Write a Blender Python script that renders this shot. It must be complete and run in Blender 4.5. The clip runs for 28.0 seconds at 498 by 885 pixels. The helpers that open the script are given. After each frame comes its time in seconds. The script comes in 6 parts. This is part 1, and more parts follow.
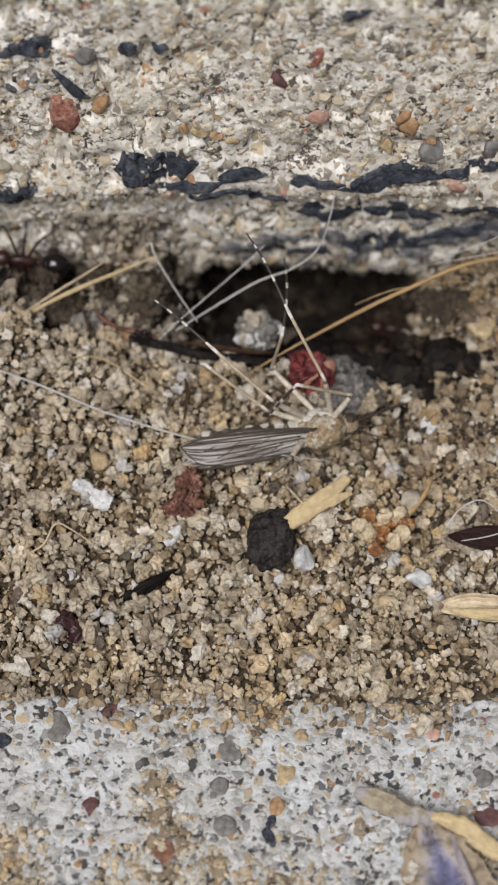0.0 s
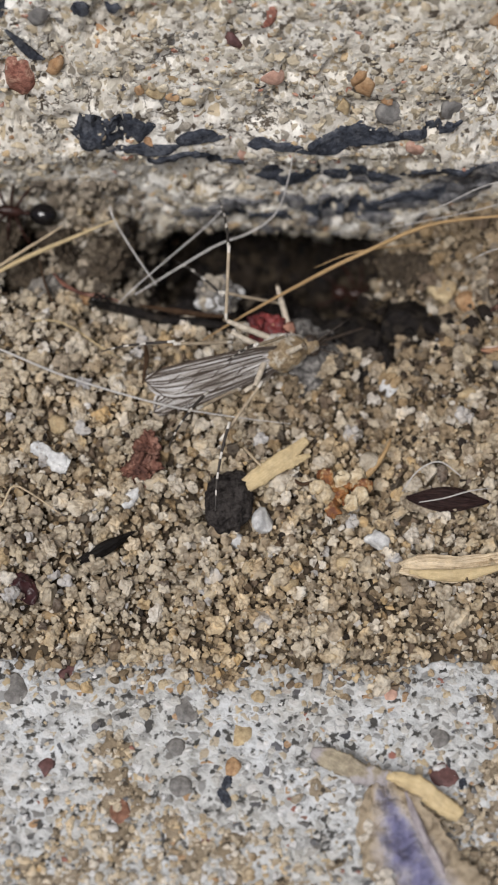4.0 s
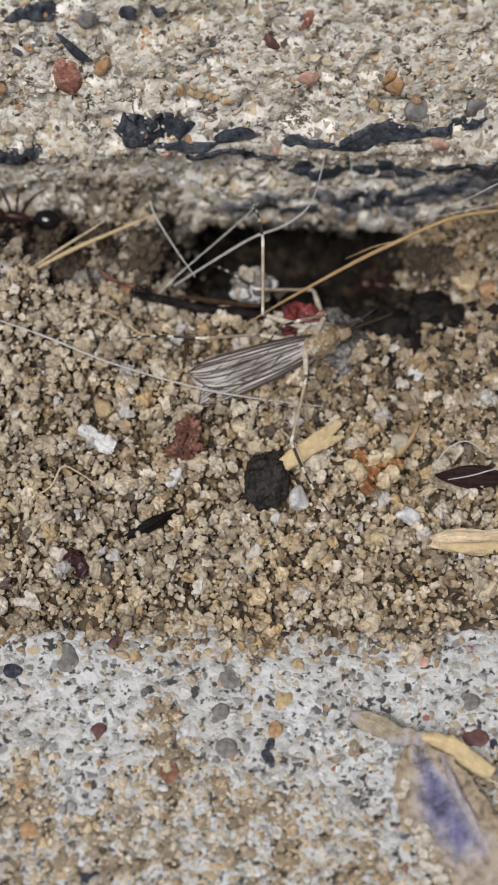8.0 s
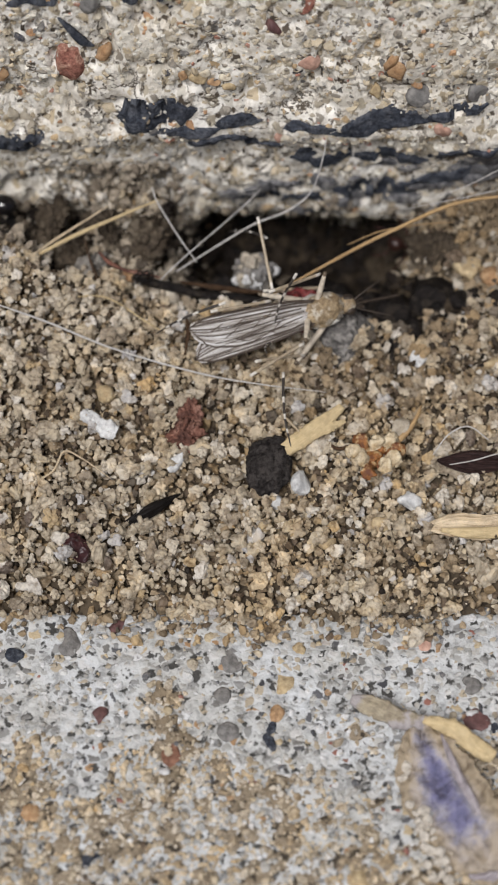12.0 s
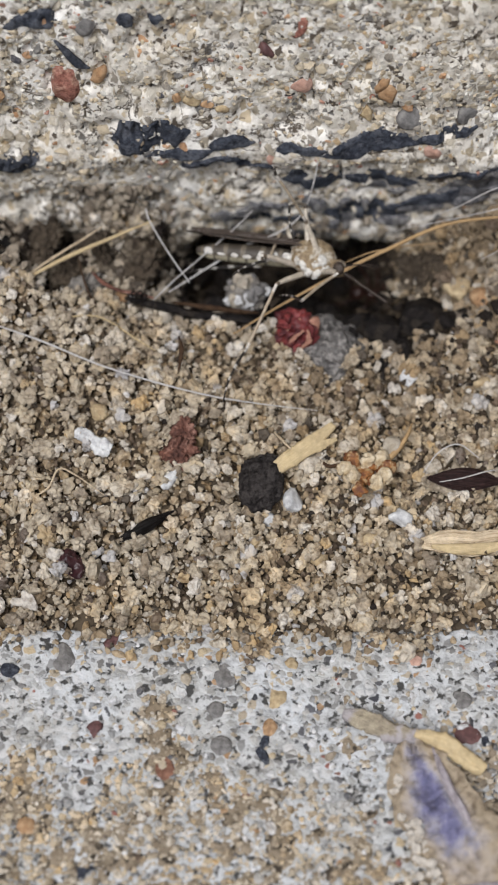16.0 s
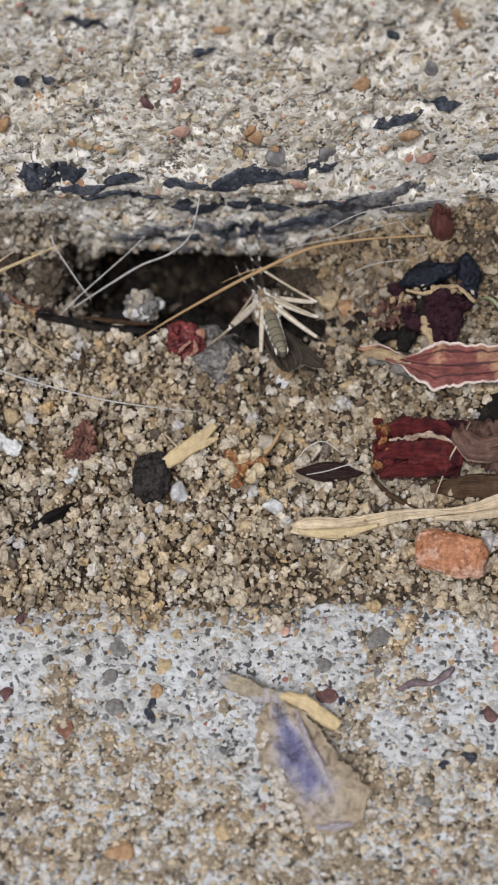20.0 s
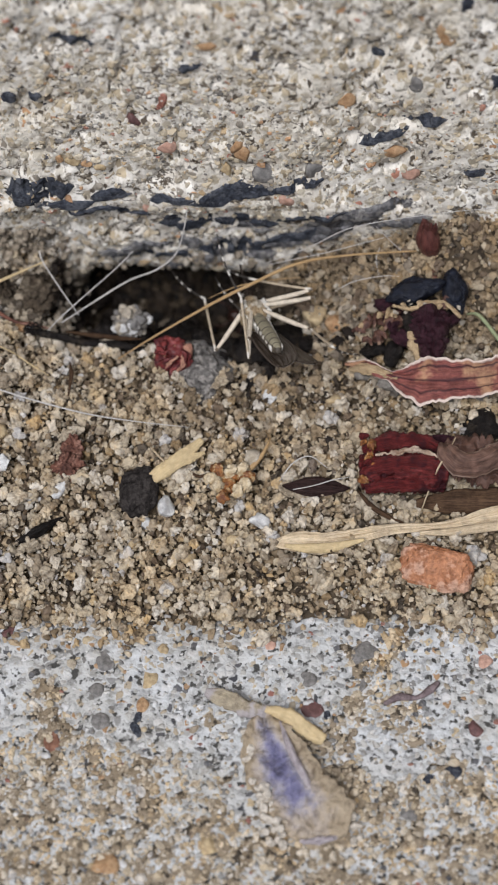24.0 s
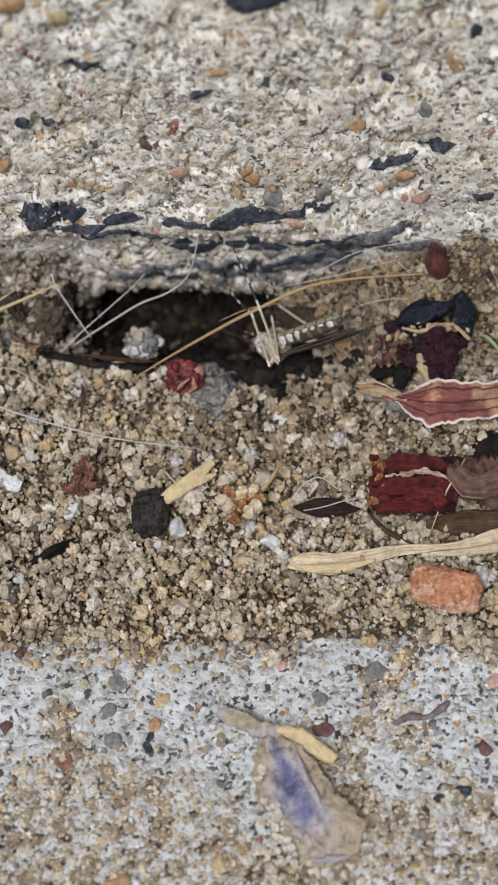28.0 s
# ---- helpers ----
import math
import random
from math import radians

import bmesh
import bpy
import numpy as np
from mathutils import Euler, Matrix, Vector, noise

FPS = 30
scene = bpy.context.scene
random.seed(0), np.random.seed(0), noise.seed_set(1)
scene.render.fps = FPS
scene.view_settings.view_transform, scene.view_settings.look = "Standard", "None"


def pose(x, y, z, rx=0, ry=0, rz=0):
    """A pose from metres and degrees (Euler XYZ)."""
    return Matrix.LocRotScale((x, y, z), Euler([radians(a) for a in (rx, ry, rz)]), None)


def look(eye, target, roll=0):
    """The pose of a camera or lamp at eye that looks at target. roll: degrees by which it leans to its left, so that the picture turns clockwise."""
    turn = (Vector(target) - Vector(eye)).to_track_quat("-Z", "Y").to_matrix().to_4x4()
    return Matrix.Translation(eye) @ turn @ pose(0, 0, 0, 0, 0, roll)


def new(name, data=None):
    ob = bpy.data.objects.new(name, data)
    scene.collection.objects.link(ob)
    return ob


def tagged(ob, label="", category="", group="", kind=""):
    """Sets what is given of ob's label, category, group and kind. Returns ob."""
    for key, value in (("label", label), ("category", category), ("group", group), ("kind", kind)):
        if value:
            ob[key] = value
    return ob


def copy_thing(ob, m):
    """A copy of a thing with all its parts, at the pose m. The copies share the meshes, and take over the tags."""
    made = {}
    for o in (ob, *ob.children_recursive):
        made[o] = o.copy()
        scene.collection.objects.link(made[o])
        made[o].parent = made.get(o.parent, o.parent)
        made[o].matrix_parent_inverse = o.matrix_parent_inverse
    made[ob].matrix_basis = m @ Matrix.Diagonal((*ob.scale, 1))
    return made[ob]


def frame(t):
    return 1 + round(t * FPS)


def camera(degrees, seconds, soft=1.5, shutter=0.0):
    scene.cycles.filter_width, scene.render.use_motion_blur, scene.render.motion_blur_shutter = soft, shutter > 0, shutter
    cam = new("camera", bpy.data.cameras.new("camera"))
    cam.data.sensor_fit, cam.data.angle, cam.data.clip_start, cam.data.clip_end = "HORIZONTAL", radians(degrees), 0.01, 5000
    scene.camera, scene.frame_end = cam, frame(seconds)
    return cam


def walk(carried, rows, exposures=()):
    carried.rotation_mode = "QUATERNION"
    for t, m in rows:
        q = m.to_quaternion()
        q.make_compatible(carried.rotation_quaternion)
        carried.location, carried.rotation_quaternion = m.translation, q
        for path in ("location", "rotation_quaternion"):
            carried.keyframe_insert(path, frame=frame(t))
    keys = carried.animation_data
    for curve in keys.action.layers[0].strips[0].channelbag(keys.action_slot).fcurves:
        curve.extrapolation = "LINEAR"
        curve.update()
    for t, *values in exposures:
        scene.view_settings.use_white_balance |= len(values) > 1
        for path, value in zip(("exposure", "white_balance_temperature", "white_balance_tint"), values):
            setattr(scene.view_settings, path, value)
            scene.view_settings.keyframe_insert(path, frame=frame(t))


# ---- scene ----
cam = camera(13.008, 28.0, soft=2.05)
MM = 0.001
cam.data.dof.use_dof, cam.data.dof.aperture_fstop = True, 125.0

# seconds, eye in millimetres, then yaw, pitch and roll in degrees
PATH = [
    (0, 0.246, -34.910, 53.249, 0.537, -54.509, 0.208),
    (0.5, 0.077, -34.809, 53.164, 0.737, -54.597, 0.039),
    (1, 0.131, -35.035, 53.298, 0.865, -54.482, -0.058),
    (1.5, -0.127, -35.060, 53.212, 0.510, -54.382, 0.218),
    (2, 1.277, -35.308, 52.882, 0.766, -54.499, -0.079),
    (2.5, 1.535, -35.302, 52.718, 0.866, -54.757, -0.207),
    (4.5, 1.655, -35.923, 52.632, 0.803, -54.559, -0.203),
    (5, 1.334, -36.206, 52.731, 0.577, -54.541, -0.019),
    (5.5, 0.864, -36.305, 52.829, 0.385, -54.498, 0.186),
    (6, 1.456, -36.696, 52.732, 0.475, -54.352, 0.070),
    (6.5, 1.414, -37.182, 53.391, 0.290, -53.614, 0.144),
    (7, 1.040, -37.797, 54.318, 0.638, -53.722, -0.226),
    (7.5, 0.235, -38.158, 54.481, 0.013, -54.388, 0.177),
    (8, -0.007, -38.341, 54.753, -0.038, -54.236, 0.182),
    (8.5, -0.499, -38.354, 54.533, -0.053, -54.327, 0.222),
    (9, -0.402, -38.380, 54.513, -0.051, -54.368, 0.202),
    (9.5, -0.377, -38.502, 54.458, 0.079, -54.246, 0.058),
    (10, -0.148, -38.456, 54.761, 0.146, -54.415, -0.019),
    (10.5, -0.099, -38.681, 54.616, 0.031, -54.265, 0.083),
    (11, 0.012, -38.674, 54.535, 0.260, -54.316, -0.076),
    (11.5, 0.159, -38.699, 54.509, 0.319, -54.240, -0.091),
    (13.5, -0.419, -39.281, 54.362, -0.755, -53.924, 0.837),
    (14, -0.314, -39.244, 54.493, -0.676, -53.868, 0.766),
    (14.5, -0.406, -39.587, 54.929, -0.876, -53.288, 0.926),
    (15, -0.298, -39.672, 54.896, -0.641, -53.199, 0.720),
    (15.5, -0.396, -39.790, 54.688, -0.845, -53.058, 0.878),
    (16, -0.298, -39.667, 54.781, -0.710, -53.235, 0.769),
    (16.5, 1.143, -41.997, 60.512, 0.486, -53.457, -0.542),
    (17, 1.867, -42.679, 61.636, 0.311, -55.178, -0.549),
    (17.5, 3.218, -43.685, 64.062, -0.151, -55.853, -0.268),
    (18, 3.732, -43.651, 64.475, -0.323, -55.473, -0.263),
    (18.5, 3.425, -43.584, 64.711, -0.402, -55.178, -0.258),
    (19, 3.662, -43.399, 64.427, -0.389, -55.195, -0.233),
    (19.5, 3.628, -43.241, 64.312, -0.372, -55.418, -0.254),
    (20, 3.755, -43.197, 64.308, -0.233, -55.453, -0.348),
    (20.5, 3.945, -43.412, 64.612, -0.309, -55.174, -0.323),
    (21, 3.962, -43.377, 64.673, -0.094, -55.152, -0.503),
    (21.5, 4.177, -43.322, 64.864, -0.005, -55.197, -0.568),
    (23.5, 4.297, -43.316, 64.641, -0.073, -55.065, -0.476),
    (24, 4.337, -43.380, 64.453, -0.080, -55.017, -0.425),
    (24.5, 4.257, -43.478, 64.618, -0.129, -54.943, -0.398),
    (25, 4.443, -43.516, 64.588, -0.058, -54.947, -0.458),
    (25.5, 4.035, -43.523, 64.687, -0.053, -54.905, -0.545),
    (26, 4.098, -43.536, 64.974, -0.118, -54.930, -0.530),
    (26.5, 4.085, -43.610, 65.027, -0.146, -54.935, -0.503),
    (27, 4.191, -43.651, 65.025, -0.061, -54.924, -0.529),
    (27.5, 4.255, -43.777, 65.045, 0.080, -54.680, -0.613),
    (28, 4.162, -43.610, 65.095, 0.179, -54.585, -0.691),
]


def cam_pose(x, y, z, yaw, pitch, roll):
    return pose(x * MM, y * MM, z * MM, 90 + pitch, 0, yaw) @ pose(0, 0, 0, 0, 0, roll)


walk(cam, [(t, cam_pose(*v)) for t, *v in PATH], exposures=[(0, 0.01, 6480, 11), (11.5, 0.01, 6480, 11), (13.5, 0.06, 6270, 11), (16, 0.06, 6270, 11), (17.5, 0.03, 6230, 11.5), (21, 0.03, 6250, 11.5), (26, 0.03, 6250, 11.5), (28, 0.05, 6190, 10)])

# ---- light: an open, overcast sky with a faint wide sun ----
world = bpy.data.worlds.new("world")
scene.world = world
world.use_nodes = True
wn = world.node_tree.nodes
sky = wn.new("ShaderNodeTexSky")
sky.sky_type = "NISHITA"
sky.sun_disc = False
sky.sun_elevation = radians(55)
sky.sun_rotation = radians(194)
sky.air_density, sky.dust_density = 1.0, 3.0
world.node_tree.links.new(sky.outputs[0], wn["Background"].inputs[0])
wn["Background"].inputs[1].default_value = 0.046

sun = new("sun", bpy.data.lights.new("sun", "SUN"))
sun.data.energy, sun.data.angle, sun.data.color = 3.1, radians(22), (1.0, 0.99, 0.975)
sun.matrix_world = look((-0.09, -0.265, 0.4), (0, 0, 0))


# ---- materials ----
def node_material(name):
    m = bpy.data.materials.new(name)
    m.use_nodes = True
    return m, m.node_tree.nodes, m.node_tree.links, m.node_tree.nodes["Principled BSDF"]


def ramp_of(nodes, stops, step=False):
    r = nodes.new("ShaderNodeValToRGB")
    el = r.color_ramp.elements
    while len(el) < len(stops):
        el.new(0.5)
    for e, (p, c) in zip(el, stops):
        e.position, e.color = p, (*c, 1)
    if step:
        r.color_ramp.interpolation = "CONSTANT"
    return r


def noise_node(nodes, links, coords, scale, detail=4.0, rough=0.6):
    n = nodes.new("ShaderNodeTexNoise")
    n.inputs["Scale"].default_value, n.inputs["Detail"].default_value, n.inputs["Roughness"].default_value = scale, detail, rough
    links.new(coords, n.inputs["Vector"])
    return n


def mixed(nodes, links, kind, fac, a, b):
    m = nodes.new("ShaderNodeMix")
    m.data_type, m.blend_type = "RGBA", kind
    for sock, v in ((m.inputs[0], fac), (m.inputs[6], a), (m.inputs[7], b)):
        if isinstance(v, (int, float)):
            sock.default_value = v
        elif isinstance(v, tuple):
            sock.default_value = (*v, 1)
        else:
            links.new(v, sock)
    return m.outputs[2]


def bump(nodes, links, height, strength, distance, bsdf):
    b = nodes.new("ShaderNodeBump")
    b.inputs["Strength"].default_value, b.inputs["Distance"].default_value = strength, distance
    links.new(height, b.inputs["Height"])
    links.new(b.outputs[0], bsdf.inputs["Normal"])


def grain_material(name, palette, rough=0.45, mottle=0.6, dusty=0.35, drift=0.0):
    """Mineral grains: one tint a grain from the palette, mottled, with a gritty skin."""
    m, n, l, b = node_material(name)
    geo, tex = n.new("ShaderNodeNewGeometry"), n.new("ShaderNodeTexCoord")
    r = ramp_of(n, palette, step=True)
    l.new(geo.outputs["Random Per Island"], r.inputs[0])
    fine = noise_node(n, l, tex.outputs["Object"], 8200, 5, 0.65)
    blot = noise_node(n, l, tex.outputs["Object"], 3200, 4, 0.65)
    shade = ramp_of(n, [(0.33, (0.40, 0.35, 0.29)), (0.50, (1, 1, 1)), (0.68, (1.3, 1.27, 1.2))])
    l.new(blot.outputs[0], shade.inputs[0])
    c = mixed(n, l, "MULTIPLY", mottle, r.outputs[0], shade.outputs[0])
    dust = ramp_of(n, [(0.50, (0, 0, 0)), (0.68, (1, 1, 1))])
    l.new(fine.outputs[0], dust.inputs[0])
    c = mixed(n, l, "MIX", dust.outputs[0], c, mixed(n, l, "MIX", dusty, c, (0.52, 0.47, 0.39)))
    if drift:
        place = noise_node(n, l, tex.outputs["Object"], 620, 3)
        tint = ramp_of(n, [(0.36, (0.86, 0.86, 0.88)), (0.50, (1, 1, 1)), (0.64, (1.08, 0.93, 0.70))])
        l.new(place.outputs[0], tint.inputs[0])
        c = mixed(n, l, "MULTIPLY", drift, c, tint.outputs[0])
    l.new(c, b.inputs["Base Color"])
    b.inputs["Roughness"].default_value = rough
    b.inputs["Specular IOR Level"].default_value = 0.35 if rough < 0.65 else 0.12
    bump(n, l, fine.outputs[0], 0.9, 0.00008, b)
    return m


SAND = [(0.0, (0.423, 0.359, 0.268)), (0.20, (0.489, 0.421, 0.323)), (0.38, (0.358, 0.297, 0.219)), (0.53, (0.546, 0.484, 0.393)), (0.67, (0.442, 0.369, 0.263)),
        (0.77, (0.602, 0.555, 0.487)), (0.86, (0.282, 0.230, 0.169)), (0.925, (0.452, 0.340, 0.199)), (0.955, (0.442, 0.426, 0.418)), (0.978, (0.131, 0.100, 0.079)), (0.99, (0.640, 0.622, 0.606))]
# browner than SAND: silt on the bank, painted shade in the gaps
SILT_AND_SHADE = [(0.0, (0.282, 0.215, 0.139)), (0.25, (0.207, 0.158, 0.104)), (0.45, (0.358, 0.278, 0.184)), (0.62, (0.160, 0.119, 0.085)), (0.75, (0.311, 0.224, 0.129)), (0.88, (0.423, 0.354, 0.259)), (0.96, (0.094, 0.077, 0.060))]
RISER = [(0.0, (0.520, 0.468, 0.376)), (0.15, (0.450, 0.384, 0.282)), (0.30, (0.600, 0.566, 0.498)), (0.46, (0.380, 0.335, 0.263)), (0.60, (0.540, 0.453, 0.324)),
         (0.72, (0.680, 0.655, 0.592)), (0.82, (0.290, 0.261, 0.221)), (0.90, (0.500, 0.369, 0.221)), (0.93, (0.170, 0.163, 0.155)), (0.962, (0.470, 0.276, 0.150)),
         (0.978, (0.440, 0.217, 0.155)), (0.99, (0.070, 0.069, 0.080))]
SLAB = [(0.0, (0.36, 0.36, 0.35)), (0.15, (0.44, 0.43, 0.41)), (0.28, (0.27, 0.27, 0.27)), (0.42, (0.54, 0.54, 0.54)), (0.55, (0.40, 0.345, 0.265)),
        (0.67, (0.60, 0.60, 0.61)), (0.77, (0.20, 0.195, 0.19)), (0.86, (0.46, 0.375, 0.25)), (0.91, (0.11, 0.11, 0.12)), (0.955, (0.36, 0.23, 0.13)),
        (0.975, (0.27, 0.12, 0.095)), (0.985, (0.055, 0.056, 0.065))]
sand_mat = grain_material("sand_grain", SAND, 0.55, 0.9, 0.30, 0.65)
silt_shade_mat = grain_material("silt_shade_grain", SILT_AND_SHADE, 0.75, 0.8, 0.12)
riser_grain_mat = grain_material("riser_grain", RISER, 0.6)
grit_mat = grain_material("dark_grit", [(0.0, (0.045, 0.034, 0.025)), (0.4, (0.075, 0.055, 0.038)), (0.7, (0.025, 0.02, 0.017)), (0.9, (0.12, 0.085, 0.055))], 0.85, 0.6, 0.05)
slab_grain_mat = grain_material("slab_grain", SLAB, 0.6)


def paste_material(name, light, mid, dark, pit=0.45, flush=None, share=0.5, cell=3800, crevice_shade=False, tall=1.0):
    """Weathered cement paste: pale skin, blotches, small pits shaded dark in the colour and, where given, fine grains
    of sand worn flush with it.
    """
    m, n, l, b = node_material(name)
    tex = n.new("ShaderNodeTexCoord")
    span = n.new("ShaderNodeMapping")
    span.inputs["Scale"].default_value = (1.0, 1.0, 1.0 / tall)
    l.new(tex.outputs["Object"], span.inputs["Vector"])
    co = span.outputs[0]
    big, fine = noise_node(n, l, co, 260, 4), noise_node(n, l, co, 2300, 6, 0.7)
    r = ramp_of(n, [(0.36, mid), (0.52, light), (0.72, tuple(v * 1.12 for v in light))])
    l.new(fine.outputs[0], r.inputs[0])
    tint = ramp_of(n, [(0.38, (0.80, 0.76, 0.69)), (0.6, (1, 1, 1))])
    l.new(big.outputs[0], tint.inputs[0])
    c = mixed(n, l, "MULTIPLY", 0.7, r.outputs[0], tint.outputs[0])
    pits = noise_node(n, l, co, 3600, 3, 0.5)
    relief = mixed(n, l, "MIX", 0.5, fine.outputs[0], pits.outputs[0])
    if flush:
        warp = n.new("ShaderNodeVectorMath")
        warp.operation = "MULTIPLY_ADD"
        warp.inputs[1].default_value = (0.00026,) * 3
        shake = noise_node(n, l, co, 3400, 3)
        l.new(shake.outputs["Color"], warp.inputs[0])
        l.new(co, warp.inputs[2])
        cells = []
        for feature in ("F1", "DISTANCE_TO_EDGE"):
            v = n.new("ShaderNodeTexVoronoi")
            v.feature = feature
            v.inputs["Scale"].default_value = cell
            l.new(warp.outputs[0], v.inputs["Vector"])
            cells.append(v)
        pick = n.new("ShaderNodeSeparateColor")
        l.new(cells[0].outputs["Color"], pick.inputs[0])
        tone = ramp_of(n, flush, step=True)
        l.new(pick.outputs[0], tone.inputs[0])
        inside = ramp_of(n, [(0.07, (0, 0, 0)), (0.15, (1, 1, 1))])
        l.new(cells[1].outputs["Distance"], inside.inputs[0])
        some = ramp_of(n, [(share - 0.03, (1, 1, 1)), (share, (0, 0, 0))])
        l.new(pick.outputs[1], some.inputs[0])
        grain = mixed(n, l, "MULTIPLY", 1.0, inside.outputs[0], some.outputs[0])
        c = mixed(n, l, "MIX", grain, c, mixed(n, l, "MULTIPLY", 0.6, tone.outputs[0], tint.outputs[0]))
        relief = mixed(n, l, "MIX", 0.35, relief, cells[1].outputs["Distance"])
    # pits too fine for the mesh: their shade is painted as dark spots
    pit_shade = ramp_of(n, [(pit - 0.07, (1, 1, 1)), (pit, (0, 0, 0))])
    l.new(pits.outputs[0], pit_shade.inputs[0])
    c = mixed(n, l, "MIX", pit_shade.outputs[0], c, dark)
    # crevices are not cut; dark lines in the colour give their shade
    if crevice_shade:
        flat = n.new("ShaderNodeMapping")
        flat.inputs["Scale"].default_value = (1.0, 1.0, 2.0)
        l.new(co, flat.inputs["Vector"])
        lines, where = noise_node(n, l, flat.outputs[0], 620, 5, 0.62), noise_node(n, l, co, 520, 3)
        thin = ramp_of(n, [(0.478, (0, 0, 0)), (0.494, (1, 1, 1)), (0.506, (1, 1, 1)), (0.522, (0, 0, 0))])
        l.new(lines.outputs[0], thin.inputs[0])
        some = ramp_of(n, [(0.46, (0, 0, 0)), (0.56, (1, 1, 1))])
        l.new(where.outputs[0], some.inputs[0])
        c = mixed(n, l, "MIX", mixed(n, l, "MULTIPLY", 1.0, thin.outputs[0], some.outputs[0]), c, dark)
    l.new(c, b.inputs["Base Color"])
    b.inputs["Roughness"].default_value = 0.85
    b.inputs["Specular IOR Level"].default_value = 0.25
    bump(n, l, relief, 1.0, 0.00016, b)
    return m


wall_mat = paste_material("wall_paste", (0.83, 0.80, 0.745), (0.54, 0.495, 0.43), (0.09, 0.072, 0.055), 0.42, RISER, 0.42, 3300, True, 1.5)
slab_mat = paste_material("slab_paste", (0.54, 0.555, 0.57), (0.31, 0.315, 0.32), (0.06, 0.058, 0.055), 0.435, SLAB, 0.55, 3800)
# the bed's dark brown stands in for the shade between grains
shaded_bed_mat = paste_material("sand_bed", (0.09, 0.068, 0.045), (0.055, 0.042, 0.028), (0.03, 0.022, 0.015), 0.45)
# dark soil, its tones lowered further to paint the hollow's shade
shaded_soil_mat = grain_material("soil_crumb", [(0.0, (0.016, 0.012, 0.010)), (0.4, (0.030, 0.022, 0.016)), (0.7, (0.010, 0.009, 0.009)), (0.90, (0.06, 0.045, 0.031)), (0.97, (0.16, 0.13, 0.10))], 0.7, 0.7, 0.03)

# ---- noise and forms, in millimetres ----
_lattice = np.random.RandomState(5).rand(64, 64, 64)


def vnoise(x, y, z):
    """Smooth value noise in -1..1 of arrays."""
    x, y, z = np.broadcast_arrays(x, y, z)
    ix, iy, iz = np.floor(x).astype(int), np.floor(y).astype(int), np.floor(z).astype(int)
    fx, fy, fz = x - ix, y - iy, z - iz
    fx, fy, fz = (f * f * (3 - 2 * f) for f in (fx, fy, fz))
    total = 0
    for a in (0, 1):
        for b in (0, 1):
            for c in (0, 1):
                w = (fx if a else 1 - fx) * (fy if b else 1 - fy) * (fz if c else 1 - fz)
                total = total + w * _lattice[(ix + a) % 64, (iy + b) % 64, (iz + c) % 64]
    return total * 2 - 1


def fbm(x, y, z, scale, octaves=4, gain=0.5):
    total, amp = 0, 1.0
    for k in range(octaves):
        s = 2 ** k / scale
        total = total + amp * vnoise(x * s + 7.3 * k, y * s + 3.1 * k, z * s + 11.7 * k)
        amp *= gain
    return total


def smooth(a, b, v):
    t = np.clip((v - a) / (b - a), 0, 1)
    return t * t * (3 - 2 * t)


def mesh_from(name, verts, faces, material, shade_smooth=True):
    """A mesh from an array of vertices in millimetres and an array of triangles or quads."""
    me = bpy.data.meshes.new(name)
    v, f = np.asarray(verts, dtype=np.float32) * MM, np.asarray(faces, dtype=np.int32)
    k = f.shape[1]
    me.vertices.add(len(v))
    me.vertices.foreach_set("co", v.ravel())
    me.loops.add(f.size)
    me.loops.foreach_set("vertex_index", f.ravel())
    me.polygons.add(len(f))
    me.polygons.foreach_set("loop_start", np.arange(0, f.size, k, dtype=np.int32))
    me.polygons.foreach_set("use_smooth", np.full(len(f), shade_smooth))
    me.update(calc_edges=True)
    me.materials.append(material)
    return me


def grid_faces(nu, nv):
    i = (np.arange(nu - 1)[:, None] * nv + np.arange(nv - 1)[None]).ravel()
    return np.stack([i, i + nv, i + nv + 1, i + 1], 1)


def spaced(lo, a, b, hi, step, coarse=9):
    """Even steps between a and b, growing steps out to lo and hi."""
    mid = np.arange(a, b + step / 2, step)
    out = np.linspace(0, 1, coarse + 1)[1:] ** 2.2
    return np.concatenate([(a + (lo - a) * out)[::-1], mid, b + (hi - b) * out])


def wall_depth(x, z, fine=True):
    """How far back the riser's face lies at a place: nearly upright above, drawn back under its worn lower edge."""
    lift = 0.5 * smooth(-3, -9, x) - 2.2 * smooth(7, 13, x) + 0.45 * vnoise(x / 3.4, 0, 1)
    zz = z - lift
    y = np.interp(zz, [-6, -2.0, -0.5, 0.5, 1.5, 2.6, 4.0, 4.9, 5.5, 6.0, 7.4, 9.0, 11.5, 16, 20, 60], [13.6, 12.2, 10.5, 9.25, 8.85, 8.65, 8.4, 8.15, 7.75, 7.6, 7.6, 7.4, 7.1, 6.5, 6.3, 6.2])
    # at one end the space below the edge is packed with earth
    packed = smooth(-1.0, -2.8, x) * smooth(-6.4, -5.0, x) * smooth(4.3, 2.6, zz)
    y = y + packed * (8.95 + 0.10 * (2.6 - zz) - y)
    y = y + 0.20 * fbm(x, z * 0.9, 2.0, 3.2, 3) * smooth(90, 25, z)
    if fine:
        pits = smooth(0.25, 0.6, fbm(x, z * 0.75, 5.0, 0.7, 3))
        y = y + (0.08 * fbm(x, z * 0.7, 9.0, 0.6, 3) + 0.28 * pits) * smooth(60, 24, z)
    return y


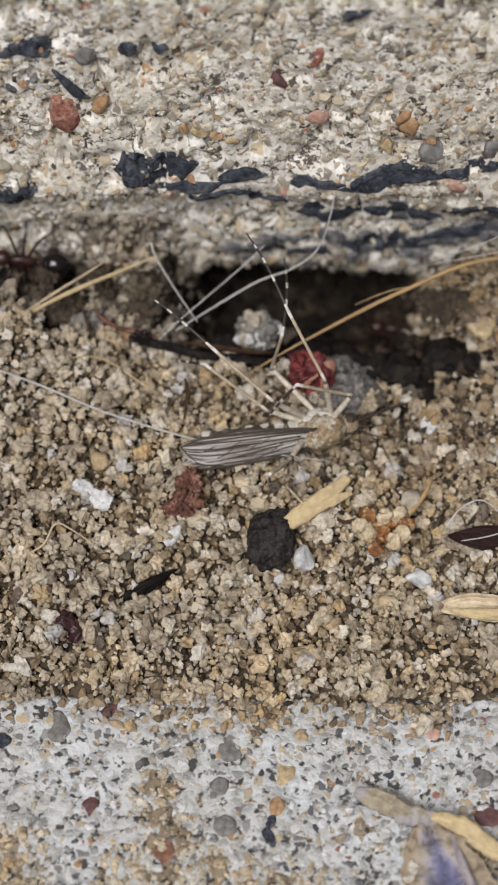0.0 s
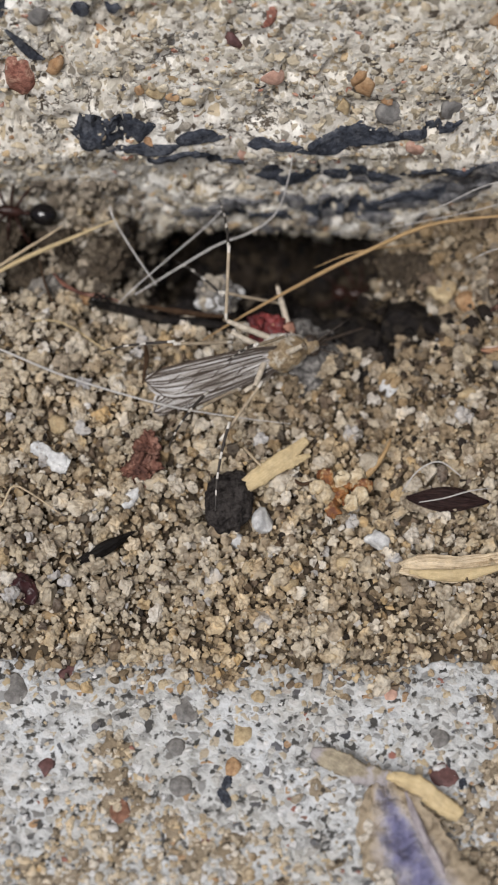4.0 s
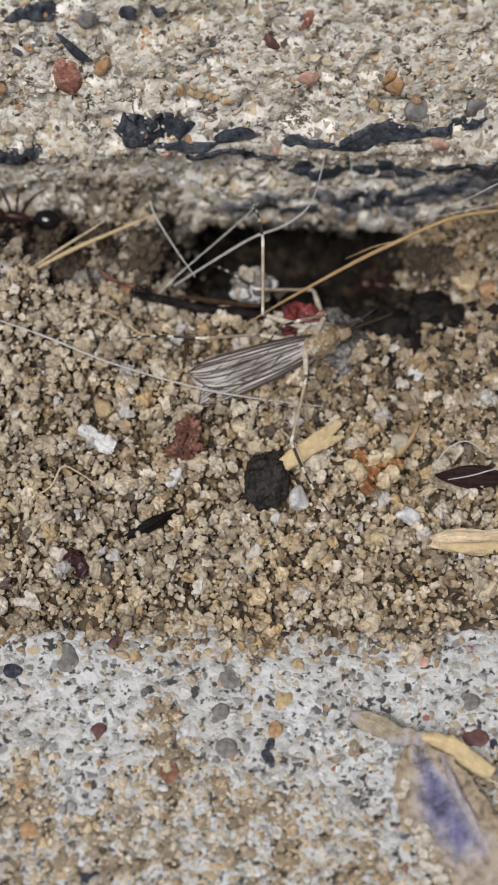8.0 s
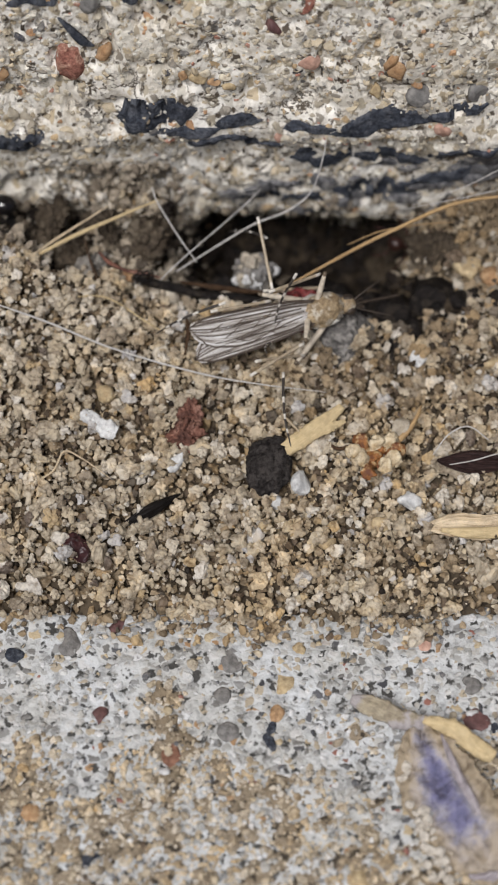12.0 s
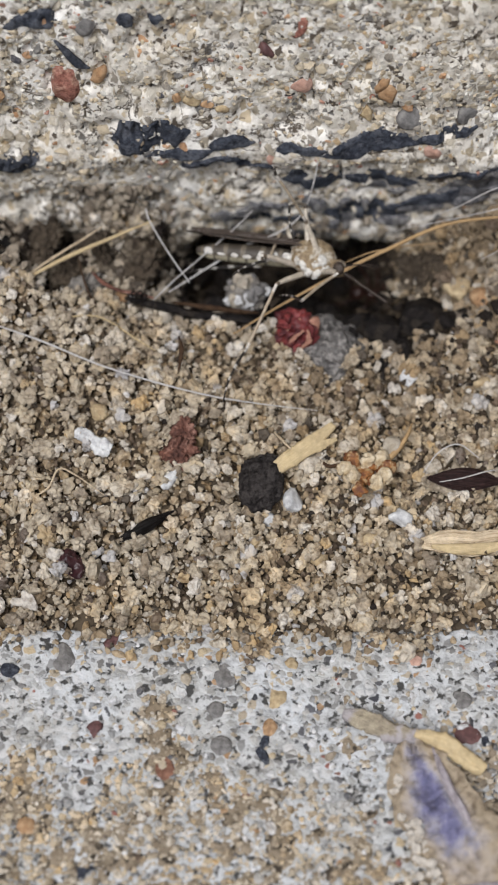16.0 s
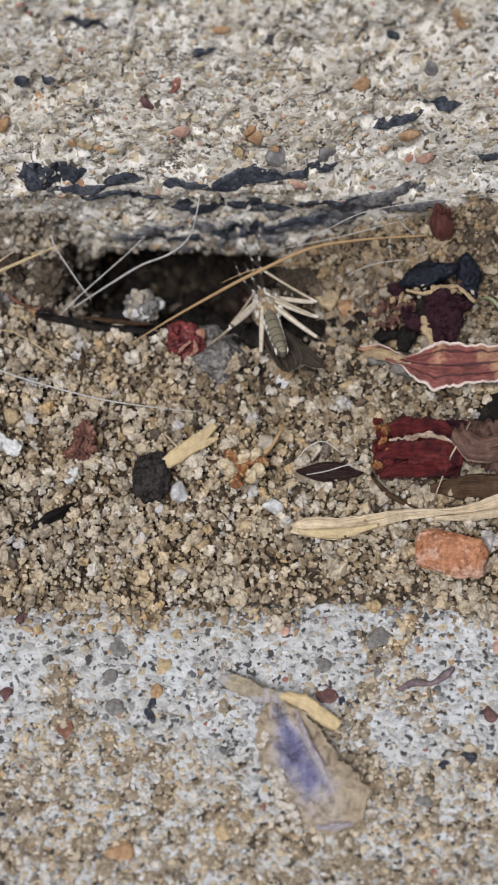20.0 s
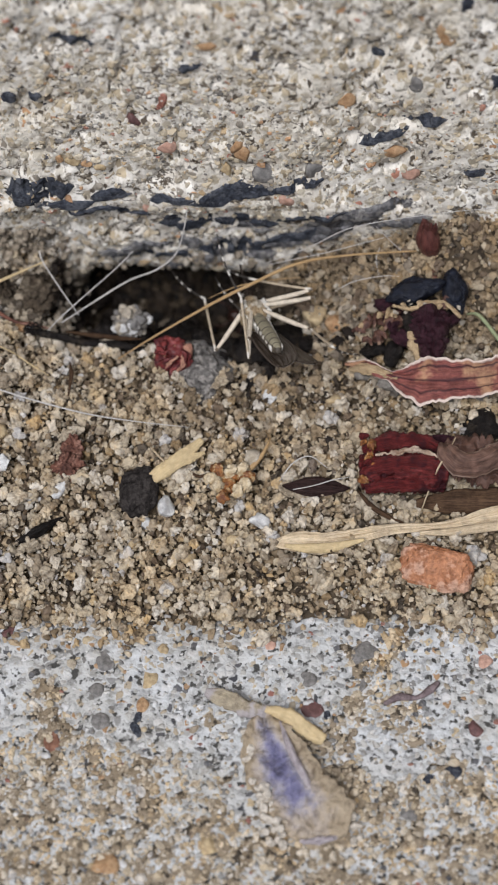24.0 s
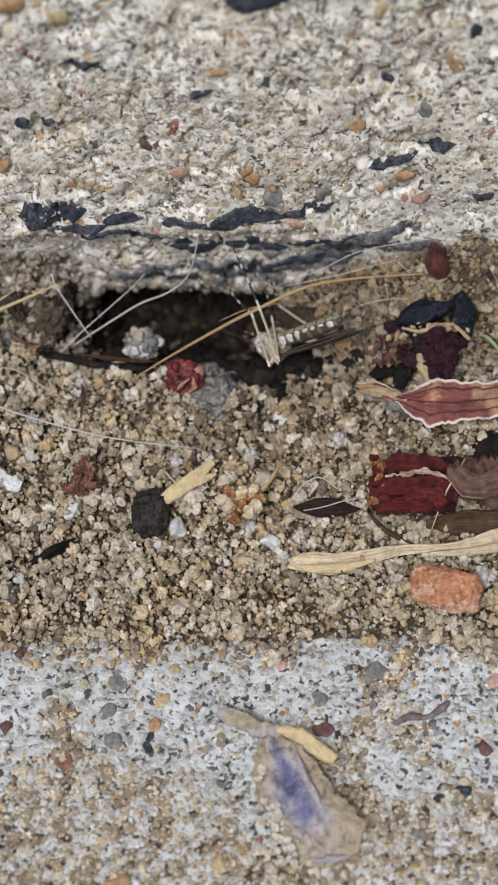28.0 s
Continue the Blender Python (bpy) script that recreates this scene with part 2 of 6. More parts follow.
def slab_height(x, y):
    return 0.10 * fbm(x, y, 4.0, 3.5, 3) * smooth(-60, -15, y) + 0.08 * fbm(x, y, 14.0, 0.5, 3) * smooth(-60, -18, y)


def slab_sandy(x, y):
    """1 where the slab's skin is worn down to its sand, 0 where the paste is whole."""
    v = fbm(x, y, 6.0, 2.2, 3) + 0.20 * (-8.6 - y) + 0.6 * np.exp(-((x - 3.0) / 1.3) ** 2 - ((y + 9.5) / 2.0) ** 2)
    return smooth(-0.1, 0.35, v)


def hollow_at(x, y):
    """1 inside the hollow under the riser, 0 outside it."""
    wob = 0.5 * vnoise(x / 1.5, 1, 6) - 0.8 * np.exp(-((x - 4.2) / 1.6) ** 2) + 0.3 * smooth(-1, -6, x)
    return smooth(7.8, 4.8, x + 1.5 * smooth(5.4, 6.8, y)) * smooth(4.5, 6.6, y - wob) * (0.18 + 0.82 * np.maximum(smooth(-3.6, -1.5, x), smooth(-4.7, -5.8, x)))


def sand_height(x, y):
    """The sand drift in the joint: banked up at both ends, a slope down to the slab, a hollow under the riser."""
    z = np.interp(y, [-8, -6.6, -5.5, -4.3, -2, 0, 3, 5.3, 12], [-0.7, -0.1, 0.42, 0.80, 1.05, 1.4, 1.65, 1.85, 2.0])
    z = z + 0.45 * smooth(-3, -6, x) * smooth(-4, 0, y) + 1.1 * smooth(-4.5, -7.5, x) * smooth(0.8, 4.5, y)
    z = z - 0.45 * np.exp(-((x - 4.2) / 2.2) ** 2) * smooth(-4, 0, y)
    z = z + 0.5 * smooth(6, 9, x) * smooth(0.5, 4, y) + 1.2 * smooth(9, 13, x) * smooth(3, 6.5, y)
    z = z + 0.2 * vnoise(x / 2.2, y / 2.2, 3) * smooth(-6.5, -4, y) + 0.32 * fbm(x, y, 8.0, 0.9, 3)
    z = z + (1.1 * smooth(5.4, 8.2, y) + 0.25 * vnoise(x / 1.1, y / 1.1, 12)) * smooth(-1.6, -3.4, x) * smooth(-5.8, -4.6, x) * smooth(4.8, 5.8, y)
    z = z + 1.9 * smooth(7.2, 10.5, x) * smooth(5.3, 7.4, y)
    inner = hollow_at(x, y)
    return z - inner * (1.9 - 0.6 * smooth(-4, -8, x)) - 3.5 * inner * smooth(6.3, 8.2, y) * (0.15 + 0.85 * smooth(-3.0, -0.6, x))


# ---- structure ----
gx = spaced(-4000, -12, 17, 4000, 0.14, 12)
gz = spaced(-6, -5.9, 21, 150, 0.14, 10)
X, Z = np.meshgrid(gx, gz, indexing="ij")
wall_v = np.stack([X, wall_depth(X, Z), Z], -1).reshape(-1, 3)
nf = len(wall_v)
# top and back of the step, joined to the face's upper edge
top = np.stack([gx, np.full_like(gx, 900.0), np.full_like(gx, 150.0)], 1)
back = np.stack([gx, np.full_like(gx, 900.0), np.full_like(gx, -6.0)], 1)
wall_f = grid_faces(len(gx), len(gz))
edge = np.arange(len(gx)) * len(gz) + len(gz) - 1
t0 = nf + np.arange(len(gx))
b0 = t0 + len(gx)
cap = np.concatenate([np.stack([edge[:-1], edge[1:], t0[1:], t0[:-1]], 1), np.stack([t0[:-1], t0[1:], b0[1:], b0[:-1]], 1)])
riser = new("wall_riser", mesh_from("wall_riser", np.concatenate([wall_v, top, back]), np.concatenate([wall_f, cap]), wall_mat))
tagged(riser, "rough weathered concrete step riser with exposed grains", "concrete step", kind="structure")

gy = spaced(-1500, -18, -4.5, 60, 0.14)
X, Y = np.meshgrid(gx, gy, indexing="ij")
zs = slab_height(X, Y) - 14.0 * smooth(-5.6, -4.6, Y)
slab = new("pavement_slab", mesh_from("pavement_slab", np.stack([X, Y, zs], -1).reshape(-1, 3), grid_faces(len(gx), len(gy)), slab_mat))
tagged(slab, "pale grey worn concrete paving slab with sandy patches", "paving slab", kind="structure")

sx, sy = spaced(-4000, -12, 17, 90, 0.2, 6), np.arange(-7.4, 15, 0.2)
X, Y = np.meshgrid(sx, sy, indexing="ij")
bed = new("sand_bed", mesh_from("sand_bed", np.stack([X, Y, sand_height(X, Y) - 0.45], -1).reshape(-1, 3), grid_faces(len(sx), len(sy)), shaded_bed_mat))
tagged(bed, "packed sand filling the joint, coloured dark as shade between grains", "sand", kind="structure")

# the yard beyond the slab and the step, out to the horizon
yard_mat = paste_material("yard_dirt", (0.20, 0.17, 0.12), (0.13, 0.11, 0.08), (0.06, 0.05, 0.04), 0.42)
far = 60000.0
gu = np.array([-far, -8000, -4000, 4000, 8000, far])
gw = np.array([-far, -6000, -1500, 900, 6000, far])
X, Y = np.meshgrid(gu, gw, indexing="ij")
yard = new("ground", mesh_from("ground", np.stack([X, Y, np.full_like(X, -25.0)], -1).reshape(-1, 3), grid_faces(len(gu), len(gw)), yard_mat))
tagged(yard, "bare brown earth around the slab and the step", "ground", kind="structure")

# ---- grains ----
def ico_templates(count, seed, jitter, sub=2):
    """Uneven small stones: their corners, several times, and the faces they share."""
    rs, out = np.random.RandomState(seed), []
    bm = bmesh.new()
    bmesh.ops.create_icosphere(bm, subdivisions=sub, radius=1.0)
    bm.verts.ensure_lookup_table()
    v0 = np.array([v.co[:] for v in bm.verts])
    f0 = np.array([[v.index for v in f.verts] for f in bm.faces])
    bm.free()
    for k in range(count):
        v = v0.copy()
        for _ in range(9):
            d = rs.normal(size=3)
            d /= np.linalg.norm(d)
            cut = rs.uniform(0.36, 0.80)
            over = np.maximum(v @ d - cut, 0)
            v -= over[:, None] * d
        v *= 1 + jitter * rs.normal(size=(len(v), 1))
        out.append(v * rs.uniform(0.8, 1.5, 3))
    return out, f0


def lobed_templates(count, seed, sub):
    """Grains like little clusters: the outer hull of a few overlapping balls, blunted here and there."""
    rs, out = np.random.RandomState(seed), []
    bm = bmesh.new()
    bmesh.ops.create_icosphere(bm, subdivisions=sub, radius=1.0)
    bm.verts.ensure_lookup_table()
    v0 = np.array([v.co[:] for v in bm.verts])
    f0 = np.array([[v.index for v in f.verts] for f in bm.faces])
    bm.free()
    for k in range(count):
        reach = np.full(len(v0), 0.50)
        for _ in range(rs.randint(11, 19)):
            c, s = rs.normal(size=3), rs.uniform(0.20, 0.40)
            c *= rs.uniform(0.50, 0.82) / np.linalg.norm(c)
            along = v0 @ c
            under = along ** 2 - c @ c + s * s
            reach = np.maximum(reach, np.where(under > 0, along + np.sqrt(np.maximum(under, 0)), 0))
        v = v0 * (reach * (1 + 0.045 * rs.normal(size=len(v0))))[:, None]
        for _ in range(3):
            d = rs.normal(size=3)
            d /= np.linalg.norm(d)
            v -= np.maximum(v @ d - rs.uniform(0.5, 0.85), 0)[:, None] * d
        out.append(v * rs.uniform(0.9, 1.4, 3))
    return out, f0


STONES = ico_templates(20, 3, 0.085)
LOBED = lobed_templates(24, 6, 3)
CHIPS = ico_templates(10, 4, 0.10, 1)


def scatter(name, centres, radii, seed, material, squash=None, normal=None, kinds=STONES, soft=False):
    """One mesh of many loose stones at the given centres."""
    rs = np.random.RandomState(seed)
    n = len(centres)
    q = rs.normal(size=(n, 4))
    q /= np.linalg.norm(q, axis=1, keepdims=True)
    w, x, y, z = q.T
    R = np.stack([1 - 2 * (y * y + z * z), 2 * (x * y - z * w), 2 * (x * z + y * w), 2 * (x * y + z * w), 1 - 2 * (x * x + z * z), 2 * (y * z - x * w),
                  2 * (x * z - y * w), 2 * (y * z + x * w), 1 - 2 * (x * x + y * y)], 1).reshape(n, 3, 3)
    shapes, shared = kinds
    pick = rs.randint(len(shapes), size=n)
    local = np.array(shapes)[pick] * radii[:, None, None]
    v = np.einsum("nij,nkj->nki", R, local)
    if squash is not None:
        axis = np.array(normal, float)
        v = v - (1 - squash) * (v @ axis)[..., None] * axis
    v = v + centres[:, None]
    f = shared[None] + (np.arange(n) * len(shapes[0]))[:, None, None]
    return mesh_from(name, v.reshape(-1, 3), f.reshape(-1, 3), material, soft)


def jittered(x0, x1, y0, y1, step, seed):
    rs = np.random.RandomState(seed)
    a, b = np.meshgrid(np.arange(x0, x1, step), np.arange(y0, y1, step * 0.87), indexing="ij")
    a = a + (np.arange(a.shape[1]) % 2)[None] * step / 2
    p = np.stack([a.ravel(), b.ravel()], 1)
    return p + rs.uniform(-0.4, 0.4, p.shape) * step, rs


# loose sand, a few grains deep
layers = []
for k, (drop, step, lo, hi) in enumerate(((0.30, 0.26, 0.11, 0.16), (0.14, 0.27, 0.08, 0.14), (-0.02, 0.25, 0.05, 0.115), (-0.13, 0.38, 0.10, 0.20))):
    p, rs = jittered(-10.8, 15.4, -7.0, 10.2, step, 20 + k)
    edge = -5.75 + 0.5 * vnoise(p[:, 0] / 1.7, 4, 2) + 0.35 * vnoise(p[:, 0] / 0.5, 8, 2)
    ground = sand_height(p[:, 0], p[:, 1])
    keep = (p[:, 1] > edge - 1.0 * rs.rand(len(p)) ** 2) & (p[:, 1] < wall_depth(p[:, 0], ground) + 0.3)
    keep &= hollow_at(p[:, 0], p[:, 1]) < 0.32 + 0.25 * rs.rand(len(p)) ** 3
    keep &= rs.rand(len(p)) < (1.0, 0.95, 0.80, 0.76)[k]
    if k:
        keep &= fbm(p[:, 0], p[:, 1], 17.0, 0.75, 2) > (-1.3, -0.5, -0.4)[k - 1]
    p, ground = p[keep], ground[keep]
    r = (lo + (hi - lo) * rs.rand(len(p)) ** 1.3) * np.where(rs.rand(len(p)) < 0.10, 1.55, 1.0)
    z = np.maximum(ground - drop, slab_height(p[:, 0], p[:, 1]) + 0.05 - 9 * (p[:, 1] > -5)) + rs.uniform(-0.07, 0.09, len(p))
    bank = smooth(4.6, 6.4, p[:, 0]) * smooth(3.6, 5.2, p[:, 1])
    soiled = smooth(-1.0, 1.6, p[:, 1]) * smooth(-0.5, 1.5, p[:, 0]) * smooth(-0.3, 0.5, fbm(p[:, 0], p[:, 1], 23.0, 0.9, 2))
    # 0.45 of the deeper layer is browned as gap shade; bank and soiled are dirt
    layers.append((np.column_stack([p, z]), r, rs.rand(len(p)) < (0, 0.45, 0.06, 0)[k] + 0.9 * bank + 0.5 * soiled))
# lower grains all take the darker palette, as shade in the gaps
under = new("lower_sand", scatter("lower_sand", *layers[0][:2], 7, silt_shade_mat, kinds=CHIPS))
tagged(under, "coarse sand grains under the loose ones, browned as shade in the gaps", "sand", kind="stuff")
centres, sizes, silt_shaded = (np.concatenate([row[k] for row in layers[1:3]]) for k in range(3))
sand = new("loose_sand", scatter("loose_sand", centres[~silt_shaded], sizes[~silt_shaded], 8, sand_mat))
tagged(sand, "coarse tan and cream sand grains lying in the joint", "sand", kind="stuff")
bank_sand = new("silt_shade_sand", scatter("silt_shade_sand", centres[silt_shaded], sizes[silt_shaded], 11, silt_shade_mat))
tagged(bank_sand, "brown sand, silted under the step's edge, deeper grains coloured as gap shade", "sand", kind="stuff")
centres, sizes, silt_shaded = layers[3]
crown = new("top_sand", scatter("top_sand", centres[~silt_shaded], 1.3 * sizes[~silt_shaded], 13, sand_mat, kinds=LOBED))
tagged(crown, "lumpy pale grains of sand lying uppermost", "sand", kind="stuff")
bank_crown = new("silted_lumps", scatter("silted_lumps", centres[silt_shaded], 1.3 * sizes[silt_shaded], 19, silt_shade_mat, kinds=LOBED))
tagged(bank_crown, "lumps of brown silted sand under the step's edge", "sand", kind="stuff")

# fine sand clinging to the larger grains
p, rs = jittered(-10.8, 15.4, -6.4, 7.0, 0.20, 28)
ground = sand_height(p[:, 0], p[:, 1])
keep = (hollow_at(p[:, 0], p[:, 1]) < 0.4) & (rs.rand(len(p)) < 0.45) & (p[:, 1] > -5.9 + 0.5 * vnoise(p[:, 0] / 1.7, 4, 2))
p, ground = p[keep], ground[keep]
fines = new("fine_sand", scatter("fine_sand", np.column_stack([p, ground + rs.uniform(-0.12, 0.12, len(p))]), 0.03 + 0.05 * rs.rand(len(p)) ** 2, 16, sand_mat, kinds=CHIPS))
tagged(fines, "fine pale sand clinging to the larger grains", "sand", kind="stuff")

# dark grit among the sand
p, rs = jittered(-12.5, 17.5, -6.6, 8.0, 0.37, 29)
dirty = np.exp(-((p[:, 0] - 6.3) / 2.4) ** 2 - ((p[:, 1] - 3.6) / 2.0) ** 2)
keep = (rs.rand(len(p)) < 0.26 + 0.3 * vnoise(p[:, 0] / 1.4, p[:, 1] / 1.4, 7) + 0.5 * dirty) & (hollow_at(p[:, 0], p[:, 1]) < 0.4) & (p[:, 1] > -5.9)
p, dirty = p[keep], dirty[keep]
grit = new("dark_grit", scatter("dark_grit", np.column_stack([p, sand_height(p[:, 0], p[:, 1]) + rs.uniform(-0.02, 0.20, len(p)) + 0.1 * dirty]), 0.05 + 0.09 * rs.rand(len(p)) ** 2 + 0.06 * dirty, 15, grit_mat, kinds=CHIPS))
tagged(grit, "fine dark brown grit between the sand grains", "grit", kind="stuff")

# dark crumbs of soil in the hollow, its shade deepened in their colour
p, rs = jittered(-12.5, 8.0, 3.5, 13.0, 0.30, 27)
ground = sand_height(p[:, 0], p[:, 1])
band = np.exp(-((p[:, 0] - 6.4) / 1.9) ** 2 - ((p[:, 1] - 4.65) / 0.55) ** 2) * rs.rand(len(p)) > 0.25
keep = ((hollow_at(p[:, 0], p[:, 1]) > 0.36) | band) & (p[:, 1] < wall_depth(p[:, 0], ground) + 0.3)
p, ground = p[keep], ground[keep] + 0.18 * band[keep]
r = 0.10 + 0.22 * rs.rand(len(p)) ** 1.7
soil = new("dark_soil", scatter("dark_soil", np.column_stack([p, ground - 0.05 + rs.uniform(-0.1, 0.15, len(p))]), r, 14, shaded_soil_mat))
tagged(soil, "dark crumbs of soil in the hollow under the step, blackened for its shade", "soil", kind="stuff")

# grains that show in the riser's face, more of them where its skin has worn away
grains = []
for k, (step, lo, hi, sunk) in enumerate(((0.60, 0.15, 0.30, 0.55), (0.34, 0.09, 0.20, 0.38), (0.25, 0.06, 0.13, 0.20))):
    p, rs = jittered(-12.5, 17.5, -5.5, 22, step, 31 + k)
    worn = smooth(-0.45, 0.35, fbm(p[:, 0] * 0.7, p[:, 1], 21.0, 2.6, 3))
    p = p[rs.rand(len(p)) < 0.42 + 0.45 * worn]
    r = lo + (hi - lo) * rs.rand(len(p)) ** 1.8
    grains.append((np.column_stack([p[:, 0], wall_depth(p[:, 0], p[:, 1]) + sunk * r, p[:, 1]]), r))
wall_grains = new("riser_grains", scatter("riser_grains", np.concatenate([c for c, _ in grains[:2]]), np.concatenate([r for _, r in grains[:2]]), 9, riser_grain_mat, 0.75, (0, 1, 0)))
wall_fines = new("riser_fines", scatter("riser_fines", *grains[2], 6, riser_grain_mat, 0.75, (0, 1, 0), kinds=CHIPS))
tagged(wall_fines, "fine beige and grey grains showing in the weathered concrete", "aggregate", kind="stuff")
tagged(wall_grains, "beige, grey and reddish grains set in the weathered concrete", "aggregate", kind="stuff")

# a brown sheet in the slab's worn parts, coloured as shade between the grains
fx, fy = np.arange(-12, 17, 0.09), np.arange(-18, -5.4, 0.09)
X, Y = np.meshgrid(fx, fy, indexing="ij")
film = slab_height(X, Y) - 0.25 + 0.28 * smooth(0.35, 1.1, slab_sandy(X, Y) + 0.75 * fbm(X, Y, 5.0, 0.42, 2))
slab_gap_mat = paste_material("slab_gap_shade", (0.27, 0.22, 0.16), (0.15, 0.12, 0.085), (0.05, 0.04, 0.03), 0.46)
silt = new("slab_gap_shade", mesh_from("slab_gap_shade", np.stack([X, Y, film], -1).reshape(-1, 3), grid_faces(len(fx), len(fy)), slab_gap_mat))
tagged(silt, "thin brown sheet painting the shade between grains in the slab's worn parts", "silt", kind="stuff")

# grains that show in the slab, packed close in its sandy parts
stones, sandy_stones = [], []
for k, (step, lo, hi) in enumerate(((0.36, 0.10, 0.20), (0.24, 0.07, 0.14), (0.23, 0.07, 0.14))):
    p, rs = jittered(-12.5, 17.5, -18, -5.2, step, 41 + k)
    sandy = slab_sandy(p[:, 0], p[:, 1])
    keep = rs.rand(len(p)) < (0.30, 0.32, 0.10)[k] + (0.62, 0.60, 0.78)[k] * sandy
    p, sandy = p[keep], sandy[keep]
    r = (lo + (hi - lo) * rs.rand(len(p)) ** 1.9) * (1 - 0.15 * sandy)
    c = np.column_stack([p, slab_height(p[:, 0], p[:, 1]) - 0.10 * r + 0.55 * r * sandy * rs.rand(len(p))])
    mask = rs.rand(len(p)) < sandy * 0.88
    stones.append((c[~mask], r[~mask]))
    sandy_stones.append((c[mask], r[mask]))
slab_grains = new("slab_grains", scatter("slab_grains", np.concatenate([c for c, _ in stones]), np.concatenate([r for _, r in stones]), 10, slab_grain_mat, 0.30, (0, 0, 1), soft=True))
tagged(slab_grains, "grey and reddish grains set in the worn slab", "aggregate", kind="stuff")
slab_sand = new("slab_sand", scatter("slab_sand", *sandy_stones[0], 12, sand_mat, 0.7, (0, 0, 1)))
slab_fines = new("slab_fines", scatter("slab_fines", np.concatenate([c for c, _ in sandy_stones[1:]]), np.concatenate([r for _, r in sandy_stones[1:]]), 22, sand_mat, 0.7, (0, 0, 1), kinds=CHIPS))
tagged(slab_fines, "fine tan sand between the larger grains of the slab", "sand", kind="stuff")
tagged(slab_sand, "tan sand grains bedded in the worn slab", "sand", kind="stuff")

# brown earth caked under the riser's worn lower edge
p, rs = jittered(-12.5, 9.0, -1.5, 4.8, 0.22, 51)
packed = smooth(-1.2, -2.8, p[:, 0]) * smooth(-6.4, -5.0, p[:, 0])
top = 1.6 + 2.5 * packed + 0.7 * vnoise(p[:, 0] / 1.6, 3.0, 9.0)
keep = (p[:, 1] < top) & (rs.rand(len(p)) < 0.35 + 0.45 * vnoise(p[:, 0] / 0.9, p[:, 1] / 0.9, 4.0) + 0.5 * packed)
p = p[keep]
crust_mat = grain_material("earth_crust", [(0.0, (0.26, 0.22, 0.17)), (0.28, (0.19, 0.157, 0.122)), (0.52, (0.34, 0.29, 0.228)), (0.74, (0.09, 0.073, 0.057)), (0.86, (0.44, 0.395, 0.33))], 0.8, 0.7, 0.15)
crust = new("earth_crust", scatter("earth_crust", np.column_stack([p[:, 0], wall_depth(p[:, 0], p[:, 1]) + rs.uniform(-0.1, 0.05, len(p)), p[:, 1]]), 0.07 + 0.17 * rs.rand(len(p)) ** 1.8, 17, crust_mat, soft=True))
tagged(crust, "brown crumbs of earth caked under the step's edge", "soil", kind="stuff")

# crumbs of brown earth on the ground: under the riser, and round the withered flower
p, rs = jittered(-12.0, 12.0, 2.5, 10.0, 0.22, 53)
under = smooth(-0.8, -2.6, p[:, 0]) * smooth(5.2, 6.2, p[:, 1] + 0.5 * vnoise(p[:, 0] / 1.2, 2.0, 3.0))
bank = np.exp(-((p[:, 0] - 8.0) / 2.3) ** 2 - ((p[:, 1] - 5.2) / 1.7) ** 2)
keep = rs.rand(len(p)) < 0.95 * under + 0.80 * bank
p, ground = p[keep], sand_height(p[keep, 0], p[keep, 1])
inside = p[:, 1] < wall_depth(p[:, 0], ground) + 0.4
p, ground = p[inside], ground[inside]
crumbs_of_earth = new("earth_crumbs", scatter("earth_crumbs", np.column_stack([p, ground + rs.uniform(0.08, 0.34, len(p))]), 0.07 + 0.15 * rs.rand(len(p)) ** 1.6, 18, crust_mat))
tagged(crumbs_of_earth, "crumbs of brown earth on the sand under the step", "soil", kind="stuff")

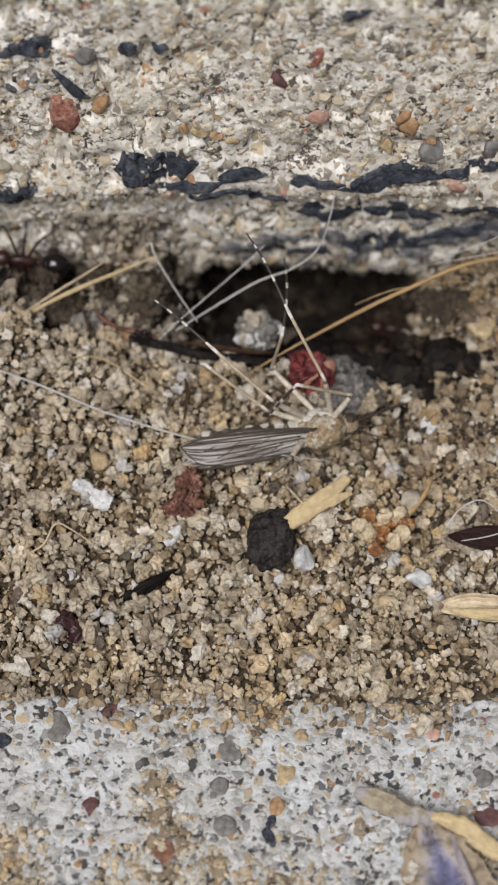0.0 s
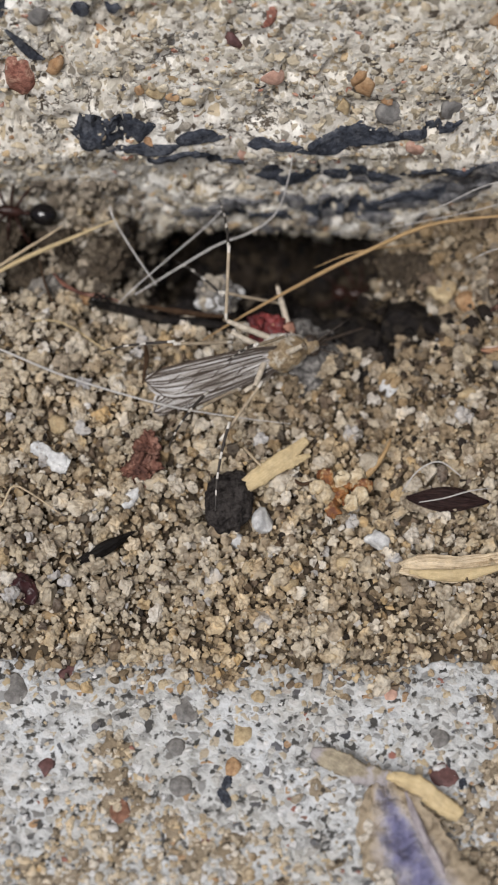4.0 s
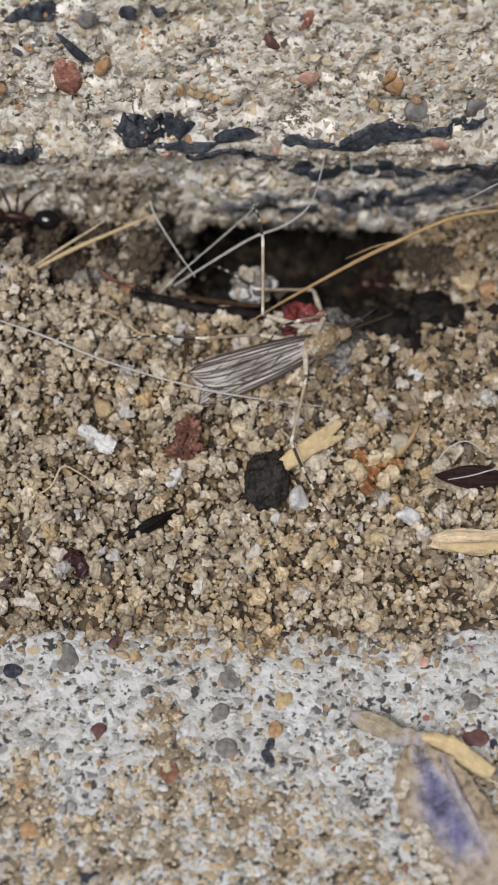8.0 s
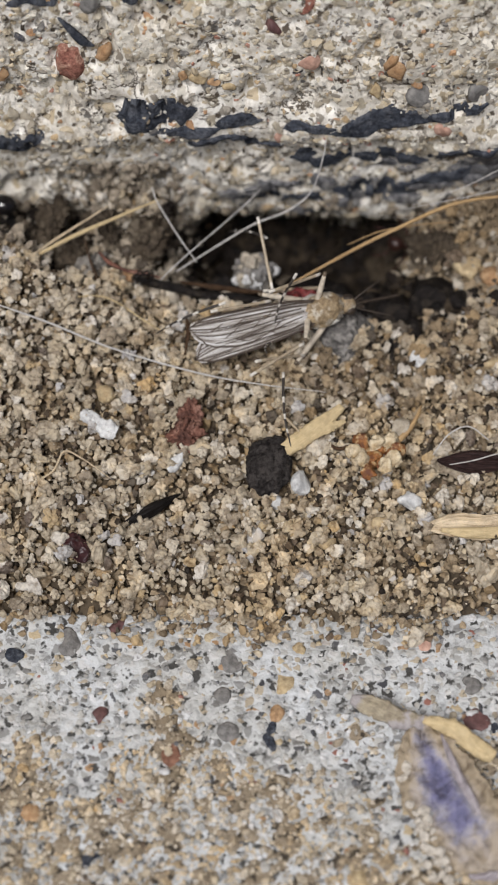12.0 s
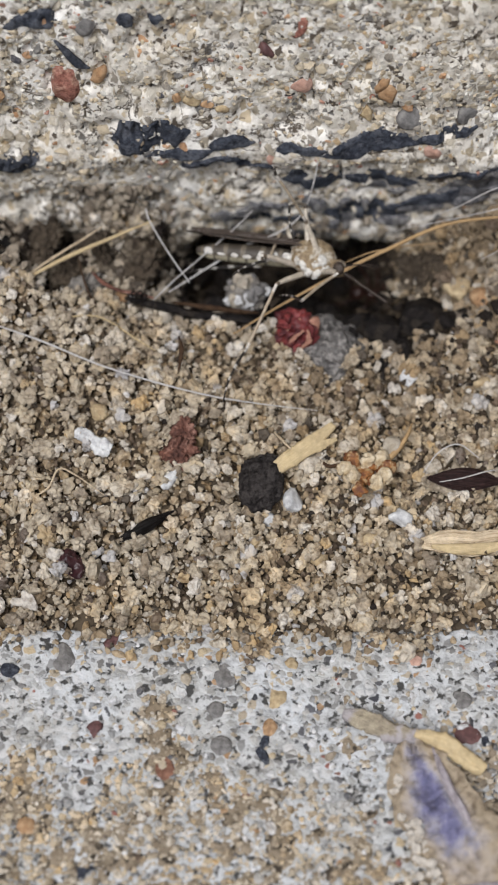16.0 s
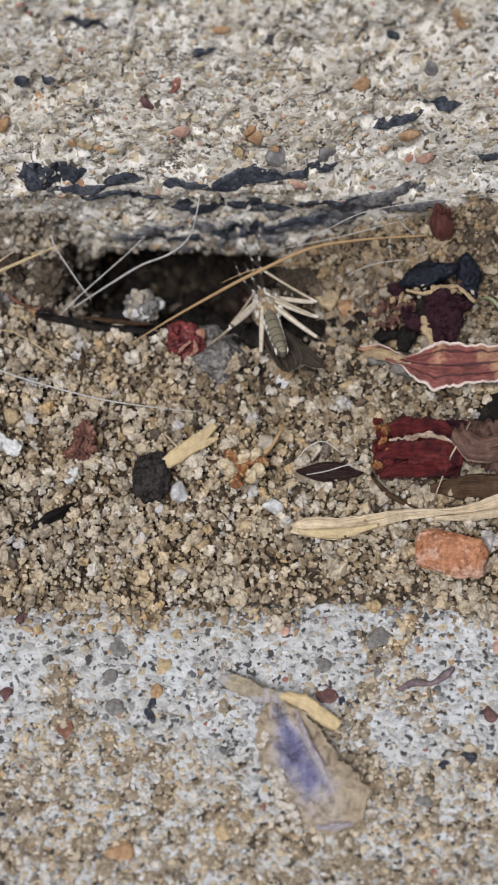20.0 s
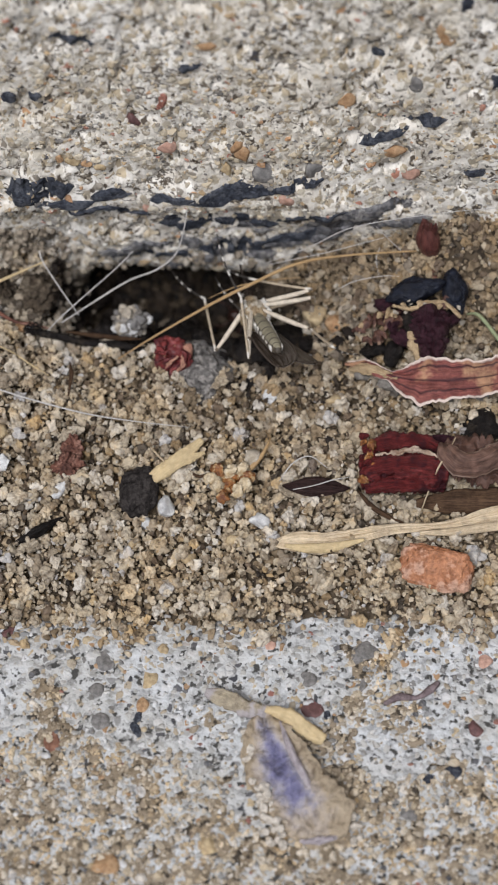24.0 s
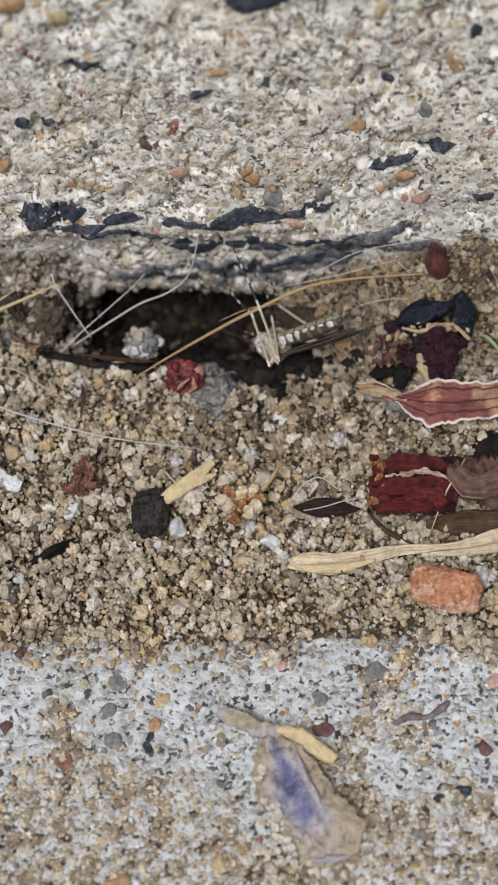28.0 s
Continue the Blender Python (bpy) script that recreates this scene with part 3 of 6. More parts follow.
# ---- helpers for loose things ----
def organic(name, base, second, scale=(900, 900, 900), rough=0.6, mottle=0.8, relief=0.00008, edge=None, vein=None, third=None, grainy=False, sheen=None):
    """Dry plant matter: two tints in fibres along the piece (UV), blotches, and, where given, a pale margin and dark veins."""
    m, n, l, b = node_material(name)
    tex = n.new("ShaderNodeTexCoord")
    mp = n.new("ShaderNodeMapping")
    mp.inputs["Scale"].default_value = (scale[0],) * 3 if grainy else (3.0, 26.0, 1.0)
    l.new(tex.outputs["Object" if grainy else "UV"], mp.inputs["Vector"])
    fibre = noise_node(n, l, mp.outputs[0], 1.6, 5, 0.65)
    blot = noise_node(n, l, tex.outputs["Object"], scale[0], 4, 0.6)
    fine = noise_node(n, l, tex.outputs["Object"], scale[0] * 4, 4, 0.7)
    r = ramp_of(n, [(0.36, second), (0.56, base), (0.74, tuple(min(1, v * 1.3) for v in base))])
    l.new(fibre.outputs[0], r.inputs[0])
    c = r.outputs[0]
    if third:
        pick = ramp_of(n, [(0.50, (0, 0, 0)), (0.58, (1, 1, 1))])
        l.new(blot.outputs[0], pick.inputs[0])
        c = mixed(n, l, "MIX", pick.outputs[0], c, third)
    sh = ramp_of(n, [(0.3, (0.45, 0.42, 0.42)), (0.55, (1, 1, 1)), (0.75, (1.2, 1.2, 1.15))])
    l.new(fine.outputs[0], sh.inputs[0])
    c = mixed(n, l, "MULTIPLY", mottle, c, sh.outputs[0])
    sep = n.new("ShaderNodeSeparateXYZ")
    l.new(tex.outputs["UV"], sep.inputs[0])
    if vein:
        wob = n.new("ShaderNodeMath")
        wob.operation = "MULTIPLY_ADD"
        wob.inputs[1].default_value = 0.12
        l.new(blot.outputs[0], wob.inputs[0])
        l.new(sep.outputs[1], wob.inputs[2])
        v = ramp_of(n, [(0.20, (0, 0, 0)), (0.24, (1, 1, 1)), (0.28, (0, 0, 0)), (0.50, (0, 0, 0)), (0.55, (1, 1, 1)), (0.60, (0, 0, 0)), (0.76, (0, 0, 0)), (0.80, (1, 1, 1)), (0.84, (0, 0, 0))])
        l.new(wob.outputs[0], v.inputs[0])
        c = mixed(n, l, "MIX", v.outputs[0], c, vein)
    if edge:
        wob2 = n.new("ShaderNodeMath")
        wob2.operation = "MULTIPLY_ADD"
        wob2.inputs[1].default_value = 0.06
        l.new(fine.outputs[0], wob2.inputs[0])
        l.new(sep.outputs[1], wob2.inputs[2])
        e = ramp_of(n, [(0.06, (1, 1, 1)), (0.10, (0, 0, 0)), (0.955, (0, 0, 0)), (0.985, (1, 1, 1))])
        l.new(wob2.outputs[0], e.inputs[0])
        c = mixed(n, l, "MIX", e.outputs[0], c, edge)
    l.new(c, b.inputs["Base Color"])
    b.inputs["Roughness"].default_value = rough
    b.inputs["Specular IOR Level"].default_value = sheen if sheen is not None else (0.35 if rough < 0.65 else 0.12)
    bump(n, l, mixed(n, l, "MIX", 0.5, fibre.outputs[0], fine.outputs[0]), 0.7, relief, b)
    return m


def add_uv(me, uv):
    layer = me.uv_layers.new(name="UVMap")
    idx = np.empty(len(me.loops), dtype=np.int32)
    me.loops.foreach_get("vertex_index", idx)
    layer.data.foreach_set("uv", np.asarray(uv, dtype=np.float32)[idx].ravel())


def curve_through(points, n):
    """n points on a smooth curve through the given ones."""
    P = np.array(points, float)
    if len(P) == 2:
        return P[0] + (P[1] - P[0]) * np.linspace(0, 1, n)[:, None]
    Q = np.vstack([2 * P[0] - P[1], P, 2 * P[-1] - P[-2]])
    out = []
    for s in np.linspace(0, len(P) - 1, n):
        i = min(int(s), len(P) - 2)
        t = s - i
        a, b, c, d = Q[i:i + 4]
        out.append(0.5 * (2 * b + (c - a) * t + (2 * a - 5 * b + 4 * c - d) * t * t + (3 * b - a - 3 * c + d) * t ** 3))
    return np.array(out)


def unit(v):
    return v / np.maximum(np.linalg.norm(v, axis=-1, keepdims=True), 1e-9)


def ribbon_mesh(name, line, widths, thick, material, cup=0.0, rag=0.0, wave=0.0, seed=0, facing=(0, -0.55, 0.83), nu=48, nv=13):
    """A thin solid strip along a line: its width by the given profile, cupped across, with ragged edges and waves."""
    C = curve_through(line, nu)
    T = unit(np.gradient(C, axis=0))
    up = np.array(facing, float)
    S = unit(np.cross(T, up))
    N = unit(np.cross(S, T))
    w = np.interp(np.linspace(0, 1, nu), np.linspace(0, 1, len(widths)), widths)
    v = np.linspace(-1, 1, nv)
    u = np.linspace(0, 1, nu)
    U, V = np.meshgrid(u, v, indexing="ij")
    half = 0.5 * w[:, None] * (1 + rag * vnoise(U * nu / 3.0 + seed, np.sign(V) * 3 + 0 * U, seed + 0.5) + 0.5 * rag * vnoise(U * nu / 1.1, np.sign(V) * 5, seed))
    P = C[:, None] + S[:, None] * (V * half)[..., None]
    bend = cup * (1 - V ** 2) * w[:, None] + wave * fbm(U * 6 + seed, V * 1.7, seed + 3.3, 1.0, 3)
    P = P + N[:, None] * bend[..., None]
    nrm = unit(np.cross(np.gradient(P, axis=1), np.gradient(P, axis=0)))
    nrm = nrm * np.sign((nrm * up).sum(-1, keepdims=True) + 1e-9)
    th = thick * (0.35 + 0.65 * (1 - np.abs(V) ** 4))[..., None]
    top, low = P + nrm * th / 2, P - nrm * th / 2
    k = nu * nv
    g = grid_faces(nu, nv)
    ring = np.concatenate([np.arange(nv), np.arange(1, nu) * nv + nv - 1, k - 2 - np.arange(nv - 1), (np.arange(1, nu - 1) * nv)[::-1]])
    nx = np.roll(ring, -1)
    faces = np.concatenate([g, g[:, ::-1] + k, np.stack([ring, nx, nx + k, ring + k], 1)])
    me = mesh_from(name, np.concatenate([top.reshape(-1, 3), low.reshape(-1, 3)]), faces, material)
    uv = np.stack([U, (V + 1) / 2], -1).reshape(-1, 2)
    add_uv(me, np.concatenate([uv, uv]))
    return me


def tube_mesh(name, line, radii, material, n=24, sides=7):
    """A round stalk or hair along a line, tapered by the radii, closed at both ends."""
    C = curve_through(line, n)
    T = unit(np.gradient(C, axis=0))
    ref = np.array((0.31, 0.22, 0.92))
    A = unit(np.cross(T, ref))
    B = np.cross(T, A)
    r = np.interp(np.linspace(0, 1, n), np.linspace(0, 1, len(radii)), radii)
    a = np.linspace(0, 2 * np.pi, sides, endpoint=False)
    P = C[:, None] + r[:, None, None] * (np.cos(a)[None, :, None] * A[:, None] + np.sin(a)[None, :, None] * B[:, None])
    i = np.arange(n - 1)[:, None] * sides
    j = np.arange(sides)[None]
    q = np.stack([i + j, i + (j + 1) % sides, i + sides + (j + 1) % sides, i + sides + j], -1).reshape(-1, 4)
    V = np.concatenate([P.reshape(-1, 3), C[:1], C[-1:]])
    e0, e1 = n * sides, n * sides + 1
    jj = np.arange(sides)
    caps = np.concatenate([np.stack([jj, np.full(sides, e0), np.full(sides, e0), (jj + 1) % sides], 1)[:, [0, 1, 3]],
                           np.stack([(n - 1) * sides + (jj + 1) % sides, np.full(sides, e1), (n - 1) * sides + jj], 1)])
    tri = np.concatenate([q[:, [0, 1, 2]], q[:, [0, 2, 3]], caps])[:, ::-1]
    me = mesh_from(name, V, tri, material)
    uv = np.concatenate([np.stack(np.broadcast_arrays(np.linspace(0, 1, n)[:, None], (np.arange(sides) / sides)[None]), -1).reshape(-1, 2), [[0, 0], [1, 0]]])
    add_uv(me, uv)
    return me


def ball_data(sub):
    bm = bmesh.new()
    bmesh.ops.create_icosphere(bm, subdivisions=sub, radius=1.0)
    bm.verts.ensure_lookup_table()
    v = np.array([x.co[:] for x in bm.verts])
    f = np.array([[x.index for x in y.verts] for y in bm.faces])
    bm.free()
    return v, f


BALL3, BALL4 = ball_data(3), ball_data(5)


def lump_mesh(name, at, radii, material, turn=(0, 0, 0), rough=0.12, grain=0.04, seed=0, point=0.0, cuts=0, fine=False, ridges=0, boxy=1.0):
    """An uneven stone, seed or crumb. point: how far its ends along x draw out; ridges: grooves along x."""
    v, f = BALL4 if fine else BALL3
    rs = np.random.RandomState(seed + 50)
    p = np.sign(v) * np.abs(v) ** boxy
    for _ in range(cuts):
        d = unit(rs.normal(size=3))
        p = p - np.maximum(p @ d - rs.uniform(0.45, 0.8), 0)[:, None] * d
    if point:
        p[:, 1:] *= (1 - point * np.abs(p[:, :1]) ** 1.6)
    o = seed * 3.7
    k = 1 + rough * fbm(v[:, 0] + o, v[:, 1], v[:, 2] + o, 0.9, 3) + grain * fbm(v[:, 0] - o, v[:, 1] + o, v[:, 2], 0.16, 2)
    if ridges:
        k = k + 0.05 * np.cos(ridges * np.arctan2(v[:, 2], v[:, 1]))
    p = p * k[:, None] * np.array(radii)
    R = np.array(Euler([radians(a) for a in turn]).to_matrix())
    me = mesh_from(name, p @ R.T + np.array(at), f, material)
    add_uv(me, np.stack([(v[:, 0] + 1) / 2, np.arctan2(v[:, 2], v[:, 1]) / (2 * np.pi) + 0.5], 1))
    return me


def centre_on(ob):
    """Moves the origin of a mesh object to the middle of its foot."""
    me = ob.data
    co = np.empty(len(me.vertices) * 3, dtype=np.float32)
    me.vertices.foreach_get("co", co)
    co = co.reshape(-1, 3)
    foot = np.array([(co[:, 0].min() + co[:, 0].max()) / 2, (co[:, 1].min() + co[:, 1].max()) / 2, co[:, 2].min()])
    me.vertices.foreach_set("co", (co - foot).astype(np.float32).ravel())
    me.update()
    ob.location = Vector(foot.tolist())
    return ob


def thing(name, me, label, category, group=""):
    return tagged(centre_on(new(name, me)), label, category, group)


def root_of(name, at, label, category, group=""):
    ob = new(name)
    ob.empty_display_size = 0.0005
    ob.location = Vector([c * MM for c in at])
    return tagged(ob, label, category, group)


def part(name, me, parent, label=""):
    """A mesh in place as a part of a thing, or of a part."""
    ob = centre_on(new(name, me))
    ob.parent = parent
    chain, up = Matrix(), parent
    while up:
        chain = Matrix.Translation(up.location) @ chain
        up = up.parent
    ob.location = ob.location - chain.translation
    return tagged(ob, label)


# ---- the riser's larger stones and dark seams ----
seam_mat = organic("dark_slate", (0.068, 0.076, 0.096), (0.030, 0.034, 0.046), (2600,) * 3, 0.7, 1.0, 0.0003, third=(0.095, 0.102, 0.12), grainy=True)
brick_mat = organic("red_stone", (0.40, 0.185, 0.14), (0.25, 0.10, 0.075), (2400,) * 3, 0.7, 1.0, 0.0003, third=(0.46, 0.27, 0.20), grainy=True)
rust_mat = organic("orange_stone", (0.43, 0.285, 0.165), (0.34, 0.20, 0.105), (1600,) * 3, 0.7, 0.8, grainy=True)
ochre_mat = organic("ochre_stone", (0.50, 0.40, 0.25), (0.38, 0.28, 0.16), (1600,) * 3, 0.7, 0.8, grainy=True)
pink_mat = organic("pink_stone", (0.52, 0.335, 0.265), (0.42, 0.25, 0.19), (1600,) * 3, 0.7, 0.6, grainy=True)
grey_mat = organic("grey_stone", (0.22, 0.21, 0.20), (0.15, 0.145, 0.14), (1600,) * 3, 0.7, 0.8, grainy=True)
white_mat = organic("white_chalk", (0.64, 0.64, 0.63), (0.46, 0.46, 0.46), (1600,) * 3, 0.8, 0.6, grainy=True)
cream_stone_mat = organic("cream_inset", (0.66, 0.60, 0.48), (0.52, 0.44, 0.32), (1800,) * 3, 0.7, 0.8, grainy=True)
maroon_mat = organic("maroon_stone", (0.15, 0.075, 0.07), (0.10, 0.05, 0.05), (1600,) * 3, 0.6, 0.7, grainy=True)


def seam_mesh(name, x0, z0, x1, z1, width, seed, proud=0.10, taper=True, material=None):
    """A ragged dark seam laid along the riser's face."""
    nu, nv = int(18 * max(abs(x1 - x0), 1.0)) + 8, 11
    U, V = np.meshgrid(np.linspace(0, 1, nu), np.linspace(-1, 1, nv), indexing="ij")
    x = x0 + (x1 - x0) * U
    ends = np.minimum(1, np.minimum(U, 1 - U) * 5 + 0.05) if taper else 1 - 0.6 * np.abs(2 * U - 1) ** 3
    half = 0.5 * width * ends * (1 + 0.75 * fbm(x * 1.0 + seed, V * 0 + np.sign(V) * 2.2, seed * 1.3, 0.8, 3))
    z = z0 + (z1 - z0) * U + 0.30 * width * vnoise(x / 0.8 + seed, 2.2, seed) + np.maximum(half, 0.02) * V
    y = wall_depth(x, z) - proud * (1 - V ** 6) * ends + 0.06 * fbm(x, z, 3.0 + seed, 0.4, 2)
    top = np.stack([x, y, z], -1).reshape(-1, 3)
    k = nu * nv
    g = grid_faces(nu, nv)
    ring = np.concatenate([np.arange(nv), np.arange(1, nu) * nv + nv - 1, k - 2 - np.arange(nv - 1), (np.arange(1, nu - 1) * nv)[::-1]])
    nx = np.roll(ring, -1)
    me = mesh_from(name, np.concatenate([top, top + (0, 0.6, 0)]), np.concatenate([g, g[:, ::-1] + k, np.stack([ring, nx, nx + k, ring + k], 1)]), material or seam_mat)
    add_uv(me, np.concatenate([np.stack([U, (V + 1) / 2], -1).reshape(-1, 2)] * 2))
    return me


SEAMS = [(-4.2, 7.35, -1.6, 7.60, 1.05), (-4.0, 6.75, -2.6, 6.85, 0.40), (-3.0, 6.3, -0.9, 6.6, 0.36), (-2.2, 5.7, -0.1, 6.0, 0.42), (-1.2, 6.7, 0.3, 6.85, 0.40), (-0.5, 5.35, 1.0, 5.5, 0.35),
         (0.9, 6.45, 2.6, 6.55, 0.36), (2.3, 6.45, 5.4, 6.95, 0.62), (5.0, 6.95, 7.2, 7.75, 0.30), (-9.2, 5.4, -6.3, 6.0, 0.95), (-6.9, 12.0, -5.3, 12.3, 0.55),
         (-3.7, 12.3, -3.1, 12.25, 0.40), (-2.8, 12.3, -2.3, 12.25, 0.38), (8.2, 9.5, 9.9, 10.6, 0.36), (9.6, 10.7, 11.1, 11.1, 0.32), (-2.0, 15.3, -0.4, 15.0, 0.40),
         (1.2, 4.5, 3.2, 4.4, 0.60), (3.0, 4.5, 5.6, 4.6, 0.45), (5.4, 4.6, 8.0, 5.7, 0.5), (11.9, 8.1, 12.7, 8.2, 0.42), (2.2, 13.9, 3.0, 14.0, 0.2), (8.4, 14.2, 8.9, 14.0, 0.32),
         (2.4, 2.4, 5.4, 2.6, 0.75), (4.6, 2.8, 7.4, 3.9, 0.6), (-0.6, 2.2, 2.6, 2.0, 0.6)]
for k, (x0, z0, x1, z1, w) in enumerate(SEAMS):
    part("dark_seam", seam_mesh("dark_seam", x0, z0, x1, z1, 1.25 * w, k + 1), riser, "blue-black slaty seam in the concrete")


# grey patches that paint the shade below the riser's overhanging edge
ledge_shade_mat = organic("ledge_shade", (0.19, 0.187, 0.192), (0.075, 0.075, 0.082), (1700,) * 3, 0.75, 0.95, 0.00025, third=(0.24, 0.23, 0.22), grainy=True)
rs = np.random.RandomState(64)
for k in range(15):
    x0 = -1.2 + 0.6 * k
    z0 = rs.uniform(1.0, 4.3) + 1.3 * float(smooth(5.0, 8.5, x0))
    part("shade_patch", seam_mesh("shade_patch", x0, z0, x0 + rs.uniform(1.0, 2.2), z0 + rs.uniform(-0.1, 0.35), rs.uniform(0.45, 0.85), 40 + k, 0.12, material=ledge_shade_mat), riser, "dull grey patch painting the shade under the step's edge")


# three longer ones carry the painted shade on towards +x
for k, (x0, z0, x1, z1, w) in enumerate([(6.3, 4.3, 9.3, 5.5, 0.9), (7.6, 5.3, 10.4, 6.2, 0.6), (8.6, 4.4, 11.0, 5.2, 0.7)]):
    part("shade_patch", seam_mesh("shade_patch", x0, z0, x1, z1, w, 70 + k, 0.12, material=ledge_shade_mat), riser, "dull grey patch painting the shade under the step's edge")


def set_stone(x, z, rx, rz, mat, seed, sink=0.45, name="stone", label=""):
    d = float(wall_depth(np.array(x), np.array(z), False))
    part(name, lump_mesh(name, (x, d + sink * min(rx, rz) - 0.05, z), (rx, 0.75 * min(rx, rz), 1.4 * rz), mat, (0, 12 * (seed % 5 - 2), 0), 0.16, 0.05, seed, cuts=4), riser, label)


WALL_STONES = [(-5.4, 9.40, 0.60, 0.60, brick_mat, "brick-red stone set in the concrete"), (-4.3, 9.85, 0.26, 0.26, rust_mat, ""), (1.65, 9.5, 0.34, 0.28, pink_mat, ""), (4.25, 9.3, 0.32, 0.30, rust_mat, ""),
               (3.65, 8.15, 0.22, 0.24, ochre_mat, ""), (5.8, 6.6, 0.30, 0.26, pink_mat, ""), (1.55, 12.0, 0.24, 0.30, brick_mat, ""), (0.62, 10.9, 0.26, 0.26, maroon_mat, ""),
               (10.75, 15.4, 0.36, 0.42, rust_mat, "orange stone set in the concrete"), (11.3, 16.9, 0.26, 0.30, seam_mat, ""), (10.05, 8.0, 0.36, 0.30, pink_mat, ""), (4.1, 9.6, 0.26, 0.28, rust_mat, ""),
               (7.65, 12.0, 0.36, 0.24, rust_mat, ""), (3.2, 15.0, 0.42, 0.18, rust_mat, ""), (9.3, 9.15, 0.55, 0.22, rust_mat, "rusty orange stain of stone in the concrete"), (-1.55, 8.7, 0.30, 0.18, ochre_mat, "ochre patch set in the concrete"), (-2.0, 8.85, 0.18, 0.14, rust_mat, ""), (-1.1, 8.5, 0.22, 0.14, rust_mat, ""), (-1.35, 8.95, 0.16, 0.12, cream_stone_mat, ""), (-0.75, 8.75, 0.20, 0.12, cream_stone_mat, ""),
               (-0.65, 8.35, 0.24, 0.15, ochre_mat, ""), (4.6, 18.25, 1.45, 0.85, seam_mat, "large blue-black stone set in the concrete"),
               (8.4, 17.8, 0.55, 0.36, ochre_mat, ""), (0.9, 6.0, 0.22, 0.18, pink_mat, ""), (-4.6, 12.0, 0.34, 0.38, grey_mat, ""), (5.0, 8.0, 0.40, 0.30, grey_mat, ""),
               (6.7, 8.2, 0.34, 0.26, grey_mat, ""), (9.9, 12.9, 0.40, 0.34, grey_mat, ""), (2.2, 6.05, 0.2, 0.2, pink_mat, ""), (-7.4, 8.9, 0.30, 0.24, rust_mat, ""), (12.6, 13.2, 0.4, 0.3, seam_mat, ""),
               (-3.2, 18.4, 0.5, 0.4, rust_mat, ""), (-1.9, 17.6, 0.42, 0.32, ochre_mat, ""), (12.4, 17.4, 0.42, 0.44, seam_mat, "")]
for k, (x, z, rx, rz, mat, lab) in enumerate(WALL_STONES):
    set_stone(x, z, rx, rz, mat, k + 3, label=lab)

# a slit-like crack beside the brick-red stone
part("crack", tube_mesh("crack", [(-5.45, 7.02, 11.5), (-5.15, 7.08, 11.0), (-4.85, 7.15, 10.5), (-4.5, 7.15, 10.3)], [0.04, 0.12, 0.15, 0.03], seam_mat), riser, "thin black crack in the concrete")

# ---- larger stones in the slab ----
brown_stone_mat = organic("red_brown_stone", (0.24, 0.125, 0.085), (0.16, 0.08, 0.055), (1600,) * 3, 0.7, 0.8, grainy=True)
SLAB_STONES = [(-2.15, -10.2, 0.46, 0.30, brown_stone_mat), (6.4, -9.05, 0.48, 0.36, maroon_mat), (-0.34, -14.55, 0.55, 0.45, rust_mat), (1.4, -6.8, 0.24, 0.26, ochre_mat), (-0.5, -7.2, 0.36, 0.40, grey_mat),
               (-3.75, -5.95, 0.36, 0.24, maroon_mat), (-6.8, -7.05, 0.30, 0.34, seam_mat), (5.05, -6.55, 0.26, 0.22, pink_mat), (0.95, -7.9, 0.34, 0.42, ochre_mat), (0.8, -8.85, 0.22, 0.34, rust_mat),
               (0.62, -9.3, 0.16, 0.26, seam_mat), (0.58, -9.8, 0.17, 0.32, seam_mat), (-0.8, -8.3, 0.34, 0.3, grey_mat), (-0.6, -9.5, 0.3, 0.32, grey_mat), (-5.2, -6.6, 0.5, 0.36, grey_mat), (6.3, -8.0, 0.34, 0.28, grey_mat),
               (8.1, -8.2, 0.22, 0.3, grey_mat), (10.9, -11.4, 0.4, 0.3, seam_mat), (10.2, -11.7, 0.3, 0.2, seam_mat), (12.3, -7.3, 0.30, 0.24, pink_mat), (-4.2, -9.0, 0.3, 0.26, maroon_mat), (11.8, -9.9, 0.32, 0.26, maroon_mat),
               (8.3, -7.0, 0.4, 0.6, grey_mat), (-6.0, -12.0, 0.34, 0.3, rust_mat), (3.0, -14.0, 0.4, 0.34, ochre_mat), (-4.4, -13.4, 0.42, 0.2, seam_mat), (9.4, -13.0, 0.34, 0.3, grey_mat), (6.9, -9.4, 0.2, 0.16, seam_mat)]
for k, (x, y, rx, ry, mat) in enumerate(SLAB_STONES):
    h = float(slab_height(np.array(x), np.array(y)))
    part("stone", lump_mesh("stone", (x, y, h - 0.02), (rx, ry, 0.5 * min(rx, ry)), mat, (0, 0, 25 * (k % 7 - 3)), 0.14, 0.05, k + 70, cuts=4), slab)

# ---- litter on the sand ----
def ground_at(x, y):
    return float(sand_height(np.array(float(x)), np.array(float(y))))


char_mat = organic("charcoal", (0.040, 0.035, 0.033), (0.012, 0.010, 0.010), (3000,) * 3, 0.6, 0.95, 0.0003, third=(0.055, 0.048, 0.045), grainy=True, sheen=0.10)
straw_mat = organic("straw", (0.64, 0.51, 0.30), (0.50, 0.37, 0.19), (700,) * 3, 0.55, 0.5)
pale_straw_mat = organic("pale_straw", (0.70, 0.58, 0.41), (0.30, 0.20, 0.10), (700,) * 3, 0.55, 0.7)
hair_mat = organic("pale_hair", (0.62, 0.60, 0.58), (0.48, 0.45, 0.42), (700,) * 3, 0.4, 0.3)
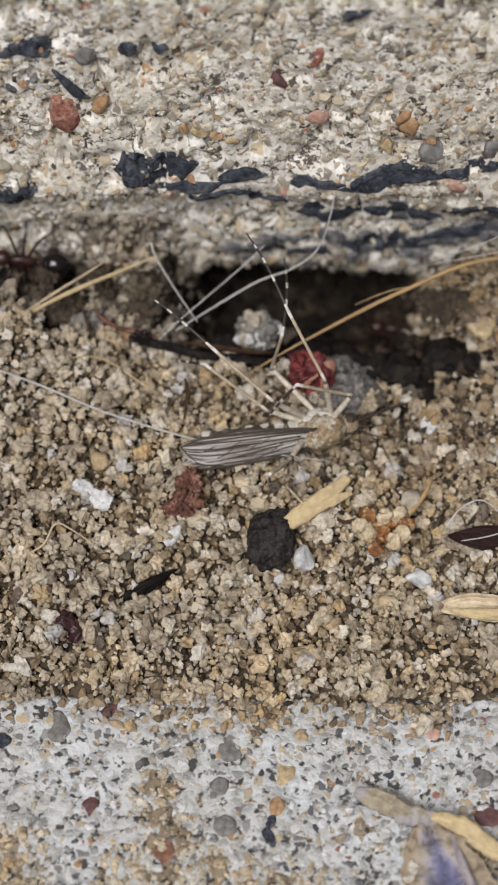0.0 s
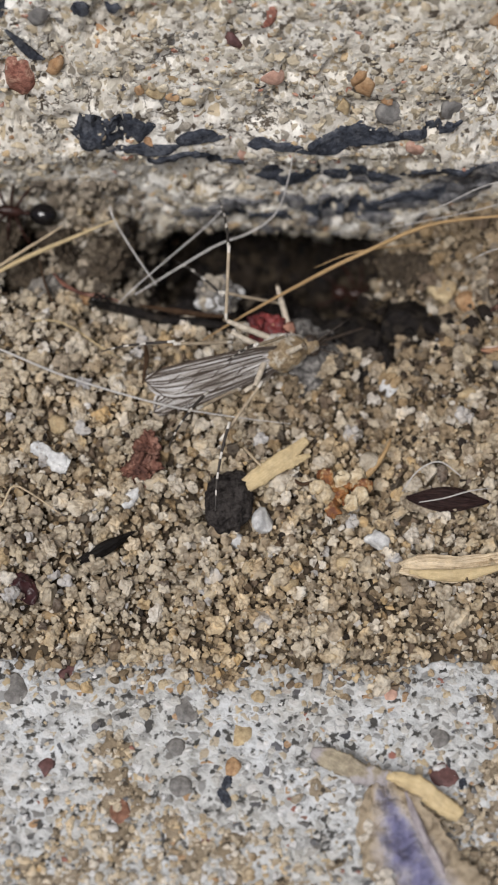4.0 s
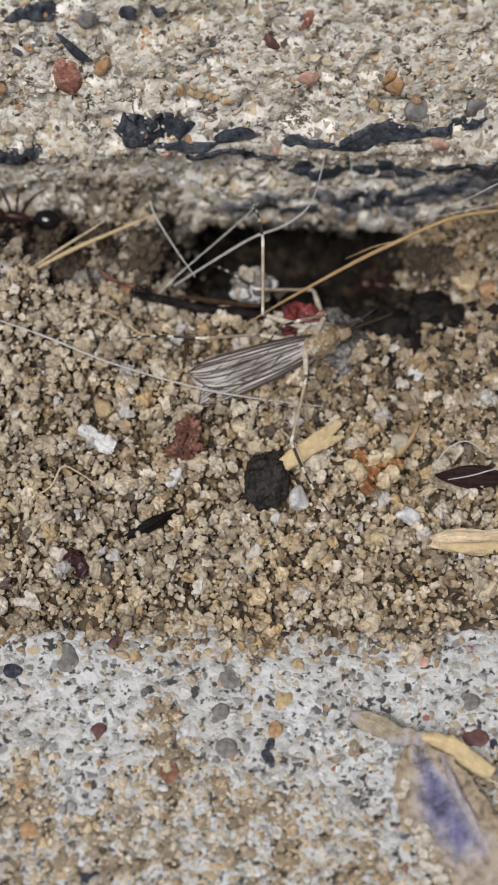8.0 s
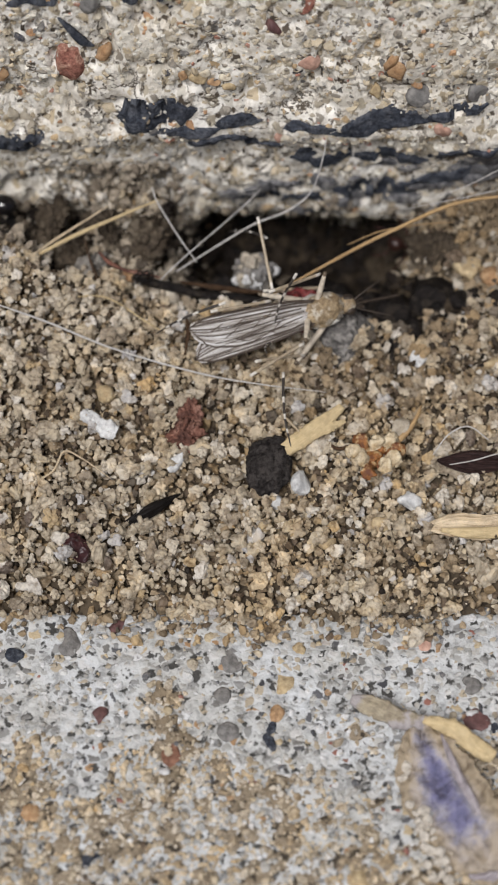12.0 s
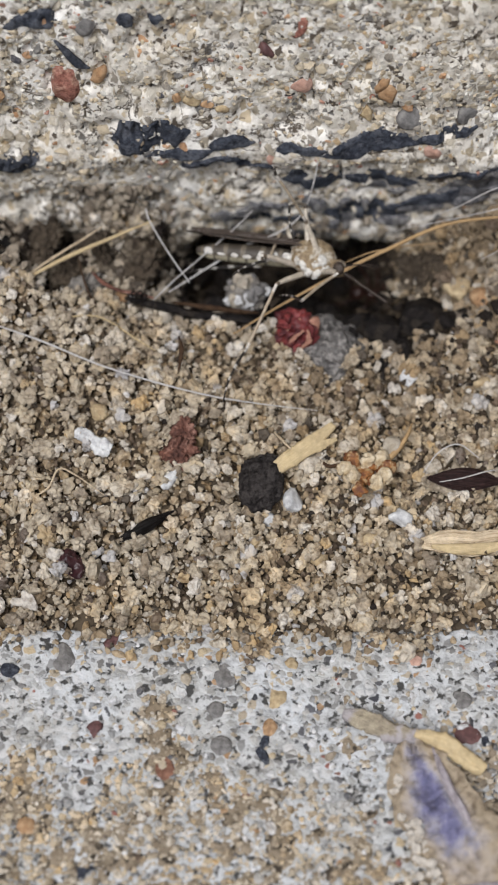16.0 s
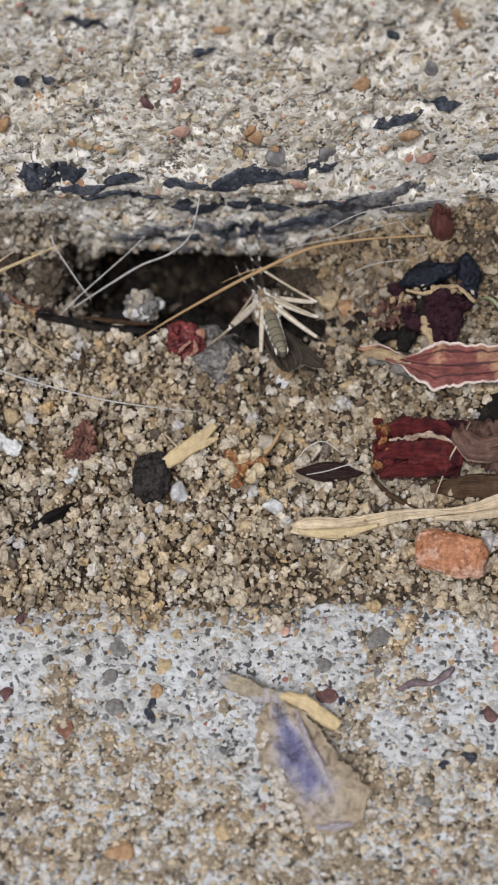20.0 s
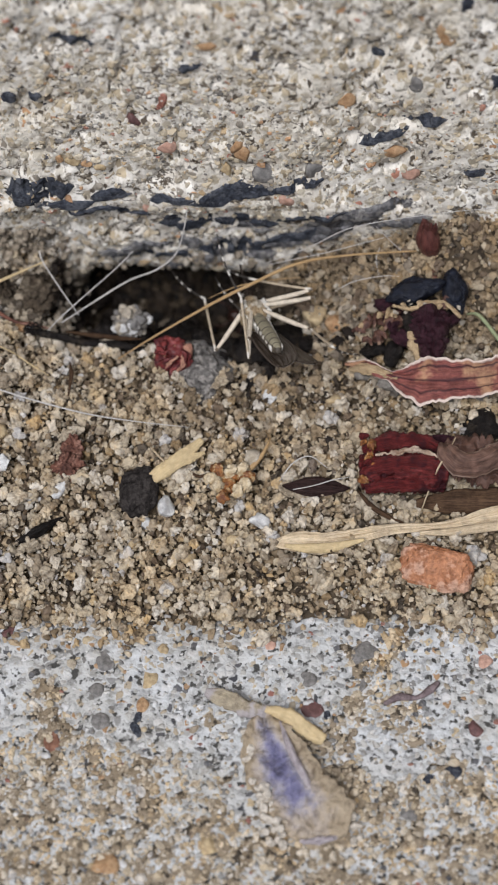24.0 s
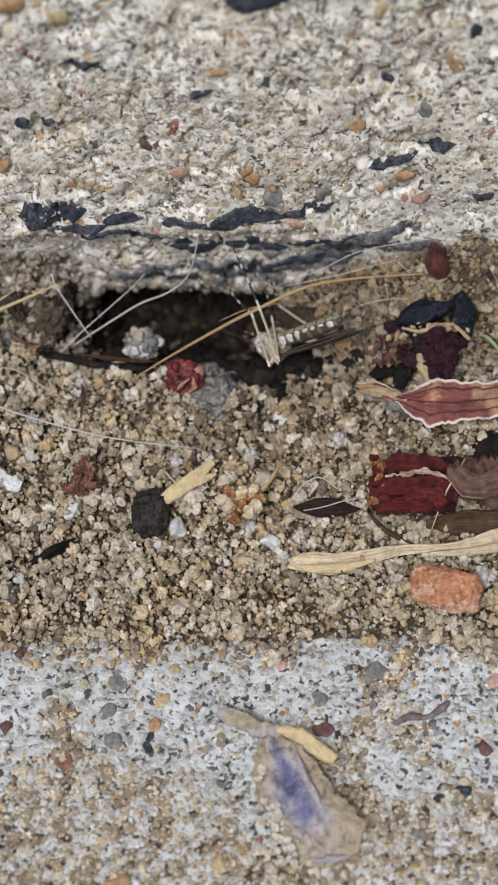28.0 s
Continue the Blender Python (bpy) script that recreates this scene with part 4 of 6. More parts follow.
stem_mat = organic("tan_stem", (0.50, 0.34, 0.17), (0.36, 0.22, 0.10), (700,) * 3, 0.5, 0.4)
husk_mat = organic("red_brown_husk", (0.20, 0.092, 0.066), (0.085, 0.042, 0.034), (1300,) * 3, 0.7, 0.95, 0.0002, third=(0.27, 0.15, 0.115), grainy=True)
black_seed_mat = organic("black_seed", (0.012, 0.010, 0.009), (0.005, 0.004, 0.004), (900,) * 3, 0.4, 0.7, sheen=0.12)
red_seed_mat = organic("dark_red_seed", (0.045, 0.014, 0.016), (0.018, 0.009, 0.010), (900,) * 3, 0.35, 0.6, grainy=True)
brown_seed_mat = organic("brown_seed", (0.040, 0.022, 0.020), (0.014, 0.008, 0.008), (900,) * 3, 0.45, 0.8, 0.0002, sheen=0.12)
rot_mat = organic("rotten_orange", (0.36, 0.15, 0.04), (0.13, 0.045, 0.02), (1800,) * 3, 0.5, 0.95, 0.0002, third=(0.46, 0.34, 0.19), grainy=True)
rind_mat = organic("cream_rind", (0.62, 0.53, 0.38), (0.42, 0.30, 0.16), (1400,) * 3, 0.7, 0.9, 0.0002, grainy=True)
cream_mat = organic("cream_stone", (0.50, 0.45, 0.37), (0.36, 0.31, 0.24), (1200,) * 3, 0.65, 0.8, grainy=True)
petal_mat = organic("wine_petal", (0.17, 0.028, 0.027), (0.025, 0.007, 0.010), (1400,) * 3, 0.4, 1.0, 0.0003, third=(0.045, 0.011, 0.015), sheen=0.2)
tear_mat = organic("pale_lining", (0.46, 0.37, 0.29), (0.24, 0.15, 0.10), (1400,) * 3, 0.7, 0.8, grainy=True)
margin_mat = organic("petal_with_margin", (0.30, 0.105, 0.085), (0.17, 0.050, 0.050), (600,) * 3, 0.45, 0.95, 0.00026, edge=(0.72, 0.60, 0.53), vein=(0.035, 0.012, 0.018), third=(0.44, 0.25, 0.15))
bract_mat = organic("brown_bract", (0.125, 0.066, 0.048), (0.05, 0.026, 0.022), (800,) * 3, 0.45, 0.9, 0.00014)
curl_mat = organic("curled_bract", (0.20, 0.115, 0.085), (0.07, 0.036, 0.028), (900,) * 3, 0.5, 0.95, 0.0002, edge=(0.34, 0.24, 0.19))
bark_mat = organic("olive_bark", (0.115, 0.068, 0.040), (0.035, 0.021, 0.014), (800,) * 3, 0.65, 0.9, 0.00016)
chip_mat = organic("orange_chip", (0.46, 0.21, 0.11), (0.30, 0.115, 0.05), (1500,) * 3, 0.35, 0.95, 0.0003, third=(0.50, 0.30, 0.21), grainy=True)
pod_mat = organic("blue_black_pod", (0.014, 0.017, 0.028), (0.006, 0.006, 0.009), (1800,) * 3, 0.30, 0.95, 0.0003, grainy=True, sheen=0.22)
plum_mat = organic("plum_petal", (0.050, 0.018, 0.026), (0.014, 0.007, 0.010), (1500,) * 3, 0.45, 0.95, 0.0003, sheen=0.14)
tan_mat = organic("tan_rim", (0.48, 0.37, 0.23), (0.30, 0.19, 0.10), (1200,) * 3, 0.7, 0.8)
bud_mat = organic("red_bud", (0.22, 0.042, 0.040), (0.06, 0.013, 0.016), (1300,) * 3, 0.45, 0.9, 0.00016, third=(0.06, 0.014, 0.018), grainy=True)
bud_edge_mat = organic("pink_bud_edge", (0.50, 0.29, 0.20), (0.30, 0.09, 0.07), (900,) * 3, 0.5, 0.6)
pod_red_mat = organic("red_brown_pod", (0.13, 0.045, 0.036), (0.06, 0.022, 0.022), (900,) * 3, 0.42, 0.8, 0.0001)
blade_mat = organic("green_blade", (0.30, 0.36, 0.20), (0.36, 0.36, 0.22), (700,) * 3, 0.5, 0.4)
flake_mat = organic("red_brown_flake", (0.15, 0.07, 0.05), (0.06, 0.03, 0.024), (1300,) * 3, 0.6, 0.95, 0.0002, third=(0.26, 0.17, 0.12), grainy=True)
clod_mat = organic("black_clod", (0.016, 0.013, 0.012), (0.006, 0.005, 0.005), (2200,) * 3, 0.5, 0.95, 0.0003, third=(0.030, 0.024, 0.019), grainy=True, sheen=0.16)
earth_mat = organic("brown_earth", (0.085, 0.066, 0.047), (0.042, 0.033, 0.025), (1300,) * 3, 0.85, 0.95, 0.00025, third=(0.14, 0.115, 0.085), grainy=True)
slate_mat = organic("speckled_grey_stone", (0.17, 0.16, 0.15), (0.06, 0.055, 0.052), (2600,) * 3, 0.6, 0.95, 0.0003, third=(0.30, 0.28, 0.26), grainy=True)
rock_mat = organic("dull_grey_stone", (0.25, 0.23, 0.205), (0.14, 0.13, 0.115), (1500,) * 3, 0.75, 0.9, 0.0002, grainy=True)


mauve_mat = organic("mauve_twig", (0.21, 0.165, 0.17), (0.12, 0.09, 0.095), (1500,) * 3, 0.7, 0.9, grainy=True)
lilac_mat = organic("lilac", (0.42, 0.38, 0.40), (0.30, 0.26, 0.28), (900,) * 3, 0.6, 0.7)
parch_mat = organic("parchment", (0.42, 0.365, 0.27), (0.28, 0.235, 0.165), (900,) * 3, 0.7, 0.9, third=(0.36, 0.33, 0.33))


def violet_material():
    """A dried flower: parchment-coloured with a violet heart."""
    m, n, l, b = node_material("violet_petal")
    tex = n.new("ShaderNodeTexCoord")
    blot = noise_node(n, l, tex.outputs["Object"], 900, 5, 0.65)
    fine = noise_node(n, l, tex.outputs["Object"], 2600, 5, 0.65)
    sep = n.new("ShaderNodeSeparateXYZ")
    l.new(tex.outputs["UV"], sep.inputs[0])
    heart = n.new("ShaderNodeVectorMath")
    heart.operation = "DISTANCE"
    heart.inputs[1].default_value = (0.44, 0.50, 0)
    sc = n.new("ShaderNodeMapping")
    sc.inputs["Scale"].default_value = (0.72, 1.3, 1)
    sc.inputs["Location"].default_value = (0.15, -0.12, 0)
    l.new(tex.outputs["UV"], sc.inputs["Vector"])
    l.new(sc.outputs[0], heart.inputs[0])
    wob = n.new("ShaderNodeMath")
    wob.operation = "MULTIPLY_ADD"
    wob.inputs[1].default_value = 0.9
    l.new(blot.outputs[0], wob.inputs[0])
    l.new(heart.outputs["Value"], wob.inputs[2])
    r = ramp_of(n, [(0.40, (0.070, 0.070, 0.145)), (0.56, (0.155, 0.15, 0.255)), (0.68, (0.285, 0.27, 0.315)), (0.78, (0.37, 0.32, 0.28)), (0.95, (0.33, 0.265, 0.185))])
    l.new(wob.outputs[0], r.inputs[0])
    sh = ramp_of(n, [(0.34, (0.42, 0.38, 0.34)), (0.5, (1, 1, 1)), (0.72, (1.3, 1.3, 1.3))])
    l.new(fine.outputs[0], sh.inputs[0])
    l.new(mixed(n, l, "MULTIPLY", 0.8, r.outputs[0], sh.outputs[0]), b.inputs["Base Color"])
    b.inputs["Roughness"].default_value = 0.6
    bump(n, l, mixed(n, l, "MIX", 0.5, fine.outputs[0], blot.outputs[0]), 1.0, 0.0004, b)
    return m


thing("charred_disc", lump_mesh("charred_disc", (0.56, -1.36, 1.5), (0.66, 0.90, 0.30), char_mat, (16, 0, -6), 0.20, 0.12, 15, fine=True), "flat rounded black charred crumb lying on sand", "crumb")
sliver = root_of("straw_sliver", (1.9, -0.2, ground_at(1.9, -0.2)), "pale yellow splintered sliver of straw on sand", "straw")
part("blade", ribbon_mesh("blade", [(0.95, -1.05, 1.72), (1.5, -0.62, 1.80), (2.1, -0.15, 1.86), (2.75, 0.50, 1.92)], [0.40, 0.56, 0.52, 0.24], 0.10, straw_mat, 0.08, 0.10, 0.03, 3), sliver)
part("splinter", ribbon_mesh("splinter", [(1.7, -0.52, 1.82), (2.3, -0.22, 1.82), (2.85, 0.02, 1.84)], [0.30, 0.34, 0.12], 0.08, straw_mat, 0.05, 0.12, 0.02, 5), sliver)
part("fibre", tube_mesh("fibre", [(0.95, 0.35, 1.75), (1.15, -0.05, 1.95), (1.45, -0.45, 1.98)], [0.03, 0.05, 0.03], pale_straw_mat, 12, 5), sliver)
thing("chalk_flake", ribbon_mesh("chalk_flake", [(-4.98, 0.12, 2.02), (-4.65, -0.15, 2.1), (-4.35, -0.40, 2.06), (-3.98, -0.52, 1.96)], [0.38, 0.42, 0.36, 0.62, 0.40], 0.16, white_mat, 0.06, 0.10, 0.08, 8), "irregular chalk-white flake lying on sand", "flake")
husk_crumb = root_of("husk_crumb", (-1.95, -0.05, ground_at(-1.95, -0.05)), "shrivelled red-brown crumb of husk on sand", "husk")
part("lobe", lump_mesh("lobe", (-2.05, -0.30, 1.62), (0.58, 0.44, 0.34), husk_mat, (20, 0, -20), 0.55, 0.28, 7, cuts=3, fine=True), husk_crumb)
part("lobe", lump_mesh("lobe", (-1.78, 0.42, 1.78), (0.34, 0.44, 0.28), husk_mat, (20, 0, 30), 0.55, 0.28, 8, cuts=3, fine=True), husk_crumb)
thing("black_seed", lump_mesh("black_seed", (-2.98, -2.75, 1.08), (1.02, 0.21, 0.22), black_seed_mat, (0, -4, 32), 0.16, 0.04, 9, point=0.6, ridges=6, fine=True), "narrow glossy black seed half sunk in sand", "seed")
thing("dark_red_seed", lump_mesh("dark_red_seed", (-5.1, -3.95, 0.9), (0.50, 0.52, 0.36), red_seed_mat, (0, 0, 30), 0.40, 0.16, 10, cuts=3, fine=True), "dark red shrivelled seed sunk in sand", "seed")
crumbs = [((1.52, -1.75, 1.3), (0.30, 0.50, 0.26), 11), ((0.82, -2.2, 1.12), (0.22, 0.26, 0.20), 12), ((4.75, -2.2, 1.0), (0.36, 0.34, 0.28), 14), ((5.2, 2.8, 1.25), (0.26, 0.28, 0.25), 15), ((-2.2, -1.1, 1.45), (0.20, 0.42, 0.2), 16)]
for k, (at, rr, sd) in enumerate(crumbs):
    thing("chalk_crumb", lump_mesh("chalk_crumb", (at[0], at[1], ground_at(at[0], at[1]) + 0.55 * rr[2]), rr, white_mat, (0, 0, 40 * k), 0.26, 0.08, sd, cuts=4), "small rough white crumb among sand grains", "crumb", "white crumbs on the sand")
for k, (x, y, r, mat) in enumerate([(-4.4, 1.1, 0.36, ochre_mat), (7.4, 2.3, 0.30, ochre_mat), (0.45, -3.3, 0.30, ochre_mat), (6.9, 6.2, 0.55, ochre_mat), (7.6, 5.4, 0.42, rust_mat), (3.9, -3.0, 0.30, ochre_mat), (2.3, -3.6, 0.28, ochre_mat), (-2.7, 2.6, 0.34, cream_mat)]):
    thing("pebble", lump_mesh("pebble", (x, y, ground_at(x, y) + 0.35 * r), (r, 0.85 * r, 0.7 * r), mat, (0, 0, 35 * k), 0.18, 0.06, 30 + k, cuts=5), "small ochre pebble among sand grains" if mat is ochre_mat else ("small rusty orange pebble among sand grains" if mat is rust_mat else "small pale pebble among sand grains"), "pebble", "pebbles among the sand")

rot = root_of("rotten_seed_case", (3.8, -0.9, ground_at(3.8, -0.9)), "rotten orange-brown seed case with a curled stalk, broken open", "seed case")
for k in range(9):
    a = radians(40 * k + 12)
    c, d = math.cos(a), math.sin(a)
    r = 0.62 + 0.16 * math.sin(2.3 * k)
    L = [(3.75 + r * 0.55 * c, -1.25 + r * 0.5 * d, 1.66), (3.75 + r * c, -1.25 + r * 0.85 * d, 1.98), (3.75 + 1.35 * r * c, -1.25 + 1.15 * r * d, 1.84)]
    part("shell", ribbon_mesh("shell", L, [0.26, 0.46, 0.30], 0.09, rind_mat if k % 3 else rot_mat, 0.10, 0.35, 0.05, 24 + k, nu=18, nv=9), rot, "pale torn rind" if k % 3 else "orange-brown torn rind")
for k, (x, y, r) in enumerate([(3.62, -1.18, 0.30), (3.95, -1.38, 0.24), (3.5, -1.45, 0.22), (3.9, -1.0, 0.2)]):
    part("flesh", lump_mesh("flesh", (x, y, 1.70), (r, 0.85 * r, 0.7 * r), rot_mat, (0, 20 * k, 50 * k), 0.5, 0.22, 21 + k, cuts=3), rot, "rotten orange flesh")
part("stalk", tube_mesh("stalk", [(4.2, -0.75, 1.55), (4.7, -0.35, 1.85), (5.0, 0.1, 2.0), (5.15, 0.55, 1.95)], [0.12, 0.09, 0.06, 0.03], stem_mat, 20, 6), rot, "curled brown stalk")
part("stalk", tube_mesh("stalk", [(3.1, -0.6, 1.45), (2.6, -0.75, 1.5), (2.25, -0.5, 1.55), (2.0, -0.55, 1.4)], [0.07, 0.06, 0.05, 0.03], bark_mat, 16, 6), rot, "dark curled stalk")
thing("cream_stone", lump_mesh("cream_stone", (4.5, -0.12, 1.62), (0.42, 0.38, 0.50), cream_mat, (0, -20, 30), 0.14, 0.03, 24, cuts=6), "blunt cream-coloured stone among sand grains", "stone")
brown = root_of("brown_seed", (6.7, -1.2, ground_at(6.7, -1.2)), "flat dark brown ridged seed lying on sand", "seed")
part("hull", lump_mesh("hull", (6.7, -1.28, 1.58), (1.12, 0.36, 0.24), brown_seed_mat, (22, 0, -3), 0.05, 0.02, 25, point=0.6, ridges=8, fine=True), brown)
part("beard", tube_mesh("beard", [(5.9, -1.5, 1.75), (6.6, -1.45, 1.9), (7.3, -1.2, 1.88), (7.9, -1.0, 1.75)], [0.015, 0.022, 0.022, 0.012], hair_mat, 18, 5), brown, "fine pale bristle")
part("beard", tube_mesh("beard", [(5.45, -1.0, 1.55), (5.9, -0.55, 1.95), (6.5, -0.35, 2.1), (7.1, -0.7, 1.9)], [0.015, 0.025, 0.025, 0.015], hair_mat, 18, 5), brown, "fine pale bristle")

husk = root_of("dry_husk", (9.0, -3.1, ground_at(9, -3.1)), "long twisted straw-coloured dry husk lying on sand", "husk")
part("blade", ribbon_mesh("blade", [(5.2, -3.25, 1.05), (6.0, -3.3, 1.22), (7.0, -3.4, 1.30), (8.0, -3.2, 1.35), (9.2, -2.95, 1.42), (10.4, -3.0, 1.62), (11.4, -2.85, 1.60), (12.6, -2.55, 1.55), (14.0, -2.4, 1.5), (15.5, -2.5, 1.4)],
                           [0.20, 0.66, 0.74, 0.60, 0.42, 0.32, 0.22, 0.34, 0.66, 0.75, 0.6], 0.09, pale_straw_mat, -0.14, 0.08, 0.09, 2, nu=110, nv=21), husk)
part("fold", ribbon_mesh("fold", [(5.6, -3.45, 1.2), (6.3, -3.62, 1.32), (7.2, -3.62, 1.36), (8.3, -3.35, 1.40)], [0.10, 0.32, 0.34, 0.10], 0.07, straw_mat, 0.2, 0.05, 0.03, 6), husk, "rolled darker edge")
part("fold", ribbon_mesh("fold", [(10.2, -3.25, 1.62), (11.4, -3.2, 1.62), (12.8, -2.95, 1.55), (14.4, -2.85, 1.48)], [0.10, 0.28, 0.32, 0.2], 0.07, pale_straw_mat, 0.2, 0.05, 0.03, 7), husk)
cam.data.dof.focus_object = thing("orange_chip", lump_mesh("orange_chip", (10.72, -4.40, 1.22), (1.22, 0.72, 0.30), chip_mat, (34, 4, -16), 0.14, 0.08, 31, fine=True, boxy=0.62), "flat pale orange chip of stone leaning on the husk", "stone chip")

red_petal = root_of("dried_petal", (9.8, -0.6, ground_at(9.8, -0.6)), "wine-red dried petal rolled into a tube, torn open", "petal")
part("outer", ribbon_mesh("outer", [(8.25, -0.95, 1.95), (9.1, -0.95, 2.05), (10.1, -1.00, 2.1), (11.2, -1.05, 2.05)], [1.25, 1.45, 1.5, 1.3], 0.12, petal_mat, 0.36, 0.14, 0.34, 12, nu=80, nv=41), red_petal)
part("lining", ribbon_mesh("lining", [(8.75, -0.70, 2.66), (9.3, -0.78, 2.80), (9.9, -0.66, 2.88), (10.5, -0.76, 2.84), (11.2, -1.02, 2.68)], [0.05, 0.20, 0.24, 0.16, 0.03], 0.08, tear_mat, 0.15, 0.7, 0.08, 13), red_petal, "pale torn lining")
for k, (line, wd) in enumerate([([(8.35, -0.25, 2.35), (9.2, -0.18, 2.68), (10.2, -0.20, 2.74), (11.2, -0.40, 2.5)], [0.3, 0.62, 0.58, 0.3]), ([(8.3, -1.15, 2.3), (9.2, -1.12, 2.66), (10.3, -1.14, 2.70), (11.2, -1.25, 2.5)], [0.4, 0.60, 0.66, 0.4]),
                               ([(8.4, -1.60, 1.85), (9.3, -1.55, 2.1), (10.3, -1.60, 2.15), (11.1, -1.60, 2.0)], [0.3, 0.55, 0.5, 0.3])]):
    part("fold", ribbon_mesh("fold", line, wd, 0.12, petal_mat, 0.22, 0.22, 0.10, 43 + k, nu=60), red_petal, "wrinkled wine-red fold")
rs = np.random.RandomState(19)
for k in range(11):
    x, y, z = 8.3 + 0.45 * rs.rand(), -0.08 - 1.40 * k / 10, 2.78 - 0.06 * k + 0.18 * rs.rand()
    part("frayed_end", lump_mesh("frayed_end", (x, y, z), np.array((0.22, 0.13, 0.13)) * rs.uniform(0.7, 1.25), rot_mat if k % 3 else petal_mat, (0, 20 * k, 50 * k), 0.5, 0.2, 40 + k), red_petal, "frayed orange end")
crumpled = root_of("crumpled_bract", (12.0, -0.6, ground_at(12, -0.6)), "crumpled grey-brown dry bract beside the wine-red petal", "bract")
part("leaf", ribbon_mesh("leaf", [(10.9, -0.5, 2.0), (11.6, -0.6, 2.25), (12.4, -0.7, 2.25), (13.4, -0.7, 2.1)], [0.9, 1.5, 1.7, 1.4], 0.09, bract_mat, 0.10, 0.25, 0.32, 14, nu=60, nv=31), crumpled)
part("curl", ribbon_mesh("curl", [(11.05, -0.35, 2.85), (11.2, -0.95, 3.0), (11.7, -1.35, 2.95), (12.4, -1.2, 2.9), (13.2, -0.7, 2.8), (13.9, -0.5, 2.6)], [0.30, 0.75, 0.85, 0.9, 0.8, 0.4], 0.08, curl_mat, 0.30, 0.14, 0.22, 15, nu=44, nv=21), crumpled, "curled lighter edge")
part("curl", ribbon_mesh("curl", [(10.3, 0.35, 1.9), (11.0, 0.15, 2.15), (11.8, -0.05, 2.2), (12.6, 0.2, 2.1)], [0.2, 0.6, 0.6, 0.3], 0.09, plum_mat, 0.2, 0.2, 0.08, 16), crumpled, "dark plum fragment")
thing("bark_strip", ribbon_mesh("bark_strip", [(10.2, -1.75, 1.2), (11.2, -1.85, 1.42), (12.4, -1.9, 1.45), (13.8, -1.9, 1.4), (15.0, -1.9, 1.4)], [0.25, 0.75, 0.95, 1.0, 0.6], 0.22, bark_mat, 0.15, 0.15, 0.06, 17), "dark brown strip of bark on sand", "bark")
thing("twig", tube_mesh("twig", [(8.2, -1.35, 1.35), (8.6, -1.9, 1.3), (9.1, -2.25, 1.2), (9.7, -2.5, 1.1)], [0.05, 0.10, 0.09, 0.04], bark_mat, 16, 6), "thin dark crooked twig on sand", "twig")
thing("dry_stick", tube_mesh("dry_stick", [(10.25, -2.3, 1.2), (10.75, -1.5, 2.6), (11.2, -0.9, 3.1), (11.5, -0.3, 3.1)], [0.02, 0.035, 0.035, 0.02], pale_straw_mat, 18, 5), "thin pale dry stalk leaning on the petal", "stalk")

curl = root_of("margined_petal", (10.4, 2.2, ground_at(10.4, 2.2)), "curled brownish-red petal with a pale margin and dark veins", "petal")
part("petal", ribbon_mesh("petal", [(7.9, 3.5, 2.3), (8.6, 3.0, 2.75), (9.2, 2.5, 3.0), (9.7, 2.1, 3.3), (10.4, 1.75, 3.65), (11.4, 1.6, 3.85), (12.4, 1.65, 3.9), (13.4, 1.85, 3.9), (14.4, 2.1, 3.8)],
                           [0.12, 0.50, 0.46, 0.36, 1.10, 1.70, 1.50, 1.25, 1.30, 1.2, 1.0], 0.07, margin_mat, -0.20, 0.12, 0.26, 21, nu=90, nv=41), curl)
part("tip", ribbon_mesh("tip", [(8.0, 3.25, 2.3), (8.5, 2.95, 2.75), (9.1, 2.5, 3.05), (9.6, 2.1, 3.3)], [0.1, 0.42, 0.34, 0.1], 0.08, tan_mat, 0.15, 0.2, 0.05, 22), curl, "pale tan tip")
for k, (x, y, z) in enumerate([(8.6, 3.3, 1.9), (9.4, 2.6, 1.9), (10.2, 2.5, 2.3), (11.4, 2.3, 2.5), (12.6, 2.3, 2.5)]):
    thing("pebble", lump_mesh("pebble", (x, y, ground_at(x, y) + 0.35), (0.5, 0.45, 0.42 + 0.1 * k), rock_mat, (0, 0, 50 * k), 0.2, 0.06, 80 + k, cuts=5), "dull grey pebble under the curled petal", "pebble", "pebbles among the sand")
thing("dark_clod", lump_mesh("dark_clod", (12.6, 0.85, 1.9), (0.9, 0.75, 0.5), clod_mat, (0, 0, 20), 0.22, 0.08, 61, cuts=4), "black crumbly clod of soil beside the petal", "clod", "clods of soil")

bud = root_of("withered_flower", (10.6, 4.4, ground_at(10.6, 4.4)), "withered flower head with blue-black pods and plum petals", "flower head")
part("pod", lump_mesh("pod", (10.25, 5.2, 4.25), (0.98, 0.50, 0.46), pod_mat, (25, -14, 10), 0.20, 0.06, 62, point=0.25, fine=True), bud, "glossy blue-black pod")
part("pod", lump_mesh("pod", (11.75, 5.3, 4.1), (0.42, 0.92, 0.45), pod_mat, (38, 6, 18), 0.26, 0.08, 63, point=0.2, fine=True), bud, "glossy blue-black pod")
part("rim", ribbon_mesh("rim", [(9.55, 4.75, 4.0), (10.1, 4.45, 4.2), (10.7, 4.55, 4.3), (11.3, 4.7, 4.2), (11.9, 4.3, 3.9)], [0.05, 0.14, 0.20, 0.12, 0.06], 0.10, tan_mat, 0.1, 0.9, 0.12, 64), bud, "ragged tan rim")
